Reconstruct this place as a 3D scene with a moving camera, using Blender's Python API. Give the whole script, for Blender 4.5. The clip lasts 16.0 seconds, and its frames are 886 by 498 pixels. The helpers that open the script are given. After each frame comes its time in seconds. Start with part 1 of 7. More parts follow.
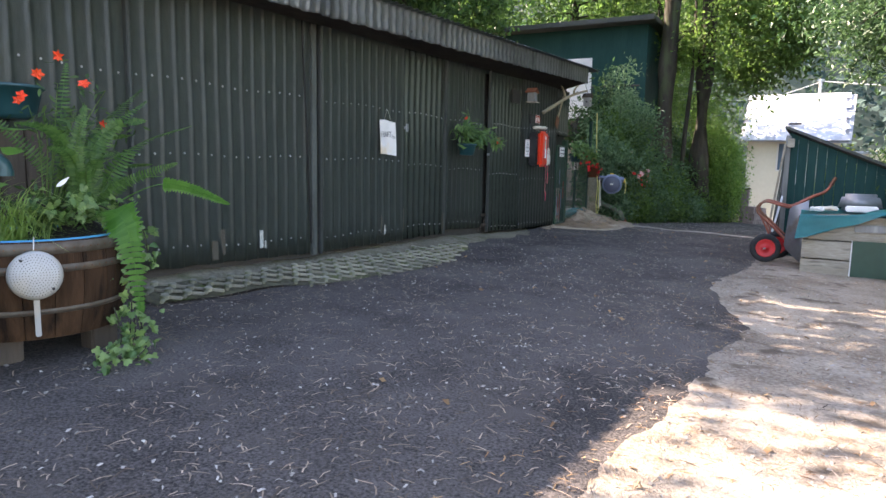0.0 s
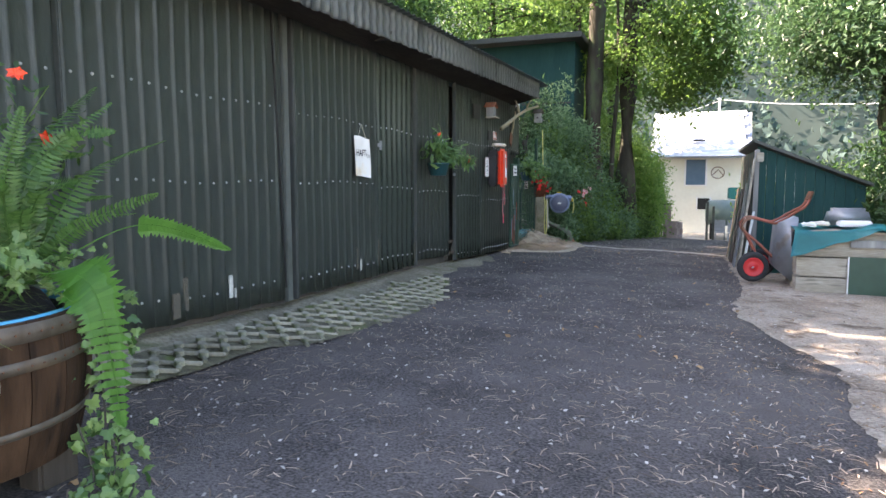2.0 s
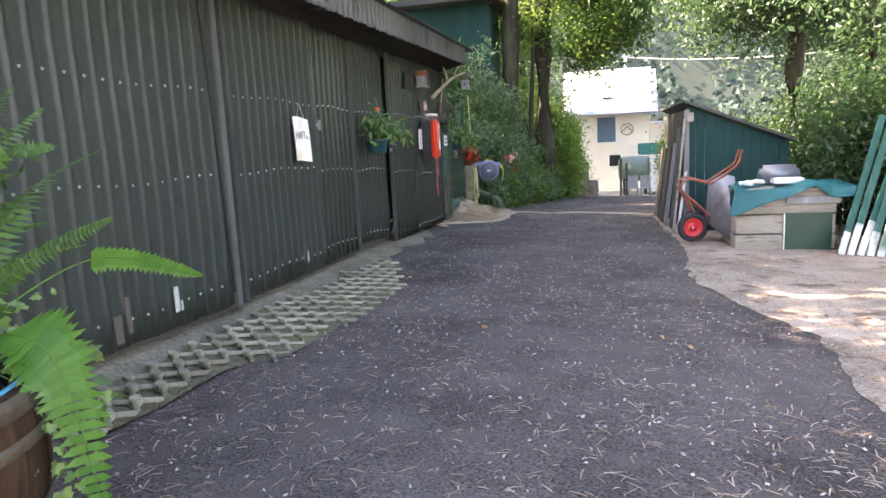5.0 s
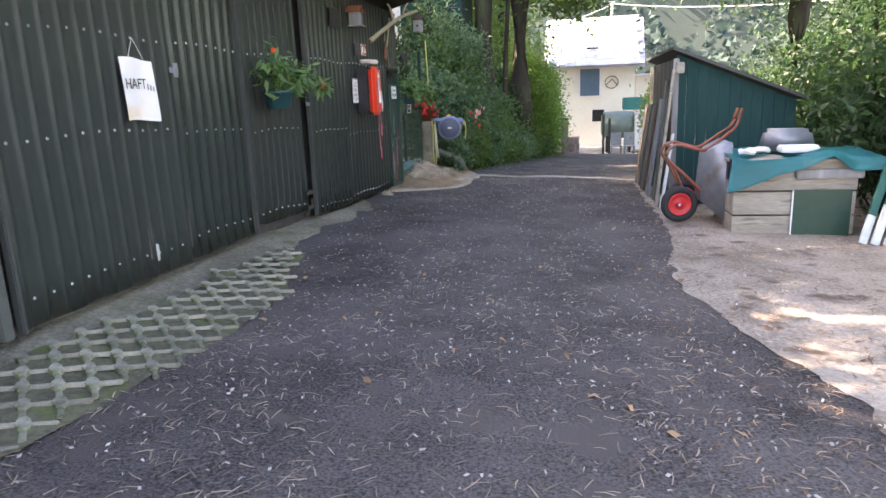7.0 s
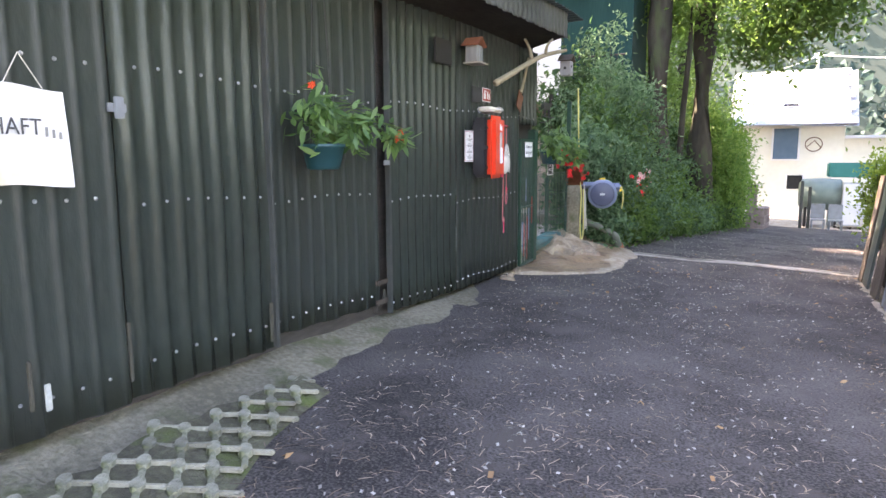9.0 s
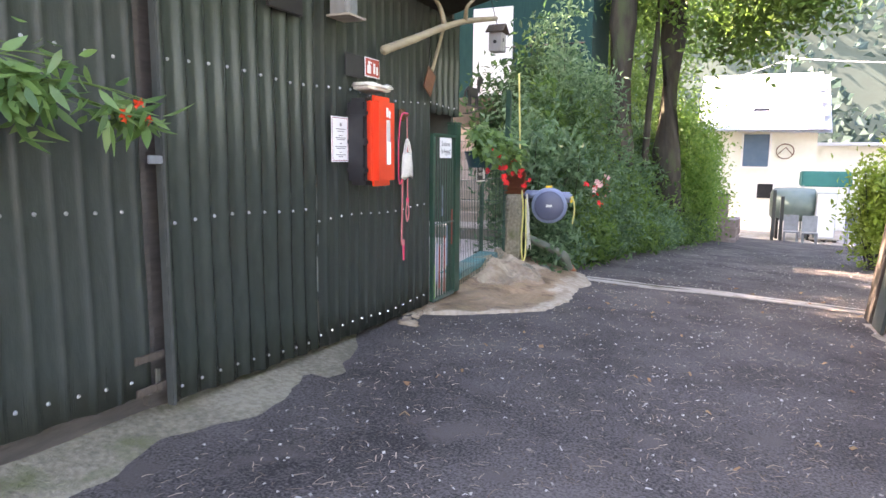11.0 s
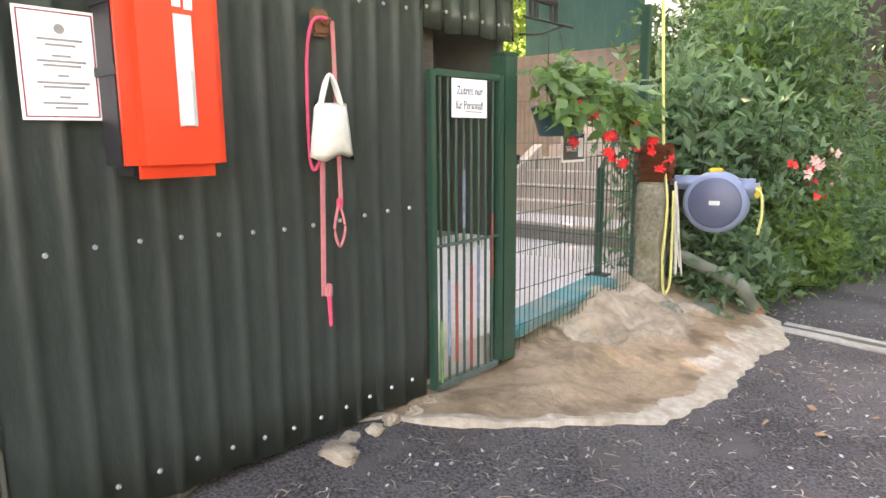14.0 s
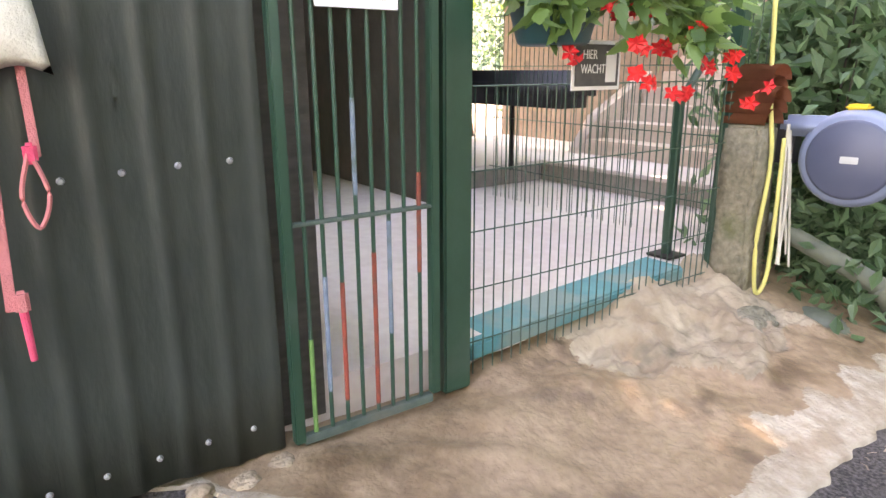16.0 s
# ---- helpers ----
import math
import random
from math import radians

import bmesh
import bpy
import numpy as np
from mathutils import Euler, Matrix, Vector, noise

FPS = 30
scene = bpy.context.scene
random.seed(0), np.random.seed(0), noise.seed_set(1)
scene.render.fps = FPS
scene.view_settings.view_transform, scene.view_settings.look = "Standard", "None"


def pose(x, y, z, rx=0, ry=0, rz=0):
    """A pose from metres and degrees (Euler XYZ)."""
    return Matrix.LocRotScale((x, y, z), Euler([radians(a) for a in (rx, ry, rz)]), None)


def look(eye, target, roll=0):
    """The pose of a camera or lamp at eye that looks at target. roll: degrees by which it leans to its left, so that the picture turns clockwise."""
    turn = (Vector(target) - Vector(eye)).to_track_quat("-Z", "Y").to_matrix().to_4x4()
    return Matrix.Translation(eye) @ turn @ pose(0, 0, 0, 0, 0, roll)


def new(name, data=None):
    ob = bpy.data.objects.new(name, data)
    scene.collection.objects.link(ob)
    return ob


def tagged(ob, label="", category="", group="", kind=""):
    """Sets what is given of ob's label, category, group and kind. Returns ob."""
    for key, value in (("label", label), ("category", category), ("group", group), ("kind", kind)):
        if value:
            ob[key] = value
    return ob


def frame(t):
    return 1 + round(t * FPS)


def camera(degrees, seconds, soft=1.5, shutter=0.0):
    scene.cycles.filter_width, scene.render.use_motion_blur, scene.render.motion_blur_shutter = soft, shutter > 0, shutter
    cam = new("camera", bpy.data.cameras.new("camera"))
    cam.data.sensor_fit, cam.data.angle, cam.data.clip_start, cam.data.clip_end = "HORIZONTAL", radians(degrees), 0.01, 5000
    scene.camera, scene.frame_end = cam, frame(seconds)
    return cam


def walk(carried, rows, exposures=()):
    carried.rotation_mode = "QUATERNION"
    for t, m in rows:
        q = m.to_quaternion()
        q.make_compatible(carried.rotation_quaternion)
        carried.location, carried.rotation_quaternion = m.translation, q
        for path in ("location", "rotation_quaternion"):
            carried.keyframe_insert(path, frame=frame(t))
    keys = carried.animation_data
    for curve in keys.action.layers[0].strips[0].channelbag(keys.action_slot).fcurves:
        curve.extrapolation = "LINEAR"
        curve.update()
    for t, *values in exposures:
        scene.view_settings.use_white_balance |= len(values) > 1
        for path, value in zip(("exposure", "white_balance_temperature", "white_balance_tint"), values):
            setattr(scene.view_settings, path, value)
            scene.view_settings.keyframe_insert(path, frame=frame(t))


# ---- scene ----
cam = camera(68.1, 16.0)
METRES, EYE, TILT, LEAN, TURN = 14.5, 1.35, 0.0, 0.0, 29.7
PATH = [
    (0, (0.033, 0.367, 1.582), (-0.932, 2.099, 1.322), 1.1),
    (0.5, (-0.217, 0.544, 1.586), (-1.058, 2.331, 1.275), -0.1),
    (1, (-0.584, 0.709, 1.542), (-1.431, 2.493, 1.227), -0.3),
    (1.5, (-0.96, 0.841, 1.582), (-1.767, 2.654, 1.334), -0.2),
    (2, (-1.312, 0.957, 1.585), (-2.009, 2.821, 1.39), -0.1),
    (2.5, (-1.661, 0.998, 1.6), (-2.29, 2.879, 1.342), 0.7),
    (3, (-1.94, 1.01, 1.591), (-2.6, 2.867, 1.247), 1.3),
    (3.5, (-2.189, 1.034, 1.624), (-2.865, 2.881, 1.264), 0.9),
    (4, (-2.18, 1.008, 1.671), (-2.779, 2.886, 1.328), -0.4),
    (4.5, (-2.011, 0.999, 1.682), (-2.516, 2.907, 1.355), -1.9),
    (5, (-1.816, 1.212, 1.733), (-2.26, 3.138, 1.426), -2.9),
    (5.2, (-1.749, 1.313, 1.728), (-2.161, 3.247, 1.43), -3.5),
    (7.3, (-1.564, 3.335, 1.749), (-1.974, 5.238, 1.29), -1.9),
    (7.5, (-1.542, 3.556, 1.754), (-2.027, 5.446, 1.314), -1.9),
    (8, (-1.594, 4.09, 1.745), (-2.307, 5.928, 1.411), -1.8),
    (8.2, (-1.632, 4.343, 1.78), (-2.395, 6.168, 1.484), -1.5),
    (10.3, (-1.907, 6.742, 1.785), (-2.821, 8.498, 1.5), 0.5),
    (10.5, (-1.923, 6.959, 1.781), (-2.802, 8.733, 1.493), 0.1),
    (11, (-1.959, 7.489, 1.745), (-2.744, 9.309, 1.473), 0.5),
    (11.5, (-2.069, 8.048, 1.711), (-2.823, 9.888, 1.492), 0.5),
    (12, (-2.081, 8.57, 1.678), (-2.955, 10.359, 1.482), 0.8),
    (12.5, (-2.136, 9.125, 1.663), (-3.12, 10.855, 1.468), 0.7),
    (13, (-2.114, 9.672, 1.672), (-3.225, 11.318, 1.436), 0.1),
    (13.5, (-2.24, 10.201, 1.652), (-3.456, 11.758, 1.34), -0.4),
    (14, (-2.35, 10.707, 1.663), (-3.651, 12.188, 1.326), -0.5),
    (14.5, (-2.394, 11.16, 1.635), (-3.695, 12.627, 1.239), 0.3),
    (15, (-2.471, 11.614, 1.624), (-3.826, 13.025, 1.207), 0.0),
    (15.5, (-2.502, 11.981, 1.598), (-3.969, 13.266, 1.156), 0.2),
    (16, (-2.639, 12.318, 1.584), (-4.208, 13.439, 1.054), -0.2),
]
EXPOSURES = [(0.0, 2.55, 7500, 23), (2.0, 2.9, 7600, 22), (3.5, 3.05, 8100, 24), (5.0, 3.25, 8300, 29), (7.5, 3.1, 8000, 29), (8.0, 3.3, 8000, 28), (10.5, 3.8, 8200, 32), (11.0, 3.85, 8300, 32), (12.5, 3.80, 8600, 33), (13.5, 4.06, 10000, 29), (14.5, 4.50, 10300, 31), (16.0, 4.4, 10100, 33)]
walk(cam, [(t, look(eye, target, roll)) for t, eye, target, roll in PATH], EXPOSURES)

# ---- light ----
world = bpy.data.worlds.new("sky")
scene.world = world
world.use_nodes = True
wn = world.node_tree.nodes
sky = wn.new("ShaderNodeTexSky")
sky.sky_type, sky.sun_disc = "NISHITA", False
SUN_ELEV, SUN_FROM = radians(40.5), Vector((-1.0, 0.02, 0.0))
sky.sun_elevation, sky.sun_rotation = SUN_ELEV, radians(-90)
wn["Background"].inputs["Strength"].default_value = 0.15
world.node_tree.links.new(sky.outputs[0], wn["Background"].inputs["Color"])
lamp = bpy.data.lights.new("sun", "SUN")
lamp.energy, lamp.angle, lamp.color = 5.0, radians(0.53), (1.0, 0.93, 0.82)
sun = new("sun", lamp)
sun.matrix_world = look((-20, 0, 20), Vector((-20, 0, 20)) - Vector((SUN_FROM.x * math.cos(SUN_ELEV), SUN_FROM.y, math.sin(SUN_ELEV))))

# ---- materials ----
def mk(name, c1, c2=None, scale=8.0, rough=0.8, metal=0.0, bump=0.2, bscale=None, coarse=1.2, stain=None, rnd=0.0, contrast=0.5, stretch=(1, 1, 1), island=0.0, mottle=1.0, glow=None):
    """A surface with grain and larger blotches; stain is a third colour in worn patches."""
    m = bpy.data.materials.new(name)
    m.use_nodes = True
    nt = m.node_tree
    n, l = nt.nodes, nt.links
    p = n["Principled BSDF"]
    p.inputs["Roughness"].default_value, p.inputs["Metallic"].default_value = rough, metal
    tc, mp = n.new("ShaderNodeTexCoord"), n.new("ShaderNodeMapping")
    l.new(tc.outputs["Object"], mp.inputs["Vector"])
    mp.inputs["Scale"].default_value = stretch
    c2 = c2 or tuple(0.7 * v for v in c1)
    fine, big = n.new("ShaderNodeTexNoise"), n.new("ShaderNodeTexNoise")
    for t, s, d in ((fine, scale, 6), (big, coarse, 3)):
        l.new(mp.outputs[0], t.inputs["Vector"])
        t.inputs["Scale"].default_value, t.inputs["Detail"].default_value = s, d
    add = n.new("ShaderNodeMath")
    add.operation = "MULTIPLY_ADD"
    add.inputs[1].default_value = mottle
    l.new(big.outputs["Fac"], add.inputs[0])
    l.new(fine.outputs["Fac"], add.inputs[2])
    rg = n.new("ShaderNodeMapRange")
    rg.inputs["From Min"].default_value, rg.inputs["From Max"].default_value = 0.5 + 0.5 * mottle - contrast / 2, 0.5 + 0.5 * mottle + contrast / 2
    l.new(add.outputs[0], rg.inputs["Value"])
    mix = n.new("ShaderNodeMix")
    mix.data_type = "RGBA"
    mix.inputs["A"].default_value, mix.inputs["B"].default_value = (*c1, 1), (*c2, 1)
    l.new(rg.outputs[0], mix.inputs["Factor"])
    col = mix.outputs["Result"]
    if stain:
        st, sr, sm = n.new("ShaderNodeTexNoise"), n.new("ShaderNodeMapRange"), n.new("ShaderNodeMix")
        l.new(mp.outputs[0], st.inputs["Vector"])
        st.inputs["Scale"].default_value, st.inputs["Detail"].default_value = coarse * 2.3, 8
        sr.inputs["From Min"].default_value, sr.inputs["From Max"].default_value = 0.56, 0.68
        l.new(st.outputs["Fac"], sr.inputs["Value"])
        sm.data_type = "RGBA"
        l.new(sr.outputs[0], sm.inputs["Factor"])
        l.new(col, sm.inputs["A"])
        sm.inputs["B"].default_value = (*stain, 1)
        col = sm.outputs["Result"]
    if rnd or island:
        src = n.new("ShaderNodeNewGeometry").outputs["Random Per Island"] if island else n.new("ShaderNodeObjectInfo").outputs["Random"]
        hv, vr = n.new("ShaderNodeHueSaturation"), n.new("ShaderNodeMapRange")
        k = island or rnd
        vr.inputs["To Min"].default_value, vr.inputs["To Max"].default_value = 1 - k, 1 + k
        l.new(src, vr.inputs["Value"])
        l.new(vr.outputs[0], hv.inputs["Value"])
        l.new(col, hv.inputs["Color"])
        col = hv.outputs["Color"]
    l.new(col, p.inputs["Base Color"])
    if glow:
        p.inputs["Emission Color"].default_value, p.inputs["Emission Strength"].default_value = (*glow[:3], 1), glow[3]
    if bump:
        bt, bp = n.new("ShaderNodeTexNoise"), n.new("ShaderNodeBump")
        l.new(mp.outputs[0], bt.inputs["Vector"])
        bt.inputs["Scale"].default_value, bt.inputs["Detail"].default_value = bscale or scale * 1.5, 8
        bp.inputs["Strength"].default_value, bp.inputs["Distance"].default_value = bump, 0.02
        l.new(bt.outputs["Fac"], bp.inputs["Height"])
        l.new(bp.outputs[0], p.inputs["Normal"])
    return m


def mk_leaf(name, c1, c2, rough=0.45, trans=0.5):
    """Foliage: two greens picked leaf by leaf, with light passing through."""
    m = bpy.data.materials.new(name)
    m.use_nodes = True
    n, l = m.node_tree.nodes, m.node_tree.links
    p = n["Principled BSDF"]
    p.inputs["Roughness"].default_value = rough
    geo, mix = n.new("ShaderNodeNewGeometry"), n.new("ShaderNodeMix")
    mix.data_type = "RGBA"
    mix.inputs["A"].default_value, mix.inputs["B"].default_value = (*c1, 1), (*c2, 1)
    l.new(geo.outputs["Random Per Island"], mix.inputs["Factor"])
    l.new(mix.outputs["Result"], p.inputs["Base Color"])
    tr, sh = n.new("ShaderNodeBsdfTranslucent"), n.new("ShaderNodeMixShader")
    hs = n.new("ShaderNodeHueSaturation")
    hs.inputs["Hue"].default_value, hs.inputs["Saturation"].default_value, hs.inputs["Value"].default_value = 0.49, 1.0, 2.0
    l.new(mix.outputs["Result"], hs.inputs["Color"])
    l.new(hs.outputs[0], tr.inputs["Color"])
    sh.inputs["Fac"].default_value = trans
    l.new(p.outputs[0], sh.inputs[1])
    l.new(tr.outputs[0], sh.inputs[2])
    l.new(sh.outputs[0], n["Material Output"].inputs["Surface"])
    return m


M_ASPHALT = mk("asphalt", (0.024, 0.020, 0.019), (0.138, 0.120, 0.110), 75, 0.92, 0, 1.0, 105, 1.3, stain=(0.098, 0.083, 0.074), contrast=0.34, mottle=0.6)
M_CONCRETE = mk("old_concrete", (0.14, 0.125, 0.085), (0.27, 0.243, 0.175), 30, 0.95, 0, 1.0, 45, 1.6, stain=(0.12, 0.125, 0.06), contrast=0.4)
M_LITTER = mk("littered_concrete", (0.19, 0.145, 0.105), (0.44, 0.375, 0.30), 40, 0.95, 0, 0.8, 90, 1.6, stain=(0.12, 0.085, 0.058))
M_MORTAR = mk("cement_apron", (0.15, 0.085, 0.043), (0.38, 0.265, 0.165), 20, 0.5, 0, 0.35, 40, 1.9, stain=(0.14, 0.084, 0.046), contrast=0.85)
M_ROCK = mk("pale_rock", (0.42, 0.34, 0.24), (0.24, 0.175, 0.115), 9, 0.9, 0, 1.0, 14, 2.0, stain=(0.16, 0.13, 0.09))
M_PAVER = mk("paver_concrete", (0.34, 0.32, 0.25), (0.20, 0.20, 0.135), 30, 0.95, 0, 1.0, 60, 2.5, rnd=0.3, stain=(0.12, 0.14, 0.05))
M_SOIL = mk("dark_soil", (0.06, 0.053, 0.038), (0.10, 0.10, 0.055), 30, 0.95, 0, 0.8)
M_SHEET = mk("dark_green_sheet", (0.056, 0.072, 0.062), (0.078, 0.095, 0.082), 22, 0.36, 0.0, 0.12, 30, 0.9, stain=(0.072, 0.085, 0.075), stretch=(1, 1, 0.35))
M_SHEET_B = mk("glossy_green_sheet", (0.066, 0.086, 0.073), (0.090, 0.112, 0.095), 22, 0.24, 0.2, 0.10, 30, 0.9, stain=(0.06, 0.066, 0.052), stretch=(1, 1, 0.35))
M_EDGE = mk("worn_edge_paint", (0.085, 0.095, 0.085), (0.058, 0.066, 0.058), 14, 0.6, 0, 0.2)
M_FRAME = mk("dark_frame_paint", (0.035, 0.044, 0.040), (0.06, 0.065, 0.06), 14, 0.6, 0, 0.2)
M_SOFFIT = mk("soffit_timber", (0.05, 0.045, 0.04), (0.09, 0.08, 0.07), 6, 0.8, 0, 0.3, stretch=(6, 1, 6))
M_NAIL = mk("galvanised", (0.55, 0.56, 0.56), (0.42, 0.43, 0.43), 30, 0.35, 0.6, 0.05)
M_GREEN = mk("gate_green_paint", (0.010, 0.048, 0.030), (0.015, 0.062, 0.040), 10, 0.42, 0, 0.1, stain=(0.03, 0.065, 0.048))
M_RED = mk("red_plastic", (0.80, 0.055, 0.018), (0.74, 0.045, 0.015), 6, 0.38, 0, 0.03)
M_BLACKP = mk("black_plastic", (0.018, 0.018, 0.020), (0.03, 0.03, 0.032), 12, 0.5, 0, 0.08)
M_WHITE = mk("white_paper", (0.80, 0.80, 0.79), (0.74, 0.74, 0.73), 5, 0.6, 0, 0.03)
M_INK = mk("ink", (0.05, 0.05, 0.055), (0.09, 0.09, 0.09), 20, 0.7, 0, 0)
M_WOOD = mk("weathered_board", (0.42, 0.38, 0.31), (0.28, 0.245, 0.19), 10, 0.85, 0, 0.4, stretch=(1, 8, 8), stain=(0.20, 0.18, 0.14))
M_BARK = mk("bark", (0.026, 0.023, 0.017), (0.058, 0.050, 0.036), 9, 0.95, 0, 1.0, 14, 1.5, stretch=(1, 1, 0.25), stain=(0.06, 0.075, 0.035))
M_TWIG = mk("dry_twigs", (0.36, 0.275, 0.205), (0.17, 0.12, 0.085), 5, 0.9, 0, 0, island=0.75)
M_LEAF = mk_leaf("leaf_green", (0.022, 0.066, 0.018), (0.085, 0.165, 0.042))
M_LEAF_Y = mk_leaf("leaf_light_green", (0.062, 0.135, 0.030), (0.105, 0.185, 0.045))
M_LEAF_D = mk_leaf("leaf_dark_green", (0.018, 0.055, 0.020), (0.040, 0.085, 0.028))
# Raised leaf colours paint sunlight onto the lane-side bushes.
M_LEAF_S = mk_leaf("painted_sun_leaf", (0.075, 0.165, 0.034), (0.16, 0.27, 0.062))
M_LEAF_B = mk_leaf("leaf_blue_green", (0.036, 0.092, 0.042), (0.135, 0.225, 0.12))
M_LEAF_H = mk_leaf("overhanging_leaf", (0.024, 0.066, 0.028), (0.075, 0.145, 0.060), 0.4, 0.28)

# ---- builders ----
def thing(name, at=(0, 0, 0), label="", category="", group="", kind="", rz=0.0):
    ob = new(name)
    ob.empty_display_size = 0.1
    ob.matrix_world = pose(*at, 0, 0, rz)
    return tagged(ob, label, category, group, kind)


def part(name, bm, mat, parent=None, label="", smooth=False, **tags):
    me = bpy.data.meshes.new(name)
    bmesh.ops.recalc_face_normals(bm, faces=bm.faces)
    if smooth:
        for f in bm.faces:
            f.smooth = True
    bm.to_mesh(me)
    bm.free()
    return link_part(name, me, mat, parent, label, **tags)


def link_part(name, me, mat, parent=None, label="", **tags):
    if mat and not me.materials:
        me.materials.append(mat)
    ob = new(name, me)
    if parent:
        ob.parent = parent
    return tagged(ob, label, **tags)


def box(bm, c, s, bevel=0.0, rot=None):
    m = Matrix.Translation(c) @ (rot.to_4x4() if rot else Matrix()) @ Matrix.Diagonal((*s, 1))
    r = bmesh.ops.create_cube(bm, size=1, matrix=m)
    if bevel:
        es = list({e for v in r["verts"] for e in v.link_edges})
        bmesh.ops.bevel(bm, geom=es, offset=bevel, segments=2, affect="EDGES", clamp_overlap=True)
    return bm


def rod(bm, a, b, r, r2=None, seg=10):
    a, b = Vector(a), Vector(b)
    d = b - a
    m = Matrix.Translation((a + b) / 2) @ d.to_track_quat("Z", "Y").to_matrix().to_4x4()
    bmesh.ops.create_cone(bm, cap_ends=True, segments=seg, radius1=r, radius2=r if r2 is None else r2, depth=d.length, matrix=m)
    return bm


def tube(bm, pts, r, seg=8, taper=None):
    """A pipe along points, its ring turned with the path."""
    pts = [Vector(p) for p in pts]
    rings = []
    for i, p in enumerate(pts):
        d = (pts[min(i + 1, len(pts) - 1)] - pts[max(i - 1, 0)]).normalized()
        q = d.to_track_quat("Z", "Y")
        rr = r if taper is None else r + (taper - r) * i / (len(pts) - 1)
        rings.append([bm.verts.new(p + q @ Vector((rr * math.cos(a), rr * math.sin(a), 0))) for a in (2 * math.pi * k / seg for k in range(seg))])
    for a, b in zip(rings, rings[1:]):
        for k in range(seg):
            bm.faces.new((a[k], a[(k + 1) % seg], b[(k + 1) % seg], b[k]))
    bm.faces.new(rings[0][::-1])
    bm.faces.new(rings[-1])
    return bm


def smooth_path(pts, n=6):
    """Points along a soft curve through the given ones."""
    pts = [Vector(p) for p in pts]
    out = []
    for i in range(len(pts) - 1):
        p0, p1, p2, p3 = pts[max(i - 1, 0)], pts[i], pts[i + 1], pts[min(i + 2, len(pts) - 1)]
        for k in range(n):
            t = k / n
            out.append(0.5 * (2 * p1 + (p2 - p0) * t + (2 * p0 - 5 * p1 + 4 * p2 - p3) * t * t + (3 * p1 - p0 - 3 * p2 + p3) * t ** 3))
    return out + [pts[-1]]


def lathe(bm, profile, seg=32, at=(0, 0, 0)):
    rings = [[bm.verts.new(Vector(at) + Vector((r * math.cos(2 * math.pi * k / seg), r * math.sin(2 * math.pi * k / seg), z))) for k in range(seg)] for r, z in profile]
    for a, b in zip(rings, rings[1:]):
        for k in range(seg):
            bm.faces.new((a[k], a[(k + 1) % seg], b[(k + 1) % seg], b[k]))
    return bm


def from_arrays(name, v, f, mat, parent=None, label="", smooth=False, **tags):
    me = bpy.data.meshes.new(name)
    me.from_pydata(v.tolist() if hasattr(v, "tolist") else v, [], f.tolist() if hasattr(f, "tolist") else f)
    if smooth:
        me.polygons.foreach_set("use_smooth", [True] * len(me.polygons))
    me.update()
    return link_part(name, me, mat, parent, label, **tags)


RNG = np.random.default_rng(7)


def leaf_arrays(pts, size, width=0.5, up=0.5, fold=0.25):
    """Folded two-triangle leaves at the points, turned at random and leaning upwards by up."""
    n = len(pts)
    d = RNG.normal(size=(n, 3))
    d /= np.linalg.norm(d, axis=1)[:, None]
    nn = RNG.normal(size=(n, 3)) * (1 - up) + np.array([0, 0, 1.0]) * up
    side = np.cross(d, nn)
    side /= np.linalg.norm(side, axis=1)[:, None] + 1e-9
    nn = np.cross(side, d)
    ln = size * RNG.uniform(0.6, 1.3, (n, 1))
    w = ln * width * 0.5
    a, b = pts, pts + d * ln
    mid = pts + d * ln * 0.45 + nn * ln * fold * 0.5
    v = np.stack([a, mid + side * w, b, mid - side * w], 1).reshape(-1, 3)
    i = np.arange(n)[:, None] * 4
    f = np.concatenate([i + np.array([[0, 1, 2]]), i + np.array([[0, 2, 3]])], 1).reshape(-1, 3)
    return v, f


def leaf_cloud(tips, per, spread, size, width=0.5, up=0.5):
    tips = np.asarray(tips, float)
    pts = np.repeat(tips, per, 0) + RNG.normal(size=(len(tips) * per, 3)) * np.asarray(spread)
    return leaf_arrays(pts, size, width, up)


def ellipsoid_tips(c, r, n, hollow=0.55):
    """Points for leaf clumps in the outer part of a lumpy ellipsoid."""
    u = RNG.normal(size=(n, 3))
    u /= np.linalg.norm(u, axis=1)[:, None]
    k = RNG.uniform(hollow, 1.0, (n, 1)) * (0.85 + 0.3 * np.sin(u[:, :1] * 5 + u[:, 1:2] * 4 + c[0]))
    return np.asarray(c) + u * k * np.asarray(r)


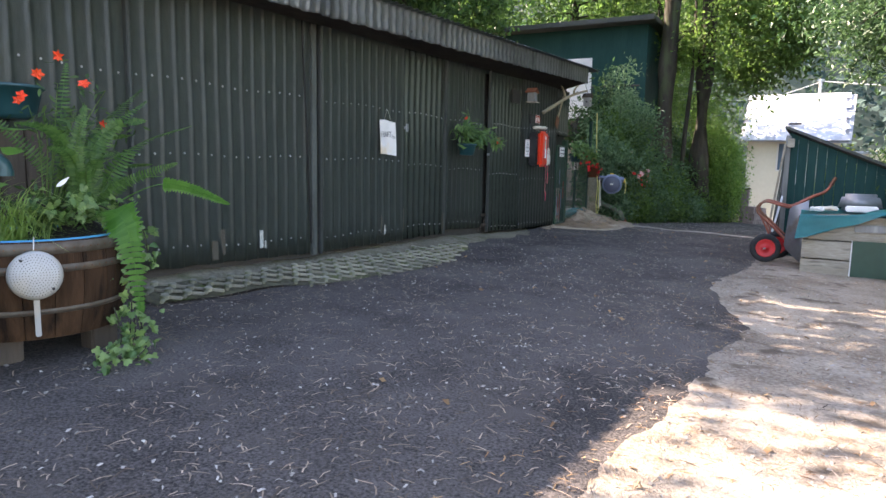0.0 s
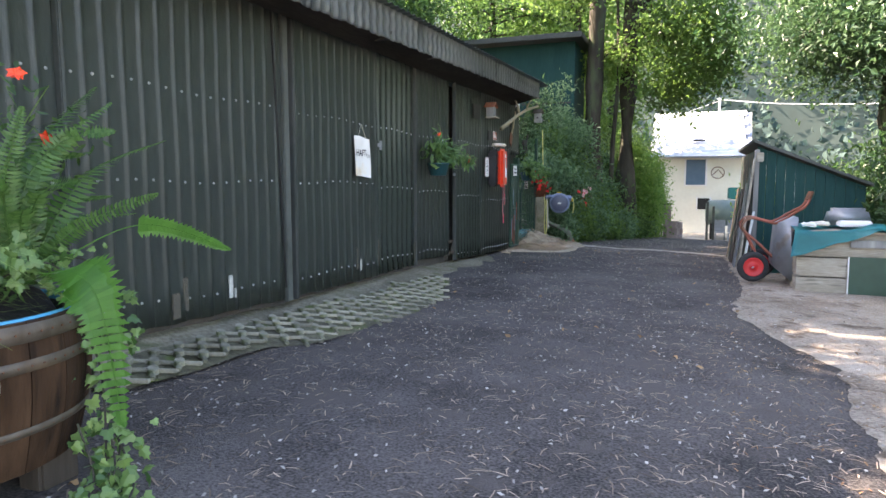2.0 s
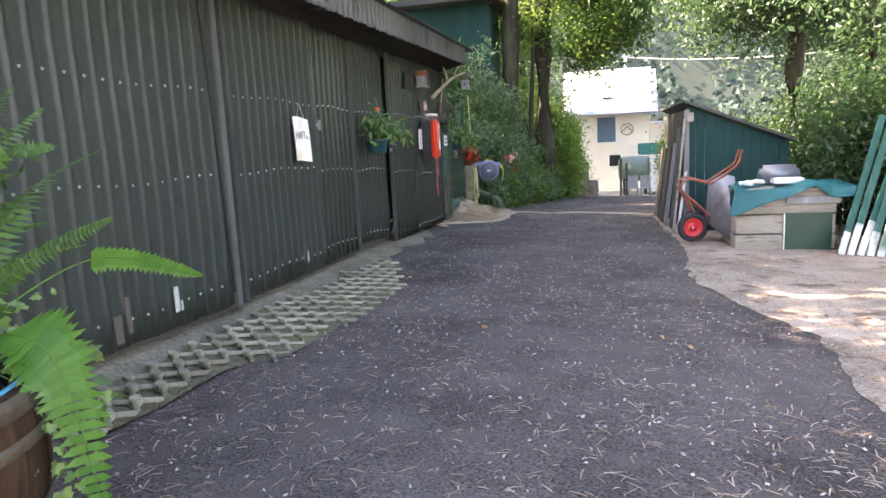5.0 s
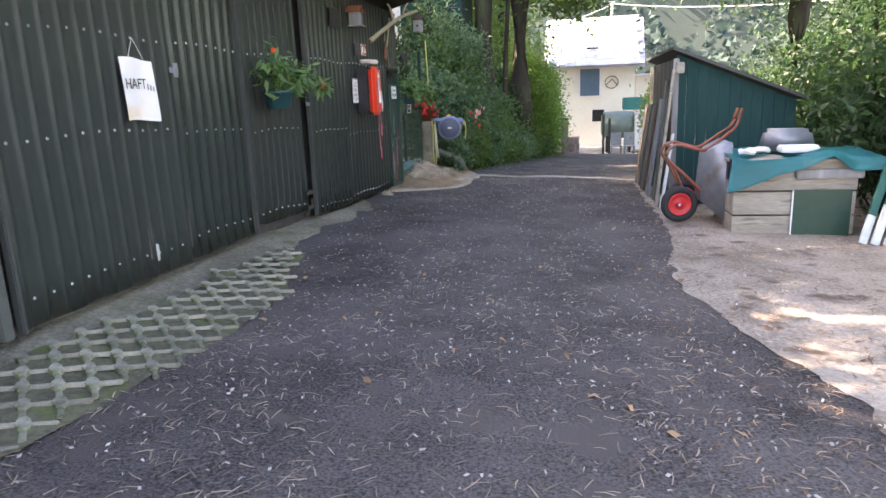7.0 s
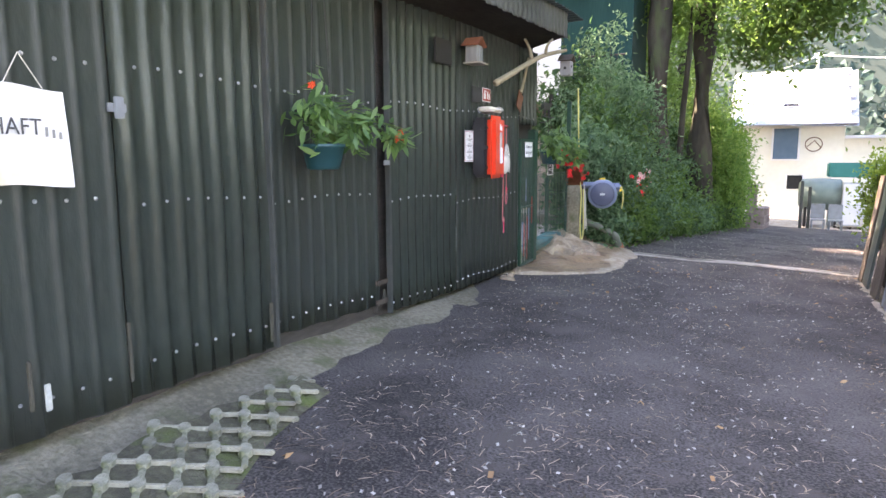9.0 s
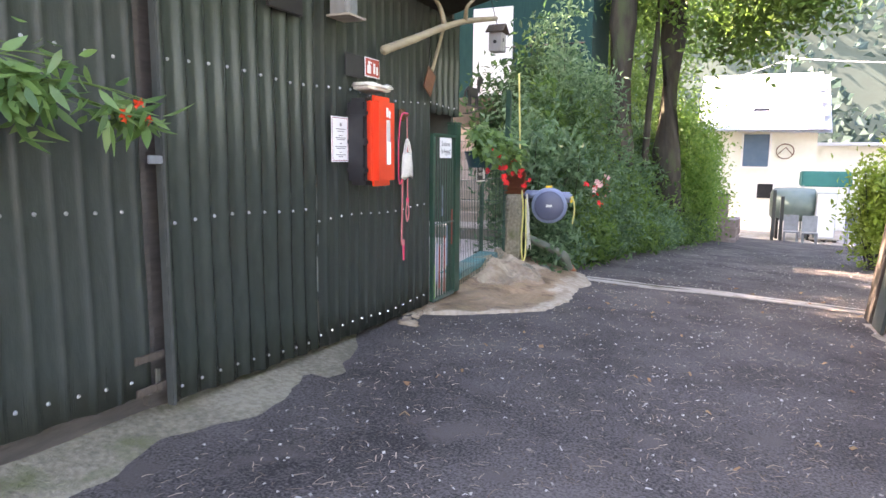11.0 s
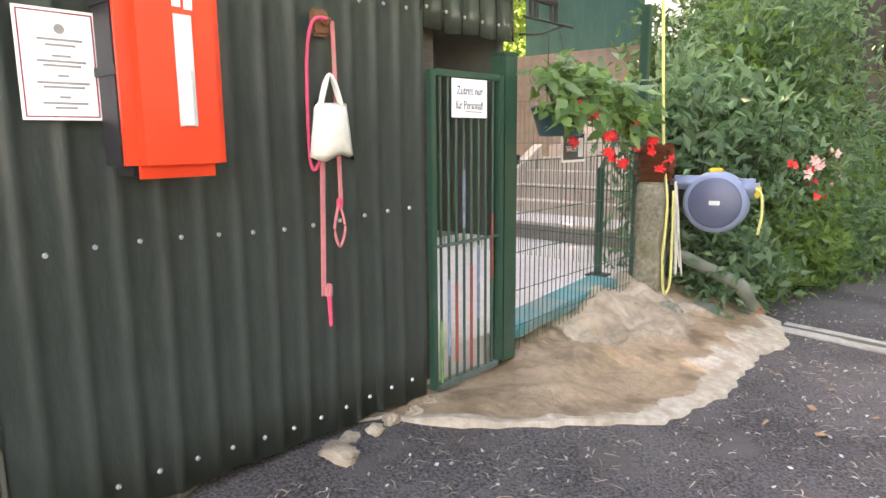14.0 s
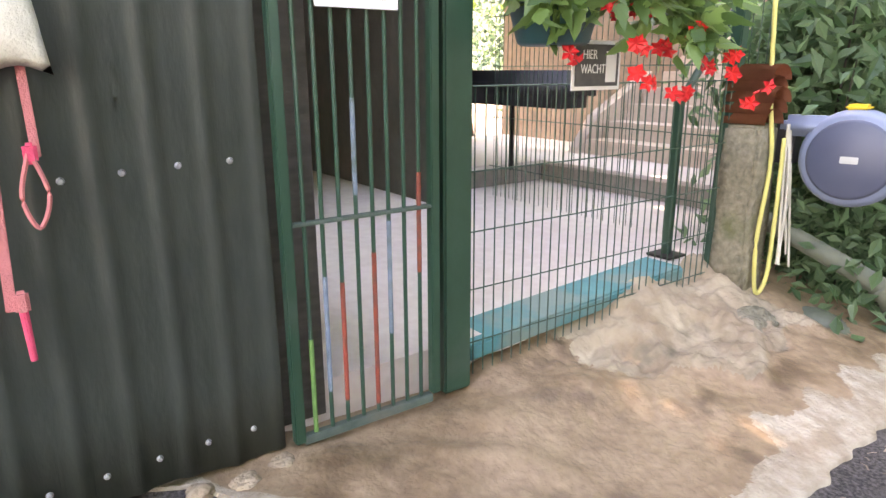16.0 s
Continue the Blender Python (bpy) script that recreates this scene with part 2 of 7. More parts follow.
def tree(x, y, z, h, r, crown, label, leaf=None, n=260, per=45, size=0.16, spread=0.32, lean=(0, 0), bare=0.35, group="", up=0.5):
    """A tapered trunk with limbs and a crown of many small leaves. crown: list of (centre, radii)."""
    t = thing("tree", (0, 0, 0), label, "tree", group)
    bm = bmesh.new()
    top = Vector((x + lean[0], y + lean[1], z + h))
    pts = [Vector((x, y, z - 0.3)).lerp(top, k / 7) + Vector((0.12 * math.sin(k * 1.7 + x), 0.12 * math.cos(k * 1.3 + y), 0)) * (k / 7) for k in range(8)]
    tube(bm, pts, r, 10, r * 0.3)
    for v in bm.verts:
        if v.co.z < z + 0.7:
            f = 1 + 0.35 * max(0, (z + 0.7 - v.co.z)) ** 2
            v.co.x, v.co.y = x + (v.co.x - x) * f, y + (v.co.y - y) * f
    part("trunk", bm, M_BARK, t, smooth=True)
    tips = np.concatenate([ellipsoid_tips(c, rr, max(6, int(n * w))) for c, rr, w in crown])
    for k in range(0, len(tips), max(1, len(tips) // 26)):
        e = Vector(tips[k])
        s = pts[2].lerp(top, min(0.95, max(0.1, (e.z - z) / h * 0.75)))
        m = s.lerp(e, 0.5) + Vector((0, 0, 0.12 * (e - s).length))
        part("limb", tube(bmesh.new(), smooth_path([s, m, e], 4), r * 0.2, 5, 0.012), M_BARK, t, smooth=True)
    v, f = leaf_cloud(tips, per, spread, size, 0.5, up)
    from_arrays("crown", v, f, leaf or M_LEAF, t)
    return t


def shrub(x, y, z, r, h, label, leaf=None, n=60, per=45, size=0.09, spread=0.14, width=0.5, group=""):
    t = thing("shrub", (0, 0, 0), label, "shrub", group)
    tips = ellipsoid_tips((x, y, z + h * 0.5), (r, r, h * 0.55), n, 0.35)
    tips[:, 2] = np.maximum(tips[:, 2], z + 0.08)
    bm = bmesh.new()
    for e in tips[::4]:
        a = Vector((x + 0.2 * (e[0] - x), y + 0.2 * (e[1] - y), z - 0.05))
        tube(bm, [a, a.lerp(Vector(e), 0.5) + Vector((0, 0, 0.05)), Vector(e)], 0.014, 5, 0.004)
    part("woody_base", bm, M_BARK, t)
    v, f = leaf_cloud(tips, per, spread, size, width)
    from_arrays("foliage", v, f, leaf or M_LEAF, t)
    return t


def prism(quad, off):
    """A board between a four-cornered outline and its copy moved by off."""
    bm = bmesh.new()
    a = [bm.verts.new(c) for c in quad]
    b = [bm.verts.new(Vector(c) + Vector(off)) for c in quad]
    bm.faces.new(a)
    bm.faces.new(b[::-1])
    for k in range(4):
        bm.faces.new((a[k], a[(k + 1) % 4], b[(k + 1) % 4], b[k]))
    return bm


# ---- ground ----
def gz(x, y):
    """The ground's height: falling along the lane and towards its open side, with a wooded slope far off."""
    z = np.interp(y, [-40, 4.2, 12, 14.9, 16, 26, 36, 60, 140], [0.9, 0.40, 0.245, 0.165, 0.11, -0.37, -1.1, -1.3, 34])
    return z - 0.045 * (np.clip(x, -4.6, -0.8) + 1.6) - 0.02 * (np.clip(x, -0.8, 3) + 0.8)


def sheet(name, xs, ys, zf, mat, kind="structure", label="", category="", smooth=True, parent=None):
    X, Y = np.meshgrid(xs, ys)
    v = np.stack([X, Y, zf(X, Y)], -1).reshape(-1, 3)
    w = len(xs)
    i = (np.arange(len(ys) - 1)[:, None] * w + np.arange(w - 1)[None]).reshape(-1, 1)
    f = i + np.array([[0, 1, w + 1, w]])
    return from_arrays(name, v, f, mat, parent, label, smooth, category=category, kind=kind)


def rough_gz(x, y):
    s = 0.012 * np.sin(x * 2.1 + 0.7 * y) * np.sin(y * 1.3) + 0.006 * np.sin(x * 5.3) * np.sin(4.7 * y + 1)
    return gz(x, y) + s * (np.abs(x + 2) < 6)


xs = np.unique(np.concatenate([np.linspace(-160, -10, 16), np.linspace(-10, 8, 91), np.linspace(8, 160, 16)]))
ys = np.unique(np.concatenate([np.linspace(-80, -4, 10), np.linspace(-4, 30, 171), np.linspace(30, 200, 30)]))
sheet("ground", xs, ys, rough_gz, M_ASPHALT, label="dark asphalt lane strewn with dry twigs and needles", category="ground")


def strip(name, ys, inner, outer, zin, zout, mat, n=6, follow=None, **tags):
    """A paved band between two edges, each a function of y."""
    Y = np.asarray(ys)
    k = np.linspace(0, 1, n)[None]
    xi, xo, zi, zo = (fn(Y)[:, None] for fn in (inner, outer, zin, zout))
    X, Z = xi + (xo - xi) * k, zi + (zo - zi) * k
    if follow:
        X = xi + (xo - xi) * k ** 2.2
        Z = follow(X, Y[:, None] + 0 * X)
    v = np.stack([X, Y[:, None] + 0 * X, Z + (0 if follow else 1) * 0.008 * np.sin(9 * X + 7 * Y[:, None])], -1).reshape(-1, 3)
    i = (np.arange(len(Y) - 1)[:, None] * n + np.arange(n - 1)[None]).reshape(-1, 1)
    return from_arrays(name, v, i + np.array([[0, 1, n + 1, n]]), mat, None, smooth=True, **tags)


def lin(a, b):
    return lambda y: np.interp(y, a, b)


WALL_BASE = lin([-2, 3.5, 5.8, 8.5, 9.8, 11.2, 13.1], [0.80, 0.70, 0.615, 0.58, 0.51, 0.44, 0.385])
wob = lambda y, s: 0.04 * np.sin(3.1 * y + s) + 0.02 * np.sin(11 * y + s)
YS = np.linspace(-2, 12.6, 260)
STRIP_OUT = lambda y: np.interp(y, [-2, 3.9, 5, 8, 10.7, 12.2, 12.6], [-4.25, -4.28, -4.25, -4.12, -4.18, -4.38, -4.55]) + wob(y, 0) + 0.03 * np.sin(19 * y) * np.sin(3 * y)
strip("concrete_plinth", YS, lambda y: 0 * y - 4.75, STRIP_OUT, lambda y: WALL_BASE(y) - 0.015, lambda y: gz(STRIP_OUT(y), y) - 0.014, M_CONCRETE, kind="structure", label="worn concrete strip along the foot of the shed wall", category="pavement")
YC = np.linspace(-6, 15.2, 300)
EDGE = lambda y: np.interp(y, [-6, 2.6, 4.6, 6.0, 8.0, 9.8, 10.7, 12, 15.2], [-0.75, -0.62, -0.44, -0.33, -0.87, -0.66, -0.6, -0.62, -0.6]) + 0.35 * wob(y, 2) + 0.022 * np.sin(9.7 * y + 2 * np.sin(3.1 * y)) + 0.012 * np.sin(29 * y + 3 * np.sin(7 * y))
strip("concrete_yard", YC, EDGE, lambda y: 0 * y + 9, lambda y: rough_gz(EDGE(y), y) + 0.012, lambda y: rough_gz(9 + 0 * y, y) + 0.03, M_LITTER, 40, follow=lambda x, y: rough_gz(x, y) + 0.006 + 0.012 * np.clip((x - EDGE(y)) / 0.3, 0, 1), kind="structure", label="pale littered concrete yard beside the lane", category="pavement")

# ---- the long shed ----
PITCH = 0.14


def corrugated(bm, y0, y1, zlo, zhi, x=-4.5, depth=0.011, crest=7):
    """A ribbed sheet in the plane x, ribs upright; zlo is a height or a function of y."""
    prof = tuple((q / 12, (0.5 - 0.5 * math.cos(2 * math.pi * (q / 12 - 0.25))) ** crest) for q in range(12))
    cols = []
    k0 = math.floor(y0 / PITCH) - 1
    for k in range(k0, k0 + int((y1 - y0) / PITCH) + 4):
        cols += [((k + a) * PITCH, d) for a, d in prof]
    cols = [(y, d) for y, d in cols if y0 < y < y1]
    cols = [(y0, cols[0][1])] + cols + [(y1, cols[-1][1])]
    n = 10
    rows = []
    for y, d in cols:
        lo = zlo(y) if callable(zlo) else zlo
        hi = zhi(y) if callable(zhi) else zhi
        lo += 0.006 * math.sin(17 * y)
        rows.append([bm.verts.new((x + depth * d + 0.004 * math.sin(1.9 * y + 1.3 * i), y, lo + (hi - lo) * i / n)) for i in range(n + 1)])
    for a, b in zip(rows, rows[1:]):
        for i in range(n):
            bm.faces.new((a[i], a[i + 1], b[i + 1], b[i]))
    bmesh.ops.solidify(bm, geom=list(bm.faces), thickness=0.002)
    return bm


EAVE = lin([-3, 5.2, 13.6], [2.70, 2.92, 3.22])
shed = thing("long_shed", (0, 0, 0), "long shed clad in dark green corrugated metal sheets", "shed")


def panel(name, y0, y1, x, label="", zlo=None, nails=(2.21, 1.61), base_nails=0.16, wb=0.0, mat=None, depth=0.012, crest=7):
    bm = corrugated(bmesh.new(), y0, y1, zlo or (lambda y: float(WALL_BASE(y)) + wb), lambda y: 3.08, x, depth, crest)
    p = part(name, bm, mat or M_SHEET, shed, label, smooth=True)
    nb = bmesh.new()
    k = math.ceil(y0 / PITCH)
    while (k + 0.15) * PITCH < y1 - 0.02:
        y = (k + 0.16) * PITCH
        zs = list(nails) + ([float(WALL_BASE(y)) + base_nails] if base_nails else [])
        if y > y0 + 0.02:
            for z in zs:
                rod(nb, (x + 0.001, y, z + 0.012 * math.sin(5 * y)), (x + 0.010, y, z + 0.012 * math.sin(5 * y)), 0.0105, 0.006, 7)
        k += 1
    part("nails", nb, M_NAIL, p, kind="stuff")
    return p


panel("wall_sheet", -2.0, 3.58, -4.50, base_nails=0.15)
panel("door_leaf", 3.60, 5.64, -4.49)
panel("door_leaf", 5.80, 7.405, -4.49)
panel("wall_sheet", 7.44, 8.49, -4.52, nails=(2.21, 1.55), mat=M_SHEET_B, depth=0.018, crest=2)
panel("door_leaf", 8.50, 9.80, -4.53, nails=(2.2, 1.50), wb=0.06)
panel("wall_sheet", 9.86, 11.20, -4.495, nails=(2.22, 1.42), base_nails=0.07, mat=M_SHEET_B, depth=0.020, crest=2)
panel("wall_sheet", 11.17, 13.00, -4.488, nails=(2.22, 1.325), base_nails=0.09, depth=0.012, crest=4)
panel("wall_sheet", 12.98, 13.74, -4.495, zlo=lambda y: 2.16, nails=(2.25,), base_nails=0, mat=M_SHEET_B, depth=0.02, crest=2)
for y, x, w, z0, fm in ((5.685, -4.49, 0.075, 0.6, M_EDGE), (5.785, -4.48, 0.03, 0.6, M_FRAME), (7.43, -4.57, 0.05, 0.6, M_SOFFIT), (8.495, -4.50, 0.03, 0.58, M_FRAME), (9.83, -4.58, 0.06, 0.5, M_SOFFIT), (9.87, -4.47, 0.025, 0.5, M_FRAME), (3.59, -4.48, 0.03, 0.68, M_FRAME)):
    bm = box(bmesh.new(), (x, y, (z0 + 3.05) / 2), (0.05, w, 3.05 - z0), 0.006)
    part("frame_post", bm, fm, shed)
bm = box(bmesh.new(), (-4.62, 5.6, 1.7), (0.05, 15.2, 2.6))
part("back_lining", bm, M_SOFFIT, shed)
bm = corrugated(bmesh.new(), -3, 13.58, lambda y: float(EAVE(y)), lambda y: float(EAVE(y)) + 0.30, -4.07, 0.020, 2)
# Grey set far lighter than the shed's green to imitate sky reflected on ribs.
M_FASCIA = mk("fascia_sky_sheen", (0.26, 0.27, 0.26), (0.15, 0.16, 0.155), 18, 0.34, 0.25, 0.15, 30, 0.9, stain=(0.09, 0.095, 0.09), stretch=(1, 1, 0.3))
part("fascia", bm, M_FASCIA, shed, smooth=True)
bm = bmesh.new()
ROOF = lambda x, y: float(EAVE(y)) + 0.31 + 0.03 * (x + 4.0)
cols = [(-3 + 0.035 * k) for k in range(490)]
vv = [[bm.verts.new((x, y, ROOF(x, y) + 0.012 * math.sin(2 * math.pi * y / 0.14))) for x in (-3.99, -9.5)] for y in cols]
for a, b in zip(vv, vv[1:]):
    bm.faces.new((a[0], a[1], b[1], b[0]))
bmesh.ops.solidify(bm, geom=list(bm.faces), thickness=0.004)
part("roof", bm, M_SHEET, shed, "corrugated roof sheets with a wavy edge")
bm = bmesh.new()
v = [bm.verts.new(c) for c in ((-4.09, -3, 2.72), (-4.09, 13.55, 3.23), (-4.6, 13.55, 3.10), (-4.6, -3, 2.95))]
bm.faces.new(v)
bmesh.ops.solidify(bm, geom=list(bm.faces), thickness=0.02)
part("soffit", bm, M_SOFFIT, shed)
for y in (0.5, 3.2, 6.9, 8.2, 10.0, 13.45):
    bm = box(bmesh.new(), (-4.32, y, float(EAVE(y)) + 0.05), (0.5, 0.06, 0.09), 0.006)
    part("rafter", bm, M_SOFFIT, shed)
M_GAP = mk("dark_gap", (0.012, 0.012, 0.011), (0.02, 0.02, 0.018), 10, 0.9, 0, 0.2)
part("sagging_edge", box(bmesh.new(), (-4.478, 5.575, 1.87), (0.012, 0.016, 2.3), 0.002, rot=Matrix.Rotation(0.055, 3, "X")), M_GAP, shed, "dark sagging edge of a door leaf")
M_SPILL = mk("dried_paint", (0.55, 0.56, 0.53), (0.35, 0.37, 0.34), 30, 0.8, 0, 0.3)
M_WORN = mk("rubbed_paint", (0.16, 0.18, 0.165), (0.085, 0.10, 0.09), 60, 0.8, 0, 0.3)
M_SCRAPE = mk("rust_scrape", (0.085, 0.075, 0.055), (0.06, 0.06, 0.045), 30, 0.9, 0, 0.4)
for y, w, h0, h1, m in ((4.93, 0.045, 0.10, 0.27, M_SPILL), (4.98, 0.02, 0.10, 0.17, M_SPILL), (4.46, 0.05, 0.07, 0.30, M_SCRAPE), (4.37, 0.07, 0.03, 0.2, M_SCRAPE), (7.0, 0.03, 0.1, 0.22, M_SPILL), (6.93, 0.02, 0.12, 0.34, M_SCRAPE), (7.42, 0.02, 0.1, 0.4, M_SCRAPE), (8.44, 0.03, 0.05, 0.3, M_SCRAPE), (11.19, 0.014, 0.40, 0.64, M_WORN), (11.20, 0.012, 0.72, 0.80, M_WORN), (11.185, 0.02, 0.12, 0.34, M_SCRAPE), (11.19, 0.010, 0.95, 1.06, M_WORN), (9.80, 0.03, 0.08, 0.2, M_SCRAPE)):
    part("paint_mark", box(bmesh.new(), (-4.484, y, float(WALL_BASE(y)) + (h0 + h1) / 2), (0.012, w, h1 - h0), 0.004), m, shed)
# end wall and back of the shed
bm = box(bmesh.new(), (-7.0, 13.70, 2.2), (4.9, 0.06, 2.2), 0.004)
part("end_wall", bm, M_FRAME, shed)
bm = box(bmesh.new(), (-9.4, 5.5, 1.7), (0.1, 16.5, 2.9), 0.004)
part("back_wall", bm, M_FRAME, shed)

# ---- gate, post, fence ----
gate = thing("gate", (0, 0, 0), "green steel bar gate with chipped paint, closed", "gate")
g = lambda y: float(np.interp(y, [13.03, 13.6], [0.385, 0.41]))
for a, b, r in (((-4.47, 13.045, 0.40), (-4.47, 13.045, 1.975), 0.018), ((-4.47, 13.585, 0.42), (-4.47, 13.585, 1.98), 0.018)):
    part("stile", box(bmesh.new(), ((a[0] + b[0]) / 2, a[1], (a[2] + b[2]) / 2), (0.035, 0.035, b[2] - a[2]), 0.004), M_GREEN, gate)
M_WORNG = mk("worn_green_steel", (0.10, 0.14, 0.12), (0.05, 0.085, 0.07), 20, 0.6, 0.2, 0.2, stain=(0.16, 0.15, 0.12))
for z, h, m in ((0.405, 0.032, M_WORNG), (1.13, 0.012, M_WORNG), (1.965, 0.032, M_GREEN)):
    part("rail", box(bmesh.new(), (-4.47, 13.315, z), (0.03, 0.51, h), 0.003), m, gate)
for k in range(1, 9):
    y = 13.045 + 0.06 * k
    part("bar", rod(bmesh.new(), (-4.47, y, 0.42), (-4.47, y, 1.955), 0.0075, seg=8), M_GREEN, gate)
for k, y, z0, z1, cm in ((2, 0, 0.50, 0.92, "r"), (4, 0, 0.45, 1.0, "r"), (1, 0, 0.55, 0.95, "b"), (5, 0, 0.7, 1.1, "b"), (0, 0, 0.42, 0.75, "g"), (7, 0, 0.9, 1.25, "r"), (3, 0, 1.2, 1.5, "b")):
    chip_mat = {"r": mk("red_undercoat", (0.30, 0.05, 0.03), (0.12, 0.05, 0.035), 25, 0.7, 0, 0.3), "b": mk("blue_grey_undercoat", (0.16, 0.22, 0.30), (0.08, 0.12, 0.12), 25, 0.7, 0, 0.3), "g": mk("light_green_undercoat", (0.12, 0.30, 0.08), (0.06, 0.15, 0.05), 25, 0.7, 0, 0.3)}[cm]
    part("worn_patch", rod(bmesh.new(), (-4.47, 13.105 + 0.06 * k, z0), (-4.47, 13.105 + 0.06 * k, z1), 0.0083, seg=8), chip_mat, gate)
post = thing("gate_post", (0, 0, 0), "thick square green steel gate post", "post")
part("shaft", box(bmesh.new(), (-4.525, 13.70, 1.24), (0.10, 0.125, 1.71), 0.008), M_GREEN, post)
part("cap", box(bmesh.new(), (-4.525, 13.70, 2.10), (0.11, 0.135, 0.02), 0.004), M_GREEN, post)
fence = thing("mesh_fence", (0, 0, 0), "green welded bar mesh fence panel", "fence")
fb = lambda y: float(np.interp(y, [13.77, 15.40], [0.42, 0.53]))
for k in range(33):
    y = 13.79 + 0.05 * k
    part("wire", rod(bmesh.new(), (-4.50, y, fb(y)), (-4.50, y, 1.53), 0.003, seg=6), M_GREEN, fence)
for z in (0.56, 0.775, 1.0, 1.225, 1.525):
    part("cross_wire", rod(bmesh.new(), (-4.494, 13.77, z), (-4.494, 15.42, z), 0.003, seg=6), M_GREEN, fence)
part("fence_post", box(bmesh.new(), (-4.52, 15.43, 1.50), (0.06, 0.06, 2.2), 0.005, rot=Matrix.Rotation(-0.03, 3, "X")), M_GREEN, fence)

# ---- courtyard ----
M_TILE = mk("pinkish_tile", (0.54, 0.45, 0.41), (0.64, 0.56, 0.52), 14, 0.6, 0, 0.1)
M_SALMON = mk("salmon_plaster", (0.58, 0.46, 0.37), (0.48, 0.37, 0.29), 12, 0.9, 0, 0.3, stain=(0.40, 0.31, 0.24))
M_TEAL = mk("teal_boards", (0.010, 0.050, 0.046), (0.016, 0.064, 0.058), 8, 0.75, 0, 0.2, stretch=(4, 4, 0.5))
M_TEAL.node_tree.nodes["Principled BSDF"].inputs["Specular IOR Level"].default_value = 0.2
bm = box(bmesh.new(), (-7.3, 15.6, 0.40), (5.4, 5.2, 0.25))
part("courtyard_floor", bm, M_TILE, None, "pale pink tiled courtyard floor", kind="structure", category="floor")
stairs = thing("courtyard_stairs", (0, 0, 0), "pale stone steps climbing to a terrace", "stairs", kind="structure")
for k in range(13):
    part("step", box(bmesh.new(), (-6.55, 17.7 + 0.3 * k, 0.70 + 0.085 * (k + 1)), (1.7, 0.32, 0.17 * (k + 1)), 0.015), M_SALMON, stairs)
M_RISER = mk("grey_step_face", (0.30, 0.26, 0.23), (0.21, 0.18, 0.16), 14, 0.9, 0, 0.3)
for c, sz in (((-7.2, 17.55, 0.605), (4.6, 1.4, 0.165)), ((-8.35, 16.1, 0.605), (2.1, 1.5, 0.165))):
    part("landing_base", box(bmesh.new(), c, sz, 0.01), M_RISER, stairs)
    part("landing_slab", box(bmesh.new(), (c[0], c[1], 0.705), (sz[0] + 0.04, sz[1] + 0.04, 0.035), 0.008), M_TILE, stairs, "pale tiled landing slab")
bm = prism(((-7.42, 17.45, 0.70), (-7.42, 18.6, 0.70), (-7.42, 18.6, 1.55), (-7.42, 17.75, 1.10)), (-0.14, 0, 0))
part("cheek_wall", bm, M_SALMON, stairs, "low sloping plastered cheek wall")
cabin = thing("terrace_cabin", (0, 0, 0), "dark teal clad cabin with a flat roof and white door", "cabin")
part("wall", box(bmesh.new(), (-7.2, 22.5, 4.55), (5.0, 2.0, 3.1), 0.01), M_TEAL, cabin)
part("roof", box(bmesh.new(), (-7.2, 22.3, 6.0), (5.6, 2.8, 0.16), 0.02), M_FRAME, cabin)
part("door", box(bmesh.new(), (-6.85, 21.47, 4.0), (0.9, 0.06, 2.0), 0.01), M_WHITE, cabin)
M_TERRACE = mk("stained_plaster", (0.20, 0.15, 0.115), (0.14, 0.105, 0.08), 10, 0.9, 0, 0.3, stain=(0.11, 0.09, 0.07))
terr = box(bmesh.new(), (-8.2, 22.6, 1.6), (7.5, 4.6, 2.8), 0.01)
part("terrace", terr, M_TERRACE, None, "brownish plastered retaining wall and terrace", kind="structure", category="wall")


# ---- more materials ----
M_STAVE = mk("barrel_oak", (0.020, 0.010, 0.005), (0.072, 0.038, 0.020), 7, 0.9, 0, 0.6, 20, 2.0, stain=(0.014, 0.008, 0.005), rnd=0.3, stretch=(3, 3, 0.5))
M_STAVE.node_tree.nodes["Principled BSDF"].inputs["Specular IOR Level"].default_value = 0.2
M_HOOP = mk("galvanised_hoop", (0.14, 0.12, 0.095), (0.085, 0.064, 0.045), 18, 0.55, 0.5, 0.2, stain=(0.24, 0.16, 0.10))
M_BLUE = mk("bright_blue_liner", (0.015, 0.22, 0.38), (0.03, 0.30, 0.46), 8, 0.5, 0, 0.1)
M_ENAMEL = mk("white_enamel", (0.40, 0.395, 0.37), (0.32, 0.315, 0.29), 9, 0.3, 0, 0.1, stain=(0.40, 0.36, 0.29))
M_ORANGE = mk("orange_red_petal", (0.85, 0.10, 0.02), (0.75, 0.05, 0.02), 9, 0.6, 0, 0)
M_REDFL = mk("scarlet_petal", (0.80, 0.03, 0.025), (0.68, 0.02, 0.03), 9, 0.6, 0, 0)
M_PINK = mk("pale_rose_petal", (0.75, 0.50, 0.46), (0.70, 0.30, 0.28), 9, 0.6, 0, 0)
M_POT = mk("dark_teal_pot", (0.010, 0.055, 0.065), (0.015, 0.075, 0.085), 8, 0.4, 0, 0.05)
M_IVY = mk_leaf("ivy_leaf", (0.035, 0.10, 0.024), (0.20, 0.31, 0.095), 0.4, 0.3)
M_FERN = mk_leaf("fern_leaf", (0.040, 0.115, 0.024), (0.105, 0.215, 0.055), 0.4, 0.45)
M_FERN_Y = mk_leaf("young_fern_leaf", (0.06, 0.19, 0.03), (0.10, 0.26, 0.045), 0.45, 0.5)
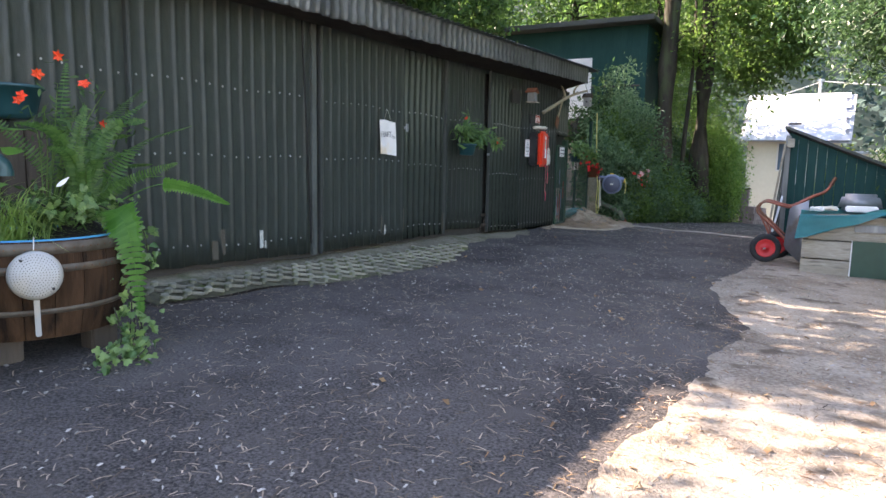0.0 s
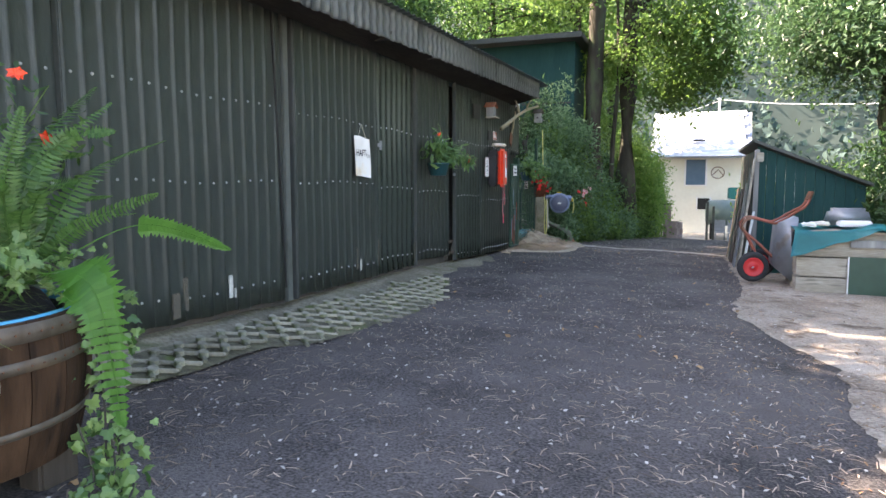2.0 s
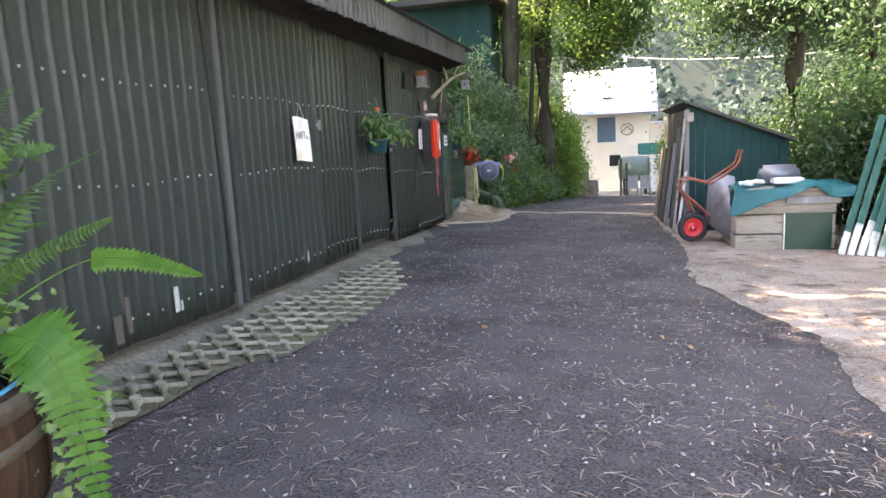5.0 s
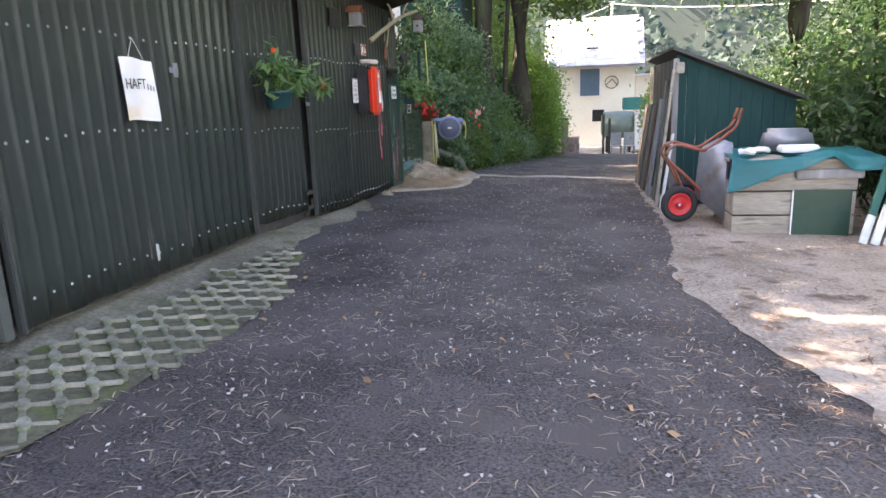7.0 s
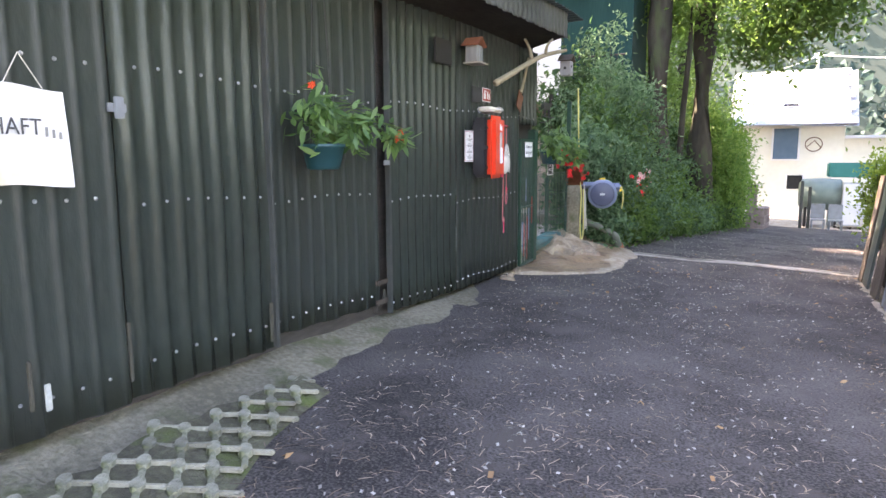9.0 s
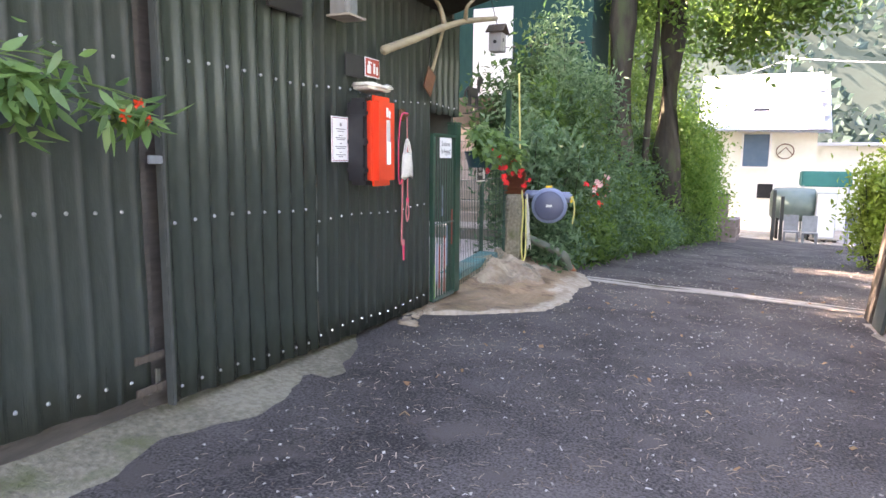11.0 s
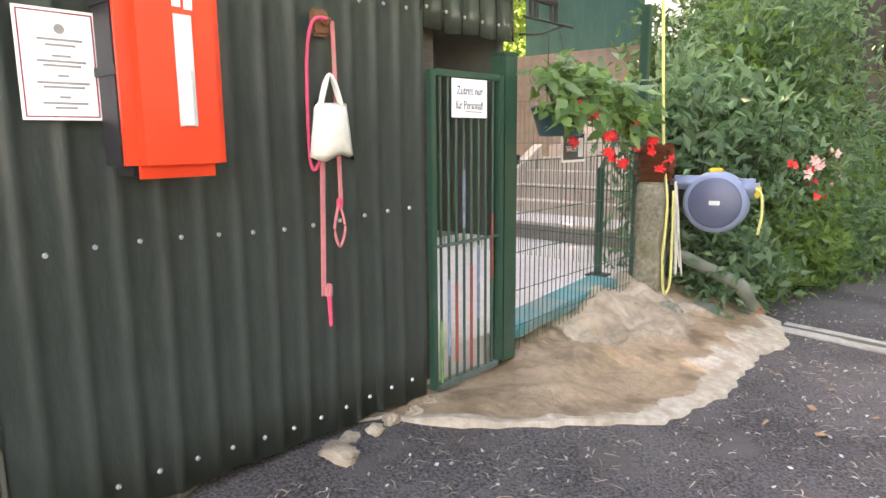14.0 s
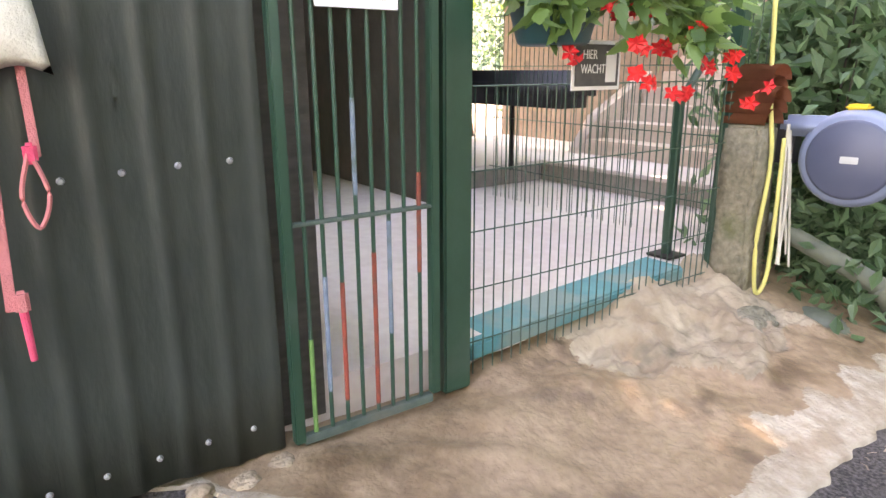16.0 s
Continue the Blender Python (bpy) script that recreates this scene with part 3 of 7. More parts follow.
M_GRASS = mk_leaf("grass_blade", (0.09, 0.19, 0.03), (0.22, 0.33, 0.085), 0.45, 0.4)
M_HOSTA = mk_leaf("broad_leaf", (0.08, 0.20, 0.04), (0.14, 0.30, 0.06), 0.35, 0.4)
M_COTTON = mk("cotton_cloth", (0.72, 0.69, 0.61), (0.62, 0.59, 0.51), 30, 0.95, 0, 0.3, 120)
M_STRAP = mk("faded_pink_strap", (0.62, 0.20, 0.20), (0.50, 0.16, 0.16), 30, 0.9, 0, 0.3, 200, stain=(0.55, 0.36, 0.28))
M_PINKR = mk("bright_pink_rope", (0.75, 0.08, 0.16), (0.65, 0.06, 0.12), 40, 0.8, 0, 0.3)
M_TERRA = mk("terracotta", (0.36, 0.13, 0.07), (0.27, 0.10, 0.055), 14, 0.85, 0, 0.3)
M_REEL = mk("grey_blue_plastic", (0.185, 0.23, 0.32), (0.155, 0.195, 0.28), 5, 0.4, 0, 0.03)
M_REELD = mk("slate_blue_plastic", (0.055, 0.068, 0.11), (0.07, 0.085, 0.13), 5, 0.45, 0, 0.03)
M_YELLOW = mk("yellow_plastic", (0.80, 0.55, 0.03), (0.74, 0.48, 0.03), 6, 0.45, 0, 0.03)
M_HOSE = mk("pale_yellow_hose", (0.62, 0.58, 0.20), (0.55, 0.50, 0.16), 12, 0.5, 0, 0.05)
M_ROPE = mk("white_cord", (0.62, 0.60, 0.52), (0.50, 0.48, 0.40), 30, 0.9, 0, 0.2)
M_PIPE = mk("mossy_pipe", (0.09, 0.11, 0.08), (0.14, 0.15, 0.11), 9, 0.7, 0, 0.3, stain=(0.06, 0.10, 0.03))
M_RUST = mk("rust", (0.20, 0.085, 0.04), (0.13, 0.055, 0.03), 12, 0.85, 0.2, 0.4)
M_LOG = mk("bleached_branch", (0.36, 0.31, 0.20), (0.25, 0.21, 0.14), 8, 0.85, 0, 0.5, stretch=(1, 1, 4))
M_IRON = mk("black_iron", (0.015, 0.015, 0.016), (0.03, 0.028, 0.027), 12, 0.6, 0.3, 0.1)
M_TARP = mk("teal_tarpaulin", (0.012, 0.22, 0.235), (0.02, 0.27, 0.28), 5, 0.42, 0, 0.25, 7, stain=(0.06, 0.30, 0.30))
M_TRAY = mk("dull_zinc", (0.30, 0.32, 0.34), (0.22, 0.24, 0.26), 9, 0.5, 0.5, 0.2, stain=(0.20, 0.15, 0.11))
M_BARROW = mk("red_orange_paint", (0.30, 0.085, 0.05), (0.24, 0.065, 0.04), 10, 0.5, 0, 0.2, stain=(0.20, 0.09, 0.05))
M_TYRE = mk("tyre_rubber", (0.016, 0.016, 0.017), (0.03, 0.03, 0.03), 20, 0.85, 0, 0.3)
M_RIM = mk("red_rim", (0.62, 0.02, 0.025), (0.5, 0.02, 0.02), 8, 0.45, 0, 0.05)
M_PLANKG = mk("chipped_green_plank", (0.008, 0.085, 0.065), (0.014, 0.11, 0.085), 9, 0.6, 0, 0.3, stain=(0.05, 0.13, 0.11), stretch=(3, 3, 0.5))
M_CHIP = mk("bare_white_paint", (0.66, 0.68, 0.66), (0.45, 0.50, 0.47), 16, 0.8, 0, 0.3, stain=(0.08, 0.18, 0.14))
M_BIN = mk("blue_plastic", (0.10, 0.20, 0.52), (0.14, 0.25, 0.58), 5, 0.45, 0, 0.03)
M_GREYB = mk("grey_board", (0.30, 0.30, 0.29), (0.20, 0.20, 0.19), 8, 0.85, 0, 0.4, stretch=(2, 2, 0.4), stain=(0.38, 0.37, 0.35))
M_DARKW = mk("dark_brown_board", (0.055, 0.042, 0.032), (0.09, 0.07, 0.052), 8, 0.8, 0, 0.4, stretch=(4, 4, 0.5))
M_SHUT = mk("slate_blue_shutter", (0.07, 0.13, 0.19), (0.09, 0.15, 0.21), 6, 0.6, 0, 0.2)
M_AWN = mk("teal_awning", (0.01, 0.17, 0.15), (0.015, 0.2, 0.18), 5, 0.7, 0, 0.1)
M_STEEL = mk("pale_metal", (0.5, 0.53, 0.53), (0.42, 0.45, 0.45), 5, 0.4, 0.3, 0.05)
M_TANK = mk("grey_green_tank", (0.10, 0.15, 0.13), (0.14, 0.19, 0.17), 5, 0.5, 0.1, 0.1)
M_BRICKW = mk("mauve_grey_wall", (0.22, 0.17, 0.16), (0.30, 0.25, 0.23), 12, 0.9, 0, 0.4, rnd=0.2)
# Far leaves tinted blue-green: distance haze put into the colour.
M_FAR = mk_leaf("far_leaf_haze_tint", (0.036, 0.068, 0.060), (0.050, 0.088, 0.077), 0.95, 0.2)
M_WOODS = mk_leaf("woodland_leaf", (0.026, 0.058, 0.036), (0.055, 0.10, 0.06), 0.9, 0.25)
M_GLASS = mk("clear_window_strip", (0.45, 0.40, 0.38), (0.6, 0.58, 0.56), 5, 0.15, 0, 0.0)
M_BLUEMAT = mk("teal_painted_edge", (0.03, 0.20, 0.22), (0.05, 0.26, 0.27), 9, 0.7, 0, 0.3, stain=(0.16, 0.24, 0.22))
M_FADED = mk("faded_stain_paper", (0.78, 0.77, 0.74), (0.70, 0.69, 0.66), 6, 0.8, 0, 0.1, stain=(0.74, 0.60, 0.42))

M_CRUST = mk("pale_cement_crust", (0.30, 0.235, 0.165), (0.46, 0.39, 0.30), 20, 0.9, 0, 0.6, 50, 2.5, stain=(0.30, 0.23, 0.16))
WALL_TURN = Matrix(((0, 0, 1, 0), (1, 0, 0, 0), (0, 1, 0, 0), (0, 0, 0, 1)))


def writing(text, size, at, parent, mat=None, turn=WALL_TURN, squeeze=1.0):
    """Lettering as a thin mesh, lying against an upright surface that faces +x."""
    cu = bpy.data.curves.new("lettering", "FONT")
    cu.body, cu.size, cu.extrude, cu.align_x, cu.align_y = text, size, 0.0006, "CENTER", "CENTER"
    ob = new("lettering", cu)
    bpy.context.view_layer.update()
    me = bpy.data.meshes.new_from_object(ob.evaluated_get(bpy.context.evaluated_depsgraph_get()))
    bpy.data.objects.remove(ob)
    me.transform(Matrix.Translation(at) @ turn @ Matrix.Diagonal((squeeze, 1, 1, 1)))
    me.materials.clear()
    return link_part("lettering", me, mat or M_INK, parent)


def shape_leaves(pts, template, size, normal, jitter=0.6, droop=0.0, along=None):
    """Flat many-cornered leaves of one outline, facing about the given way."""
    n, k = len(pts), len(template)
    nn = RNG.normal(size=(n, 3)) * jitter + np.asarray(normal)
    nn /= np.linalg.norm(nn, axis=1)[:, None]
    d = RNG.normal(size=(n, 3)) * 0.6 + np.array([0, 0, -droop]) if along is None else np.asarray(along) + RNG.normal(size=(n, 3)) * 0.15
    d -= nn * np.sum(d * nn, 1)[:, None]
    d /= np.linalg.norm(d, axis=1)[:, None] + 1e-9
    s = np.cross(nn, d)
    z = (size * RNG.uniform(0.55, 1.25, (n, 1)))
    tp = np.asarray(template)
    v = pts[:, None] + s[:, None] * (tp[None, :, :1] * z[:, None]) + d[:, None] * (tp[None, :, 1:2] * z[:, None]) - nn[:, None] * (np.abs(tp[None, :, :1]) * 0.35 * z[:, None])
    f = [[i * k + j for j in range(k)] for i in range(n)]
    return v.reshape(-1, 3), f


IVY_T = ((0, 0), (0.32, -0.12), (0.5, 0.18), (0.28, 0.36), (0.3, 0.62), (0.1, 0.66), (0, 1.0), (-0.1, 0.66), (-0.3, 0.62), (-0.28, 0.36), (-0.5, 0.18), (-0.32, -0.12))
OVAL_T = ((0, 0), (0.22, 0.2), (0.28, 0.45), (0.18, 0.75), (0, 1), (-0.18, 0.75), (-0.28, 0.45), (-0.22, 0.2))
LANCE_T = ((0, 0), (0.13, 0.25), (0.14, 0.5), (0.07, 0.8), (0, 1), (-0.07, 0.8), (-0.14, 0.5), (-0.13, 0.25))


def frond(name, pts, width, parent, mat=None, pairs=46, side=None, fill=0.66, start=0.0):
    """A fern frond: a thin rib with rows of narrow leaflets, longest in the middle."""
    path = smooth_path(pts, 12)
    bm = tube(bmesh.new(), path, 0.004, 5, 0.0012)
    vs, fs = [], []
    n = len(path)
    for k in range(pairs):
        s = 0.06 + 0.94 * k / pairs
        if s < start:
            continue
        i = min(n - 2, int(s * (n - 1)))
        p, d = path[i].lerp(path[i + 1], s * (n - 1) - i), (path[i + 1] - path[i]).normalized()
        sd = Vector(side) if side else d.cross(Vector((0, 0, 1)))
        sd = (sd - d * sd.dot(d)).normalized()
        up = sd.cross(d)
        w = width * (math.sin(math.pi * min(1, s * 0.82 + 0.16)) ** 0.8) * random.uniform(0.88, 1.1)
        step = 0.92 * path_len(path) / pairs
        for q in (1, -1):
            o = sd * q
            tip = p + o * w + d * w * 0.28 - up * w * 0.22
            b0, b1 = p + d * step * 0.02, p + d * step * fill
            m0, m1 = p + o * w * 0.55 - d * step * 0.02 + up * 0.004 - up * w * 0.06, p + o * w * 0.55 + d * (step * (fill - 0.16) + w * 0.1) - up * w * 0.06
            j = len(vs)
            vs += [b0, m0, tip, m1, b1]
            fs += [(j, j + 1, j + 3, j + 4), (j + 1, j + 2, j + 3)]
    fr = part(name, bm, mat or M_FERN, parent, smooth=True)
    from_arrays("leafage", [tuple(v) for v in vs], fs, mat or M_FERN, fr, kind="stuff")
    return fr


def path_len(path):
    return sum((b - a).length for a, b in zip(path, path[1:]))


def flower(bm, c, r, facing, petals=5):
    """Petals round a centre, each a curved two-piece blade."""
    q = Vector(facing).to_track_quat("Z", "Y")
    for k in range(petals):
        a = 2 * math.pi * k / petals + random.uniform(-0.2, 0.2)
        u, w = Vector((math.cos(a), math.sin(a), 0)), Vector((-math.sin(a), math.cos(a), 0))
        pts = [Vector((0, 0, 0)), u * r * 0.5 + w * r * 0.33 + Vector((0, 0, r * 0.3)), u * r + Vector((0, 0, r * 0.1)), u * r * 0.5 - w * r * 0.33 + Vector((0, 0, r * 0.3))]
        v = [bm.verts.new(Vector(c) + q @ p) for p in pts]
        bm.faces.new(v[:3])
        bm.faces.new((v[0], v[2], v[3]))


def flowers(parent, mat, places, r):
    for c in places:
        bm = bmesh.new()
        for k in range(2):
            flower(bm, Vector(c) + Vector((random.uniform(-1, 1), random.uniform(-1, 1), random.uniform(-1, 1))) * r * 0.5, r, (random.uniform(0.2, 1), random.uniform(-1, 0.2), random.uniform(-0.6, 0.4)))
        part("flower", bm, mat, parent)


# ---- barrel planter ----
BX, BY = -3.78, 2.42
B0, B1 = 0.64, 1.15
barrel = thing("barrel_planter", (BX, BY, 0), "half oak barrel planter with iron hoops and a blue liner", "planter")
brad = lambda z: 0.50 + 0.03 * math.sin(math.pi * (z - B0) / (B1 - B0)) - 0.05 * (B1 - z) / (B1 - B0)
NST = 22
for k in range(NST):
    bm = bmesh.new()
    a0, a1 = 2 * math.pi * (k + 0.015) / NST, 2 * math.pi * (k + 0.985) / NST
    cols = []
    for j in range(9):
        z = B0 + (B1 - B0) * j / 8
        cols.append([bm.verts.new((r * math.cos(a), r * math.sin(a), z)) for r in (brad(z), brad(z) - 0.028) for a in (a0, (a0 + a1) / 2, a1)])
    for c, d in zip(cols, cols[1:]):
        for i in ((0, 1), (1, 2)):
            bm.faces.new((c[i[0]], c[i[1]], d[i[1]], d[i[0]]))
            bm.faces.new((c[i[1] + 3], c[i[0] + 3], d[i[0] + 3], d[i[1] + 3]))
        bm.faces.new((c[0], d[0], d[3], c[3]))
        bm.faces.new((c[2], c[5], d[5], d[2]))
    for c in (cols[0], cols[-1]):
        bm.faces.new((c[0], c[3], c[4], c[1]))
        bm.faces.new((c[1], c[4], c[5], c[2]))
    part("stave", bm, M_STAVE, barrel)
for z0, z1 in ((1.085, 1.145), (0.99, 1.03), (0.775, 0.805)):
    bm = lathe(bmesh.new(), [(brad(z0) + 0.001, z0), (brad(z0) + 0.005, z0 + 0.002), (brad(z1) + 0.005, z1 - 0.002), (brad(z1) + 0.001, z1)], 64)
    part("hoop", bm, M_HOOP, barrel, smooth=True)
    bm = bmesh.new()
    for k in range(72):
        a = 2 * math.pi * k / 72
        rod(bm, ((brad(z0) + 0.004) * math.cos(a), (brad(z0) + 0.004) * math.sin(a), (z0 + z1) / 2), ((brad(z0) + 0.008) * math.cos(a), (brad(z0) + 0.008) * math.sin(a), (z0 + z1) / 2), 0.0035, seg=5)
    part("rivets", bm, M_RUST, barrel, kind="stuff")
bm = lathe(bmesh.new(), [(0.478, 1.12), (0.472, 1.157), (0.464, 1.159), (0.458, 1.125)], 48)
# Near-black band below the rim paints in the shade of the hollow.
part("inner_wall", lathe(bmesh.new(), [(0.4575, 1.126), (0.45, 1.0), (0.44, 0.97)], 48), M_BLACKP, barrel, "near-black inner wall for the barrel's shaded hollow", smooth=True)
bm_rim = bm
part("liner", bm_rim, M_BLUE, barrel, "bright blue plastic liner", smooth=True)
bm = lathe(bmesh.new(), [(0.449, 0.99), (0.40, 1.0), (0.33, 1.01), (0.26, 1.03), (0.18, 1.04), (0.10, 1.05), (0.001, 1.05)], 40)
for v in bm.verts:
    v.co.z += 0.20 * math.exp(-((v.co.x - 0.02) ** 2 + (v.co.y - 0.33) ** 2) * 22) * (1 if math.hypot(v.co.x, v.co.y) < 0.42 else 0.3) + 0.02 * noise.noise(v.co * 14)
M_PEAT = mk("black_peat", (0.012, 0.010, 0.008), (0.03, 0.024, 0.017), 30, 0.95, 0, 0.8)
part("soil", bm, M_PEAT, barrel, "dark peaty soil", smooth=True)
bm = lathe(bmesh.new(), [(0.001, B0 + 0.02), (0.44, B0 + 0.02), (0.44, B0 + 0.05), (0.001, B0 + 0.05)], 32)
part("base", bm, M_DARKW, barrel)
for a in (-0.9, 0.6, 2.2, 3.8):
    x, y = 0.36 * math.cos(a), 0.36 * math.sin(a)
    z = float(gz(BX + x, BY + y))
    part("foot", box(bmesh.new(), (x, y, (z + B0 + 0.03) / 2), (0.12, 0.16, B0 + 0.03 - z + 0.02), 0.012), M_DARKW, barrel)

# enamel skimmer hung on the barrel
out = Vector((0.86, -0.51, 0)).normalized()
SK = Vector((-3.262, 2.165, 0.995))
skim = thing("skimmer", (0, 0, 0), "white enamel skimmer with pierced dome and chipped handle", "skimmer")
sq = (out + Vector((0, 0, 0.12))).to_track_quat("Z", "Y").to_matrix().to_4x4()
SM = Matrix.Translation(SK) @ sq
bm = lathe(bmesh.new(), [(0.118, -0.035), (0.122, -0.026), (0.121, -0.006), (0.114, 0.012), (0.098, 0.024), (0.06, 0.032), (0.001, 0.035)], 40)
bmesh.ops.transform(bm, matrix=SM, verts=bm.verts)
part("bowl", bm, M_ENAMEL, skim, smooth=True)
bm = bmesh.new()
for k in range(1, 9):
    for j in range(6 * k):
        a, r = 2 * math.pi * j / (6 * k), 0.0128 * k
        z = 0.035 - 0.003 * (r / 0.06) ** 2 if r < 0.06 else 0.032 - 0.008 * (r - 0.06) / 0.038 if r < 0.098 else 0.024 - 0.012 * (r - 0.098) / 0.02
        rod(bm, SM @ Vector((r * math.cos(a), r * math.sin(a), z - 0.004)), SM @ Vector((r * math.cos(a), r * math.sin(a), z + 0.0008)), 0.0023, seg=6)
part("holes", bm, M_IRON, skim, kind="stuff")
for px, py in ((-0.055, 0.075), (0.075, -0.07)):
    part("chip", rod(bmesh.new(), SM @ Vector((px, py, 0.02)), SM @ Vector((px, py, 0.029)), 0.008, 0.007, 9), M_IRON, skim)
hd = SK - out * 0.01
part("handle", box(bmesh.new(), hd + Vector((0, 0, -0.215)), (0.012, 0.026, 0.19), 0.004, rot=Matrix.Rotation(math.atan2(out.y, out.x), 3, "Z")), M_ENAMEL, skim, "worn white handle")
part("string", tube(bmesh.new(), [SK + Vector((0, 0, 0.125)), SK + Vector((-0.03, 0.02, 0.17)), SK - out * 0.10 + Vector((0, 0, 0.18))], 0.003, 5), M_ROPE, skim)

# planting in the barrel
fern = thing("fern", (0, 0, 0), "lush green fern with long arching fronds in the barrel", "fern")
fb0 = (-3.70, 2.72, 1.20)
FR = [((-3.45, 3.05, 1.42), (-3.30, 3.44, 1.29), 0.055), ((-3.60, 2.95, 1.62), (-3.70, 3.50, 1.80), 0.10), ((-3.68, 2.80, 1.70), (-3.80, 3.20, 2.02), 0.10), ((-3.62, 2.72, 1.62), (-3.52, 3.02, 1.92), 0.09),
      ((-3.75, 2.62, 1.62), (-3.82, 2.72, 2.12), 0.09), ((-3.62, 2.62, 1.55), (-3.5, 2.62, 1.86), 0.08), ((-3.80, 2.55, 1.52), (-4.05, 2.35, 1.85), 0.08), ((-3.75, 2.75, 1.5), (-4.1, 3.1, 1.75), 0.09), ((-3.55, 2.85, 1.42), (-3.42, 3.15, 1.55), 0.07)]
for m, e, w in FR:
    frond("frond", [fb0, m, e], w * (1.0 if e == (-3.30, 3.44, 1.29) else 0.72), fern, M_FERN_Y if e == (-3.30, 3.44, 1.29) else None, fill=1.2 if e == (-3.30, 3.44, 1.29) else 0.66, start=0.5 if e == (-3.30, 3.44, 1.29) else 0.0, side=(0.62, 0.55, 0.35) if e[2] > 1.6 else (0.35, -0.25, 0.9))
for q in range(8):
    a = -1.2 + 2.9 * q / 7
    rr, hh = random.uniform(0.28, 0.62), random.uniform(0.25, 0.75)
    e = Vector(fb0) + Vector((math.cos(a) * rr * 0.7, math.sin(a) * rr, hh))
    m = Vector(fb0) + Vector((math.cos(a) * rr * 0.25, math.sin(a) * rr * 0.35, hh * 0.85))
    frond("frond", [fb0, m, e], random.uniform(0.035, 0.06), fern, pairs=40, side=(0.6, 0.5, random.uniform(-0.2, 0.7)))
frond("frond", [fb0, (-3.40, 2.66, 1.28), (-3.24, 2.66, 1.18), (-3.20, 2.70, 0.72)], 0.115, fern, M_FERN_Y, pairs=48, fill=1.15, start=0.3, side=(0.85, 0.5, 0.1))
grass = thing("grass_tuft", (0, 0, 0), "tuft of thin arching grass in the barrel", "grass")
for k in range(240):
    bm = bmesh.new()
    a, l = random.uniform(-1.6, 3.4) if k % 3 else random.uniform(0, 6.28), random.uniform(0.32, 0.66)
    b = Vector((-3.74 + random.gauss(0, 0.07), 2.28 + random.gauss(0, 0.08), 1.03))
    hgt, rr = l * random.uniform(0.4, 0.85), l * random.uniform(0.3, 1.15)
    ps = [b, b + Vector((math.cos(a) * rr * 0.35, math.sin(a) * rr * 0.35, hgt * 0.75)), b + Vector((math.cos(a) * rr, math.sin(a) * rr, hgt * random.uniform(0.2, 1.0)))]
    path = smooth_path(ps, 5)
    sd = Vector((-math.sin(a), math.cos(a), 0)) * 0.0045
    vs = [(bm.verts.new(p - sd * (1 - i / len(path))), bm.verts.new(p + sd * (1 - i / len(path)))) for i, p in enumerate(path)]
    for u, w in zip(vs, vs[1:]):
        bm.faces.new((u[0], u[1], w[1], w[0]))
    part("blade", bm, M_GRASS, grass)


def ivy(name, strands, label, n=60, size=0.055, normal=(0.8, -0.6, 0.2)):
    t = thing(name, (0, 0, 0), label, "ivy")
    for ps in strands:
        path = smooth_path(ps, 8)
        st = part("stem", tube(bmesh.new(), path, 0.004, 5), M_BARK, t)
        idx = RNG.integers(0, len(path), n)
        pts = np.array([path[i] for i in idx]) + RNG.normal(size=(n, 3)) * 0.035
        v, f = shape_leaves(pts, IVY_T, size, normal, 0.45, 0.8)
        from_arrays("foliage", v, f, M_IVY, st)
    return t


ivy("ivy", [[(-3.40, 2.62, 1.14), (-3.27, 2.66, 1.0), (-3.26, 2.68, 0.8), (-3.20, 2.62, 0.6)], [(-3.45, 2.72, 1.14), (-3.30, 2.76, 0.95), (-3.24, 2.72, 0.62), (-3.12, 2.50, 0.53)], [(-3.30, 2.6, 0.75), (-3.18, 2.55, 0.58), (-3.12, 2.38, 0.55)]], "trailing ivy hanging over the barrel's side", 34, 0.05)
ivy("ivy", [[(-3.60 + 0.05 * k, 1.95 - 0.05 * k, 1.20), (-3.38 + 0.04 * k, 1.86 - 0.06 * k, 1.05), (-3.36 + 0.04 * k, 1.86 - 0.06 * k, 0.85), (-3.33 + 0.04 * k, 1.84 - 0.05 * k, 0.55)] for k in range(4)], "variegated ivy cascading in front of the barrel", 110, 0.075)
ivy("ivy", [[(-3.70, 2.60, 1.22), (-3.58, 2.70, 1.30), (-3.46, 2.74, 1.24), (-3.36, 2.72, 1.10)], [(-3.78, 2.55, 1.20), (-3.62, 2.62, 1.34), (-3.50, 2.60, 1.30)], [(-3.72, 2.75, 1.24), (-3.55, 2.86, 1.30), (-3.38, 2.86, 1.15), (-3.32, 2.84, 0.98)], [(-3.84, 2.50, 1.18), (-3.76, 2.46, 1.32), (-3.66, 2.46, 1.30)]], "small leaved ivy creeping over the barrel's rim", 60, 0.05, (0.6, -0.5, 0.6))
ivy("ivy", [[(-3.22, 2.66, 0.72), (-3.16, 2.62, 0.60), (-3.10, 2.50, 0.545), (-3.02, 2.36, 0.535)], [(-3.24, 2.7, 0.70), (-3.12, 2.66, 0.56), (-3.04, 2.56, 0.53)]], "ivy tendrils trailing on the ground beside the barrel", 34, 0.055, (0.5, -0.4, 0.8))
bedding = thing("bedding_plant", (0, 0, 0), "leafy bedding plant with orange red trumpet flowers", "flower")
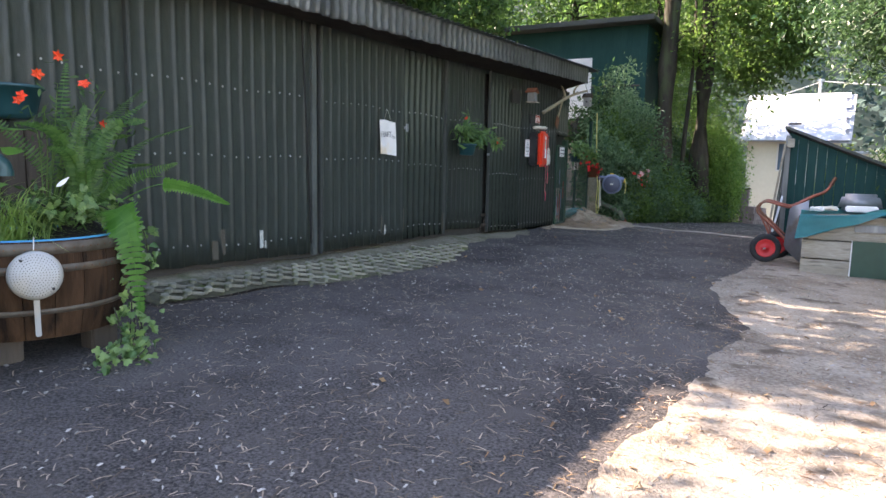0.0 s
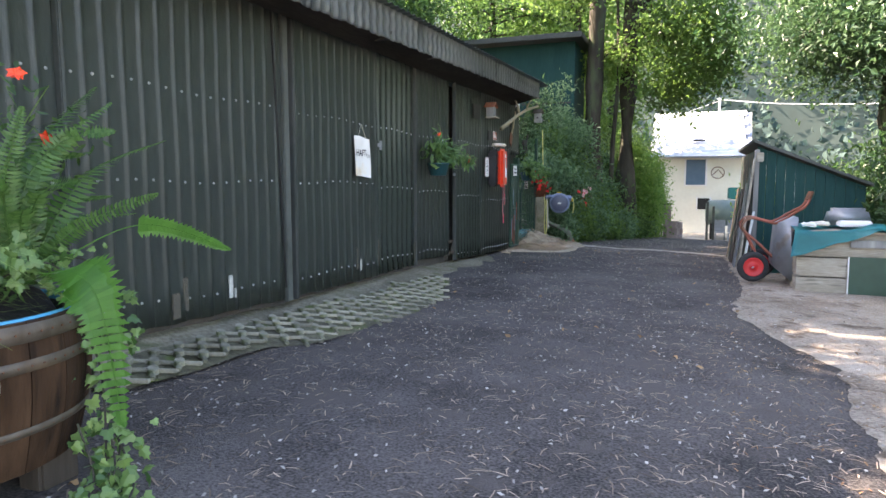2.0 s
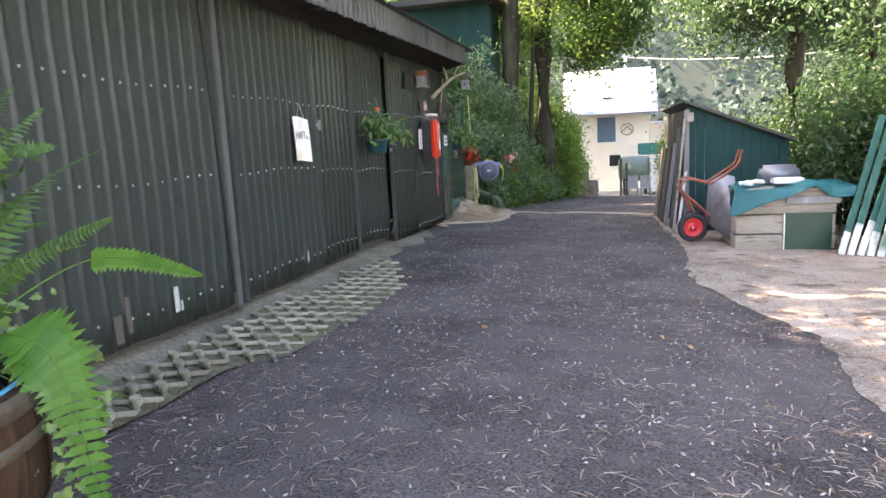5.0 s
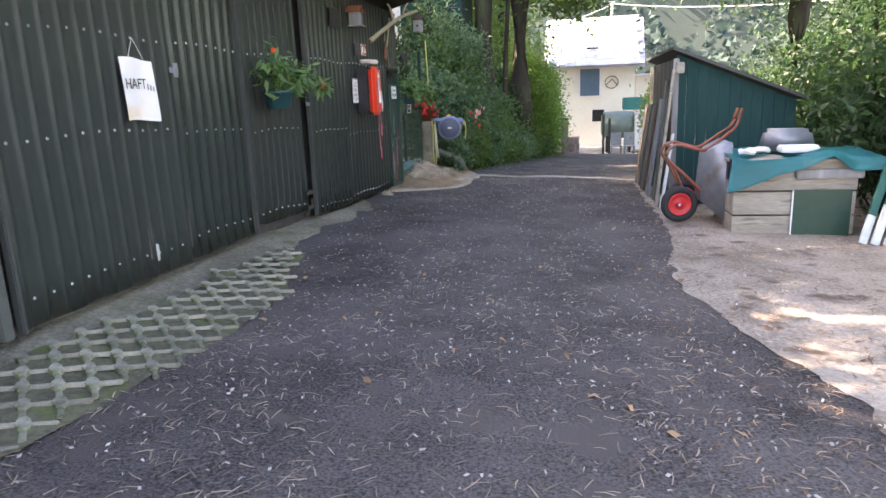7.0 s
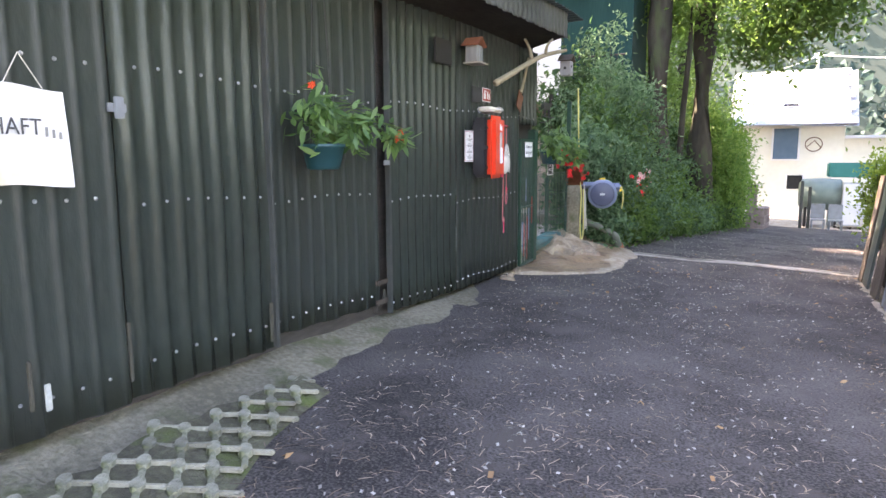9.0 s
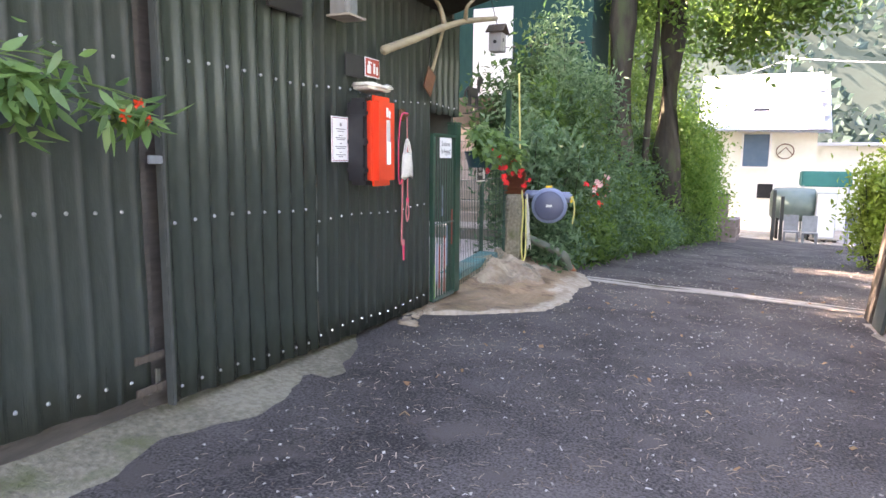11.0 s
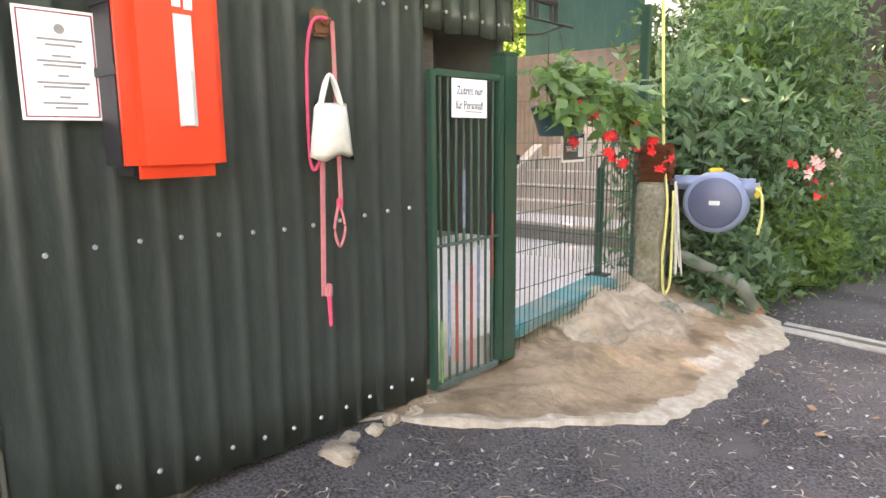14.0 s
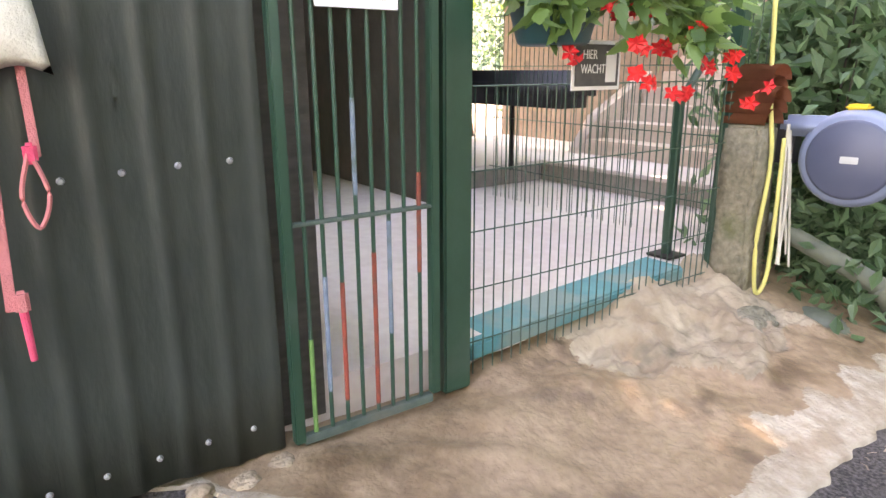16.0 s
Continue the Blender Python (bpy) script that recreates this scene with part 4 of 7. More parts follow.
pts = np.concatenate([ellipsoid_tips((-3.72, 2.66, 1.72), (0.22, 0.42, 0.42), 330, 0.2), ellipsoid_tips((-3.8, 2.55, 1.28), (0.34, 0.36, 0.18), 300, 0.2)])
v, f = shape_leaves(pts, LANCE_T, 0.06, (0.5, -0.3, 0.8), 0.6, 0.6)
from_arrays("foliage", v, f, M_LEAF, bedding)
for k in range(14):
    e = Vector(pts[k * 20])
    part("stalk", tube(bmesh.new(), smooth_path([(-3.75, 2.5, 1.1), Vector((-3.75, 2.55, 1.4)).lerp(e, 0.5), e], 4), 0.005, 5, 0.002), M_LEAF_Y, bedding)
flowers(bedding, M_ORANGE, [(-3.62, 2.82, 1.76), (-3.60, 2.33, 1.88), (-3.60, 2.55, 2.13), (-3.6, 2.68, 1.98), (-3.63, 2.45, 2.02)], 0.032)
hosta = thing("broad_leaf_plant", (0, 0, 0), "plant with large pale green oval leaves", "plant")
for k, (b, e, s) in enumerate((((-3.9, 2.2, 1.15), (-3.80, 2.30, 1.74), 0.13), ((-3.9, 2.2, 1.15), (-3.80, 2.32, 1.62), 0.13), ((-3.9, 2.2, 1.15), (-3.62, 1.95, 1.38), 0.12), ((-3.9, 2.2, 1.15), (-3.70, 2.15, 1.44), 0.11), ((-3.95, 2.15, 1.15), (-3.95, 2.05, 1.56), 0.13))):
    path = smooth_path([b, Vector(b).lerp(Vector(e), 0.6) + Vector((0, 0, 0.1)), e], 5)
    part("stalk", tube(bmesh.new(), path, 0.006, 6, 0.003), M_HOSTA, hosta)
    v, f = shape_leaves(np.array([e]), OVAL_T, s * 1.5, (0.3, -0.3, 0.9), 0.25, 0, np.array([[0.5, 0.5, -0.15]]))
    from_arrays("leaf", v, f, M_HOSTA, hosta)
white_leaf = shape_leaves(np.array([(-3.60, 2.49, 1.41)]), LANCE_T, 0.085, (0.6, -0.6, 0.3), 0.05, 0, np.array([[0.35, 0.35, 0.6]]))
from_arrays("leaf", white_leaf[0], white_leaf[1], M_WHITE, hosta, "bleached white leaf")
# pump spout, wall planter, boards and stump beside the barrel
pump = thing("water_pump", (0, 0, 0), "dark green iron hand pump with a curved spout", "pump")
part("spout", tube(bmesh.new(), smooth_path([(-4.02, 2.10, 1.54), (-3.94, 2.22, 1.575), (-3.89, 2.30, 1.57), (-3.86, 2.35, 1.53), (-3.855, 2.36, 1.49)], 6), 0.042, 12), M_POT, pump, smooth=True)
part("body", rod(bmesh.new(), (-4.06, 2.10, 0.5), (-4.06, 2.10, 1.62), 0.06, seg=16), M_POT, pump)
part("nozzle", rod(bmesh.new(), (-3.855, 2.36, 1.50), (-3.855, 2.36, 1.465), 0.046, seg=14), M_POT, pump)
wallpot = thing("wall_planter", (0, 0, 0), "dark teal plastic planter hung on the wall", "planter")
part("pot", lathe(bmesh.new(), [(0.001, 1.80), (0.13, 1.80), (0.15, 1.83), (0.19, 1.98), (0.20, 1.98), (0.20, 2.0), (0.18, 2.0), (0.14, 1.84), (0.001, 1.84)], 24, (-4.28, 2.62, 0)), M_POT, wallpot, smooth=True)
part("bracket", box(bmesh.new(), (-4.40, 2.62, 1.79), (0.22, 0.03, 0.02), 0.003), M_IRON, wallpot)
for k in range(7):
    part("side_board", box(bmesh.new(), (-4.46, 2.88 - 0.16 * k, 1.20), (0.03, 0.15, 1.1), 0.006), M_DARKW, shed)
stump = thing("wooden_stump", (0, 0, 0), "short dark weathered wooden stump", "stump")
part("trunk", lathe(bmesh.new(), [(0.001, 0.5), (0.13, 0.5), (0.12, 0.9), (0.125, 1.22), (0.11, 1.24), (0.001, 1.24)], 14, (-3.92, 1.78, 0)), M_DARKW, stump, smooth=True)

# ---- wall signs and fittings ----
def plate(name, y0, y1, z0, z1, x, mat, parent, t=0.004, bevel=0.001):
    return part(name, box(bmesh.new(), (x, (y0 + y1) / 2, (z0 + z1) / 2), (t, y1 - y0, z1 - z0), bevel), mat, parent)


haft = thing("paper_notice", (0, 0, 0), "curled white paper notice with faded lettering on a string", "notice")
bm = bmesh.new()
gv = [[bm.verts.new((-4.447 + 0.010 * math.sin(6 * u + 2 * w), 6.82 + 0.34 * u + 0.012 * w, 2.075 - 0.40 * w - 0.012 * u + 0.006 * math.sin(5 * u))) for u in np.linspace(0, 1, 9)] for w in np.linspace(0, 1, 9)]
for a, b in zip(gv, gv[1:]):
    for k in range(8):
        bm.faces.new((a[k], a[k + 1], b[k + 1], b[k]))
part("sheet", bm, M_FADED, haft, smooth=True)
writing("HAFT", 0.095, (-4.430, 6.94, 1.905), haft, squeeze=0.9)
for k in range(3):
    plate("faded_letter", 7.06 + 0.03 * k, 7.072 + 0.03 * k, 1.87 - 0.005 * k, 1.91 - 0.01 * k, -4.434, M_GREYB, haft, 0.001, 0)
for e in ((6.91, 2.07), (7.07, 2.065)):
    part("string", tube(bmesh.new(), [(-4.445, *e), (-4.45, 6.985, 2.20)], 0.0025, 5), M_ROPE, haft)
latch = thing("door_latch", (0, 0, 0), "small galvanised door latch", "latch")
plate("keeper", 7.37, 7.47, 1.99, 2.03, -4.455, M_TRAY, latch, 0.012, 0.003)
plate("bolt", 7.40, 7.45, 1.96, 2.06, -4.445, M_TRAY, latch, 0.012, 0.003)
latch2 = thing("door_latch", (0, 0, 0), "small galvanised door latch", "latch")
plate("keeper", 9.78, 9.88, 1.71, 1.75, -4.455, M_TRAY, latch2, 0.012, 0.003)
for z in (0.62, 0.78):
    h = thing("hinge", (0, 0, 0), "rusty strap hinge at the foot of the door", "hinge")
    plate("strap", 9.66, 9.84, z - 0.02, z + 0.02, -4.475, M_DARKW, h, 0.01, 0.003)
notice = thing("framed_notice", (0, 0, 0), "laminated white notice with a dark red border", "notice")
plate("sheet", 11.335, 11.55, 1.72, 2.03, -4.452, M_WHITE, notice)
M_MAROON = mk("dark_red_print", (0.30, 0.03, 0.04), (0.26, 0.03, 0.04), 8, 0.6, 0, 0)
for a in ((11.343, 11.542, 2.018, 2.022), (11.343, 11.542, 1.728, 1.732), (11.343, 11.347, 1.728, 2.022), (11.538, 11.542, 1.728, 2.022)):
    plate("border", *a, -4.4495, M_MAROON, notice, 0.001, 0)
part("emblem", rod(bmesh.new(), (-4.4495, 11.45, 1.975), (-4.4485, 11.45, 1.975), 0.014, seg=14), M_GREYB, notice)
for k, (w, z) in enumerate(((0.12, 1.945), (0.08, 1.93), (0.05, 1.90), (0.13, 1.885), (0.10, 1.873), (0.03, 1.845), (0.14, 1.825), (0.11, 1.813), (0.03, 1.785), (0.12, 1.768), (0.06, 1.755))):
    plate("text_bar", 11.45 - w / 2, 11.45 + w / 2, z - 0.003, z + 0.003, -4.4495, M_GREYB, notice, 0.001, 0)

ext = thing("extinguisher_box", (0, 0, 0), "red and black plastic fire extinguisher box on the wall", "extinguisher box")
part("back_shell", box(bmesh.new(), (-4.38, 11.685, 1.86), (0.17, 0.29, 0.61), 0.03), M_BLACKP, ext, "black back shell")
for z in (1.66, 1.86, 2.06):
    part("rib", box(bmesh.new(), (-4.38, 11.685, z), (0.172, 0.30, 0.05), 0.012), M_BLACKP, ext)
bm = box(bmesh.new(), (-4.255, 11.675, 1.865), (0.095, 0.312, 0.63), 0.04)
part("cover", bm, M_RED, ext, "glossy red front cover")
plate("window", 11.665, 11.72, 1.70, 2.015, -4.204, M_GLASS, ext, 0.004, 0.001)
part("bottle", rod(bmesh.new(), (-4.2025, 11.692, 1.705), (-4.2025, 11.692, 1.86), 0.018, 0.016, 10), M_WHITE, ext)
plate("pictogram", 11.665, 11.69, 2.035, 2.10, -4.204, M_WHITE, ext, 0.003, 0)
plate("pictogram", 11.70, 11.725, 2.03, 2.08, -4.204, M_WHITE, ext, 0.003, 0)
cloth = thing("folded_cloth", (0, 0, 0), "crumpled off-white cloth lying on the red box", "cloth")
bm = box(bmesh.new(), (-4.30, 11.66, 2.215), (0.20, 0.34, 0.05), 0.02)
bmesh.ops.subdivide_edges(bm, edges=bm.edges, cuts=2, use_grid_fill=True)
for v in bm.verts:
    v.co += Vector(noise.noise_vector(v.co * 9)) * 0.022 + Vector((0, 0, 0.03 * abs(math.sin(9 * (v.co.y - 11.66)))))
part("folds", bm, M_COTTON, cloth, smooth=True)
fsign = thing("extinguisher_sign", (0, 0, 0), "small red fire extinguisher sign", "sign")
plate("plate", 11.80, 12.02, 2.345, 2.485, -4.456, M_WHITE, fsign)
M_SIGNRED = mk("sign_red", (0.42, 0.05, 0.03), (0.38, 0.05, 0.03), 8, 0.5, 0, 0)
plate("field", 11.808, 12.012, 2.352, 2.478, -4.4535, M_SIGNRED, fsign, 0.002, 0)
for a in ((11.83, 11.885, 2.37, 2.43), (11.845, 11.87, 2.43, 2.46), (11.92, 11.95, 2.375, 2.45), (11.965, 11.99, 2.37, 2.43), (11.87, 11.90, 2.445, 2.455)):
    plate("pictogram", *a, -4.452, M_WHITE, fsign, 0.001, 0)
part("backing_board", box(bmesh.new(), (-4.463, 11.66, 2.40), (0.008, 0.24, 0.16), 0.002), M_BLACKP, fsign)

# leashes and bag on a hook
hook = thing("leash_hook", (0, 0, 0), "rusty iron hook bracket on the wall", "hook")
part("bracket", box(bmesh.new(), (-4.445, 12.38, 2.10), (0.03, 0.09, 0.10), 0.012), M_RUST, hook)
part("peg", tube(bmesh.new(), smooth_path([(-4.44, 12.38, 2.11), (-4.40, 12.38, 2.09), (-4.38, 12.38, 2.11)], 4), 0.008, 6), M_RUST, hook)
leash = thing("leash", (0, 0, 0), "bright pink rope leash hanging from a hook", "leash", "leashes on the hook")
part("rope", tube(bmesh.new(), smooth_path([(-4.40, 12.40, 2.11), (-4.42, 12.33, 2.10), (-4.435, 12.305, 1.95), (-4.435, 12.30, 1.62), (-4.43, 12.315, 1.54), (-4.42, 12.34, 1.58)], 6), 0.007, 6), M_PINKR, leash)
leash = thing("leash", (0, 0, 0), "long faded pink webbing leash with a red end", "leash", "leashes on the hook")
part("webbing", box(bmesh.new(), (-4.425, 12.345, 1.33), (0.006, 0.024, 0.60), 0.002, rot=Matrix.Rotation(-0.035, 3, "X")), M_STRAP, leash)
part("knot", box(bmesh.new(), (-4.42, 12.358, 1.05), (0.02, 0.032, 0.06), 0.008), M_STRAP, leash)
part("end_cord", rod(bmesh.new(), (-4.42, 12.358, 1.03), (-4.42, 12.362, 0.90), 0.010, 0.008), M_PINKR, leash)
leash = thing("leash", (0, 0, 0), "short pink leash doubled into a loop", "leash", "leashes on the hook")
part("webbing", box(bmesh.new(), (-4.42, 12.43, 1.75), (0.006, 0.020, 0.72), 0.002, rot=Matrix.Rotation(0.02, 3, "X")), M_STRAP, leash)
part("knot", box(bmesh.new(), (-4.415, 12.425, 1.40), (0.02, 0.03, 0.05), 0.008), M_PINKR, leash)
part("loop", tube(bmesh.new(), smooth_path([(-4.415, 12.42, 1.40), (-4.415, 12.395, 1.30), (-4.415, 12.42, 1.225), (-4.415, 12.45, 1.30), (-4.415, 12.425, 1.40)], 6), 0.006, 6), M_STRAP, leash)
bag = thing("cloth_bag", (0, 0, 0), "small off-white cotton bag hanging by its handles", "bag")
bm = bmesh.new()
bmesh.ops.create_grid(bm, x_segments=10, y_segments=10, size=0.5)
for v in bm.verts:
    u, w = v.co.x, v.co.y
    bulge = 0.035 * max(0, 1 - (2 * u) ** 2) * max(0, 1 - (2 * w) ** 2) ** 0.5
    v.co = Vector((-4.40 + bulge, 12.385 + u * (0.19 - 0.06 * w), 1.69 + 0.215 * w + 0.012 * math.sin(8 * u) * (w < 0)))
bk = bmesh.ops.duplicate(bm, geom=list(bm.faces) + list(bm.edges) + list(bm.verts))
for q in bk["geom"]:
    if isinstance(q, bmesh.types.BMVert):
        q.co.x = -8.80 - q.co.x
bmesh.ops.remove_doubles(bm, verts=bm.verts, dist=0.0005)
part("pouch", bm, M_COTTON, bag, smooth=True)
for o in (0.0, 0.015):
    part("handle", tube(bmesh.new(), smooth_path([(-4.40 + o, 12.33, 1.79), (-4.405 + o, 12.36, 1.87), (-4.40, 12.385, 1.905), (-4.405 + o, 12.405, 1.87), (-4.40 + o, 12.43, 1.79)], 5), 0.007, 6), M_COTTON, bag)

# gate sign
gsign = thing("gate_sign", (0, 0, 0), "white sign with black lettering on the gate", "sign")
plate("plate", 13.165, 13.445, 1.755, 1.945, -4.448, M_WHITE, gsign, 0.004, 0.002)
writing("Zutritt nur", 0.058, (-4.445, 13.305, 1.885), gsign, squeeze=0.8)
writing("für Personal!", 0.058, (-4.445, 13.305, 1.815), gsign, squeeze=0.72)
plate("underline", 13.27, 13.40, 1.783, 1.787, -4.445, M_INK, gsign, 0.001, 0)

# things hung high on the wall
vent = thing("dark_plaque", (0, 0, 0), "dark square plaque on the wall", "plaque")
part("board", box(bmesh.new(), (-4.45, 10.85, 2.72), (0.02, 0.34, 0.22), 0.006), M_IRON, vent)
feeder = thing("bird_feeder", (0, 0, 0), "weathered wooden bird feeder under the eave", "bird feeder")
part("house", box(bmesh.new(), (-4.37, 11.38, 2.76), (0.12, 0.16, 0.16), 0.006), M_GREYB, feeder)
part("pane", box(bmesh.new(), (-4.306, 11.40, 2.75), (0.004, 0.09, 0.11)), M_TRAY, feeder)
for s in (-1, 1):
    part("roof_board", box(bmesh.new(), (-4.37, 11.38 + 0.055 * s, 2.875), (0.18, 0.15, 0.015), 0.003, rot=Matrix.Rotation(-0.6 * s, 3, "X")), M_TERRA, feeder)
part("tray", box(bmesh.new(), (-4.35, 11.38, 2.67), (0.18, 0.22, 0.015), 0.003), M_WOOD, feeder)
log = thing("hung_branch", (0, 0, 0), "bleached crooked branch hung under the eave", "branch")
part("stem", tube(bmesh.new(), smooth_path([(-4.33, 11.86, 2.53), (-4.30, 12.3, 2.68), (-4.25, 12.8, 2.86), (-4.20, 13.2, 2.98), (-4.12, 13.75, 3.10)], 6), 0.035, 9, 0.022), M_LOG, log, smooth=True)
part("fork", tube(bmesh.new(), smooth_path([(-4.25, 12.8, 2.86), (-4.27, 12.75, 3.0), (-4.28, 12.62, 3.08)], 5), 0.026, 8, 0.014), M_LOG, log, smooth=True)
part("fork", tube(bmesh.new(), smooth_path([(-4.2, 13.15, 2.97), (-4.15, 13.05, 3.06), (-4.1, 13.1, 3.14)], 5), 0.022, 8, 0.012), M_LOG, log, smooth=True)
spade = thing("old_shovel", (0, 0, 0), "old rusty shovel hung on the wall", "shovel")
part("shaft", rod(bmesh.new(), (-4.42, 13.18, 2.95), (-4.42, 12.92, 2.52), 0.016, seg=10), M_LOG, spade)
bm = box(bmesh.new(), (-4.42, 12.86, 2.42), (0.014, 0.17, 0.22), 0.02, rot=Matrix.Rotation(-0.5, 3, "X"))
part("blade", bm, M_RUST, spade)
cat = thing("animal_bracket", (0, 0, 0), "black sheet iron animal figure on a wall bracket", "ornament")
bm = bmesh.new()
box(bm, (-4.40, 13.88, 2.42), (0.012, 0.30, 0.10), 0.01)
box(bm, (-4.40, 14.05, 2.50), (0.012, 0.08, 0.14), 0.01)
box(bm, (-4.40, 14.10, 2.56), (0.012, 0.12, 0.07), 0.01)
for y in (13.77, 13.82, 13.97, 14.02):
    box(bm, (-4.40, y, 2.34), (0.012, 0.03, 0.12), 0.004)
tube(bm, smooth_path([(-4.40, 13.74, 2.45), (-4.40, 13.68, 2.42), (-4.40, 13.66, 2.36)], 4), 0.012, 6)
part("figure", bm, M_IRON, cat)
part("bracket", rod(bmesh.new(), (-4.40, 13.70, 2.285), (-4.40, 14.2, 2.285), 0.008, seg=6), M_IRON, cat)
part("arm", tube(bmesh.new(), smooth_path([(-4.44, 13.72, 2.20), (-4.42, 13.9, 2.22), (-4.40, 14.1, 2.285)], 4), 0.007, 6), M_IRON, cat)
bird = thing("birdhouse", (0, 0, 0), "small grey wooden birdhouse hung from the eave end", "birdhouse")
BH = Vector((-4.12, 13.80, 2.88))
part("body", box(bmesh.new(), BH, (0.13, 0.15, 0.18), 0.006), M_GREYB, bird)
part("entrance", rod(bmesh.new(), BH + Vector((0.064, -0.01, 0.02)), BH + Vector((0.068, -0.01, 0.02)), 0.018, seg=12), M_IRON, bird)
part("entrance", rod(bmesh.new(), BH + Vector((0, -0.074, 0.0)), BH + Vector((0, -0.078, 0.0)), 0.018, seg=12), M_IRON, bird)
for s in (-1, 1):
    part("roof_board", box(bmesh.new(), BH + Vector((0, 0.055 * s, 0.13)), (0.18, 0.14, 0.014), 0.003, rot=Matrix.Rotation(-0.65 * s, 3, "X")), M_DARKW, bird)
part("perch", rod(bmesh.new(), BH + Vector((0.06, 0, -0.05)), BH + Vector((0.13, 0, -0.05)), 0.006, seg=6), M_GREYB, bird)
part("wire", rod(bmesh.new(), BH + Vector((0, 0, 0.15)), BH + Vector((0, -0.2, 0.36)), 0.004, seg=5), M_IRON, bird)

# ---- trailing plants in hung pots ----
def trailer(name, pot_at, pot_r, pot_h, blobs, label, flower_mat, blooms, n, leaf, size=0.085, rod_to=None, leaf_shape=LANCE_T):
    t = thing(name, (0, 0, 0), label, "hanging plant")
    x, y, z = pot_at
    part("pot", lathe(bmesh.new(), [(0.001, z), (pot_r * 0.7, z), (pot_r * 0.78, z + 0.01), (pot_r, z + pot_h * 0.85), (pot_r * 1.06, z + pot_h * 0.86), (pot_r * 1.06, z + pot_h), (pot_r * 0.95, z + pot_h), (pot_r * 0.9, z + pot_h * 0.8), (0.001, z + pot_h * 0.8)], 24, (x, y, 0)), M_POT, t, "dark teal plastic pot", smooth=True)
    pts = np.concatenate([ellipsoid_tips(c, r, int(n * w), 0.15) for c, r, w in blobs])
    v, f = shape_leaves(pts, leaf_shape, size, (0.5, -0.35, 0.7), 0.5, 0.9)
    from_arrays("foliage", v, f, leaf, t)
    for e in pts[:: max(1, len(pts) // 24)]:
        a = Vector((x, y, z + pot_h * 0.8))
        m = a.lerp(Vector(e), 0.5) + Vector((0, 0, 0.12))
        part("stalk", tube(bmesh.new(), smooth_path([a, m, e], 4), 0.005, 5, 0.002), M_LEAF_Y, t)
    flowers(t, flower_mat, blooms, 0.028)
    if rod_to:
        for q in rod_to:
            part("hanger", tube(bmesh.new(), [(x, y + pot_r * 0.9 * q[0], z + pot_h), q[1]], 0.003, 5), M_IRON, t)
    return t


BEGONIA_T = ((0, 0), (0.2, 0.1), (0.27, 0.28), (0.21, 0.36), (0.22, 0.52), (0.13, 0.6), (0.12, 0.76), (0, 1), (-0.1, 0.72), (-0.13, 0.58), (-0.2, 0.5), (-0.2, 0.36), (-0.25, 0.26), (-0.17, 0.1))
M_BEGONIA = mk_leaf("begonia_leaf", (0.04, 0.105, 0.03), (0.15, 0.27, 0.085), 0.4, 0.4)
trailer("hanging_pot", (-4.30, 8.78, 1.70), 0.135, 0.16, [((-4.28, 8.75, 2.05), (0.2, 0.26, 0.28), 0.5), ((-4.22, 9.05, 2.0), (0.18, 0.28, 0.20), 0.35), ((-4.12, 9.38, 1.92), (0.12, 0.2, 0.10), 0.15)], "trailing begonia in a teal pot hung before the shed door", M_ORANGE, [(-4.10, 9.42, 1.94), (-4.08, 9.35, 1.89), (-4.12, 9.46, 1.90), (-4.2, 8.55, 2.2)], 560, M_BEGONIA, 0.115, [(1, (-4.32, 8.85, 2.95)), (-1, (-4.32, 8.75, 2.95))])
trailer("hanging_pot", (-4.36, 14.02, 1.66), 0.16, 0.17, [((-4.34, 14.02, 1.98), (0.20, 0.34, 0.18), 0.4), ((-4.26, 13.95, 1.82), (0.14, 0.22, 0.12), 0.2), ((-4.28, 14.36, 1.92), (0.22, 0.34, 0.20), 0.45), ((-4.22, 14.62, 1.78), (0.15, 0.20, 0.20), 0.3)], "trailing begonia with scarlet flowers in a pot on the fence", M_REDFL, [], 560, M_BEGONIA, 0.118, [(1, (-4.40, 14.05, 2.28)), (-1, (-4.40, 13.95, 2.28))], BEGONIA_T)
beg = [o for o in scene.objects if o.name.startswith("hanging_pot")][-1]
flowers(beg, M_REDFL, [(-4.22 + random.uniform(-0.12, 0.12), 13.98 + 0.98 * k / 21 + random.uniform(-0.08, 0.08), 1.74 - 0.26 * (k / 21) ** 1.2 + random.uniform(-0.14, 0.14)) for k in range(22)], 0.036)

wacht = thing("guard_sign", (0, 0, 0), "small white framed sign with black field on the fence", "sign")
plate("frame", 14.25, 14.53, 1.50, 1.69, -4.485, M_WHITE, wacht)
plate("field", 14.265, 14.515, 1.515, 1.675, -4.481, M_INK, wacht, 0.003, 0)
writing("HIER", 0.05, (-4.4785, 14.345, 1.635), wacht, M_WHITE, squeeze=0.8)
writing("WACHT", 0.05, (-4.4785, 14.365, 1.58), wacht, M_WHITE, squeeze=0.75)
plate("pictogram", 14.44, 14.50, 1.53, 1.65, -4.479, M_WHITE, wacht, 0.001, 0)

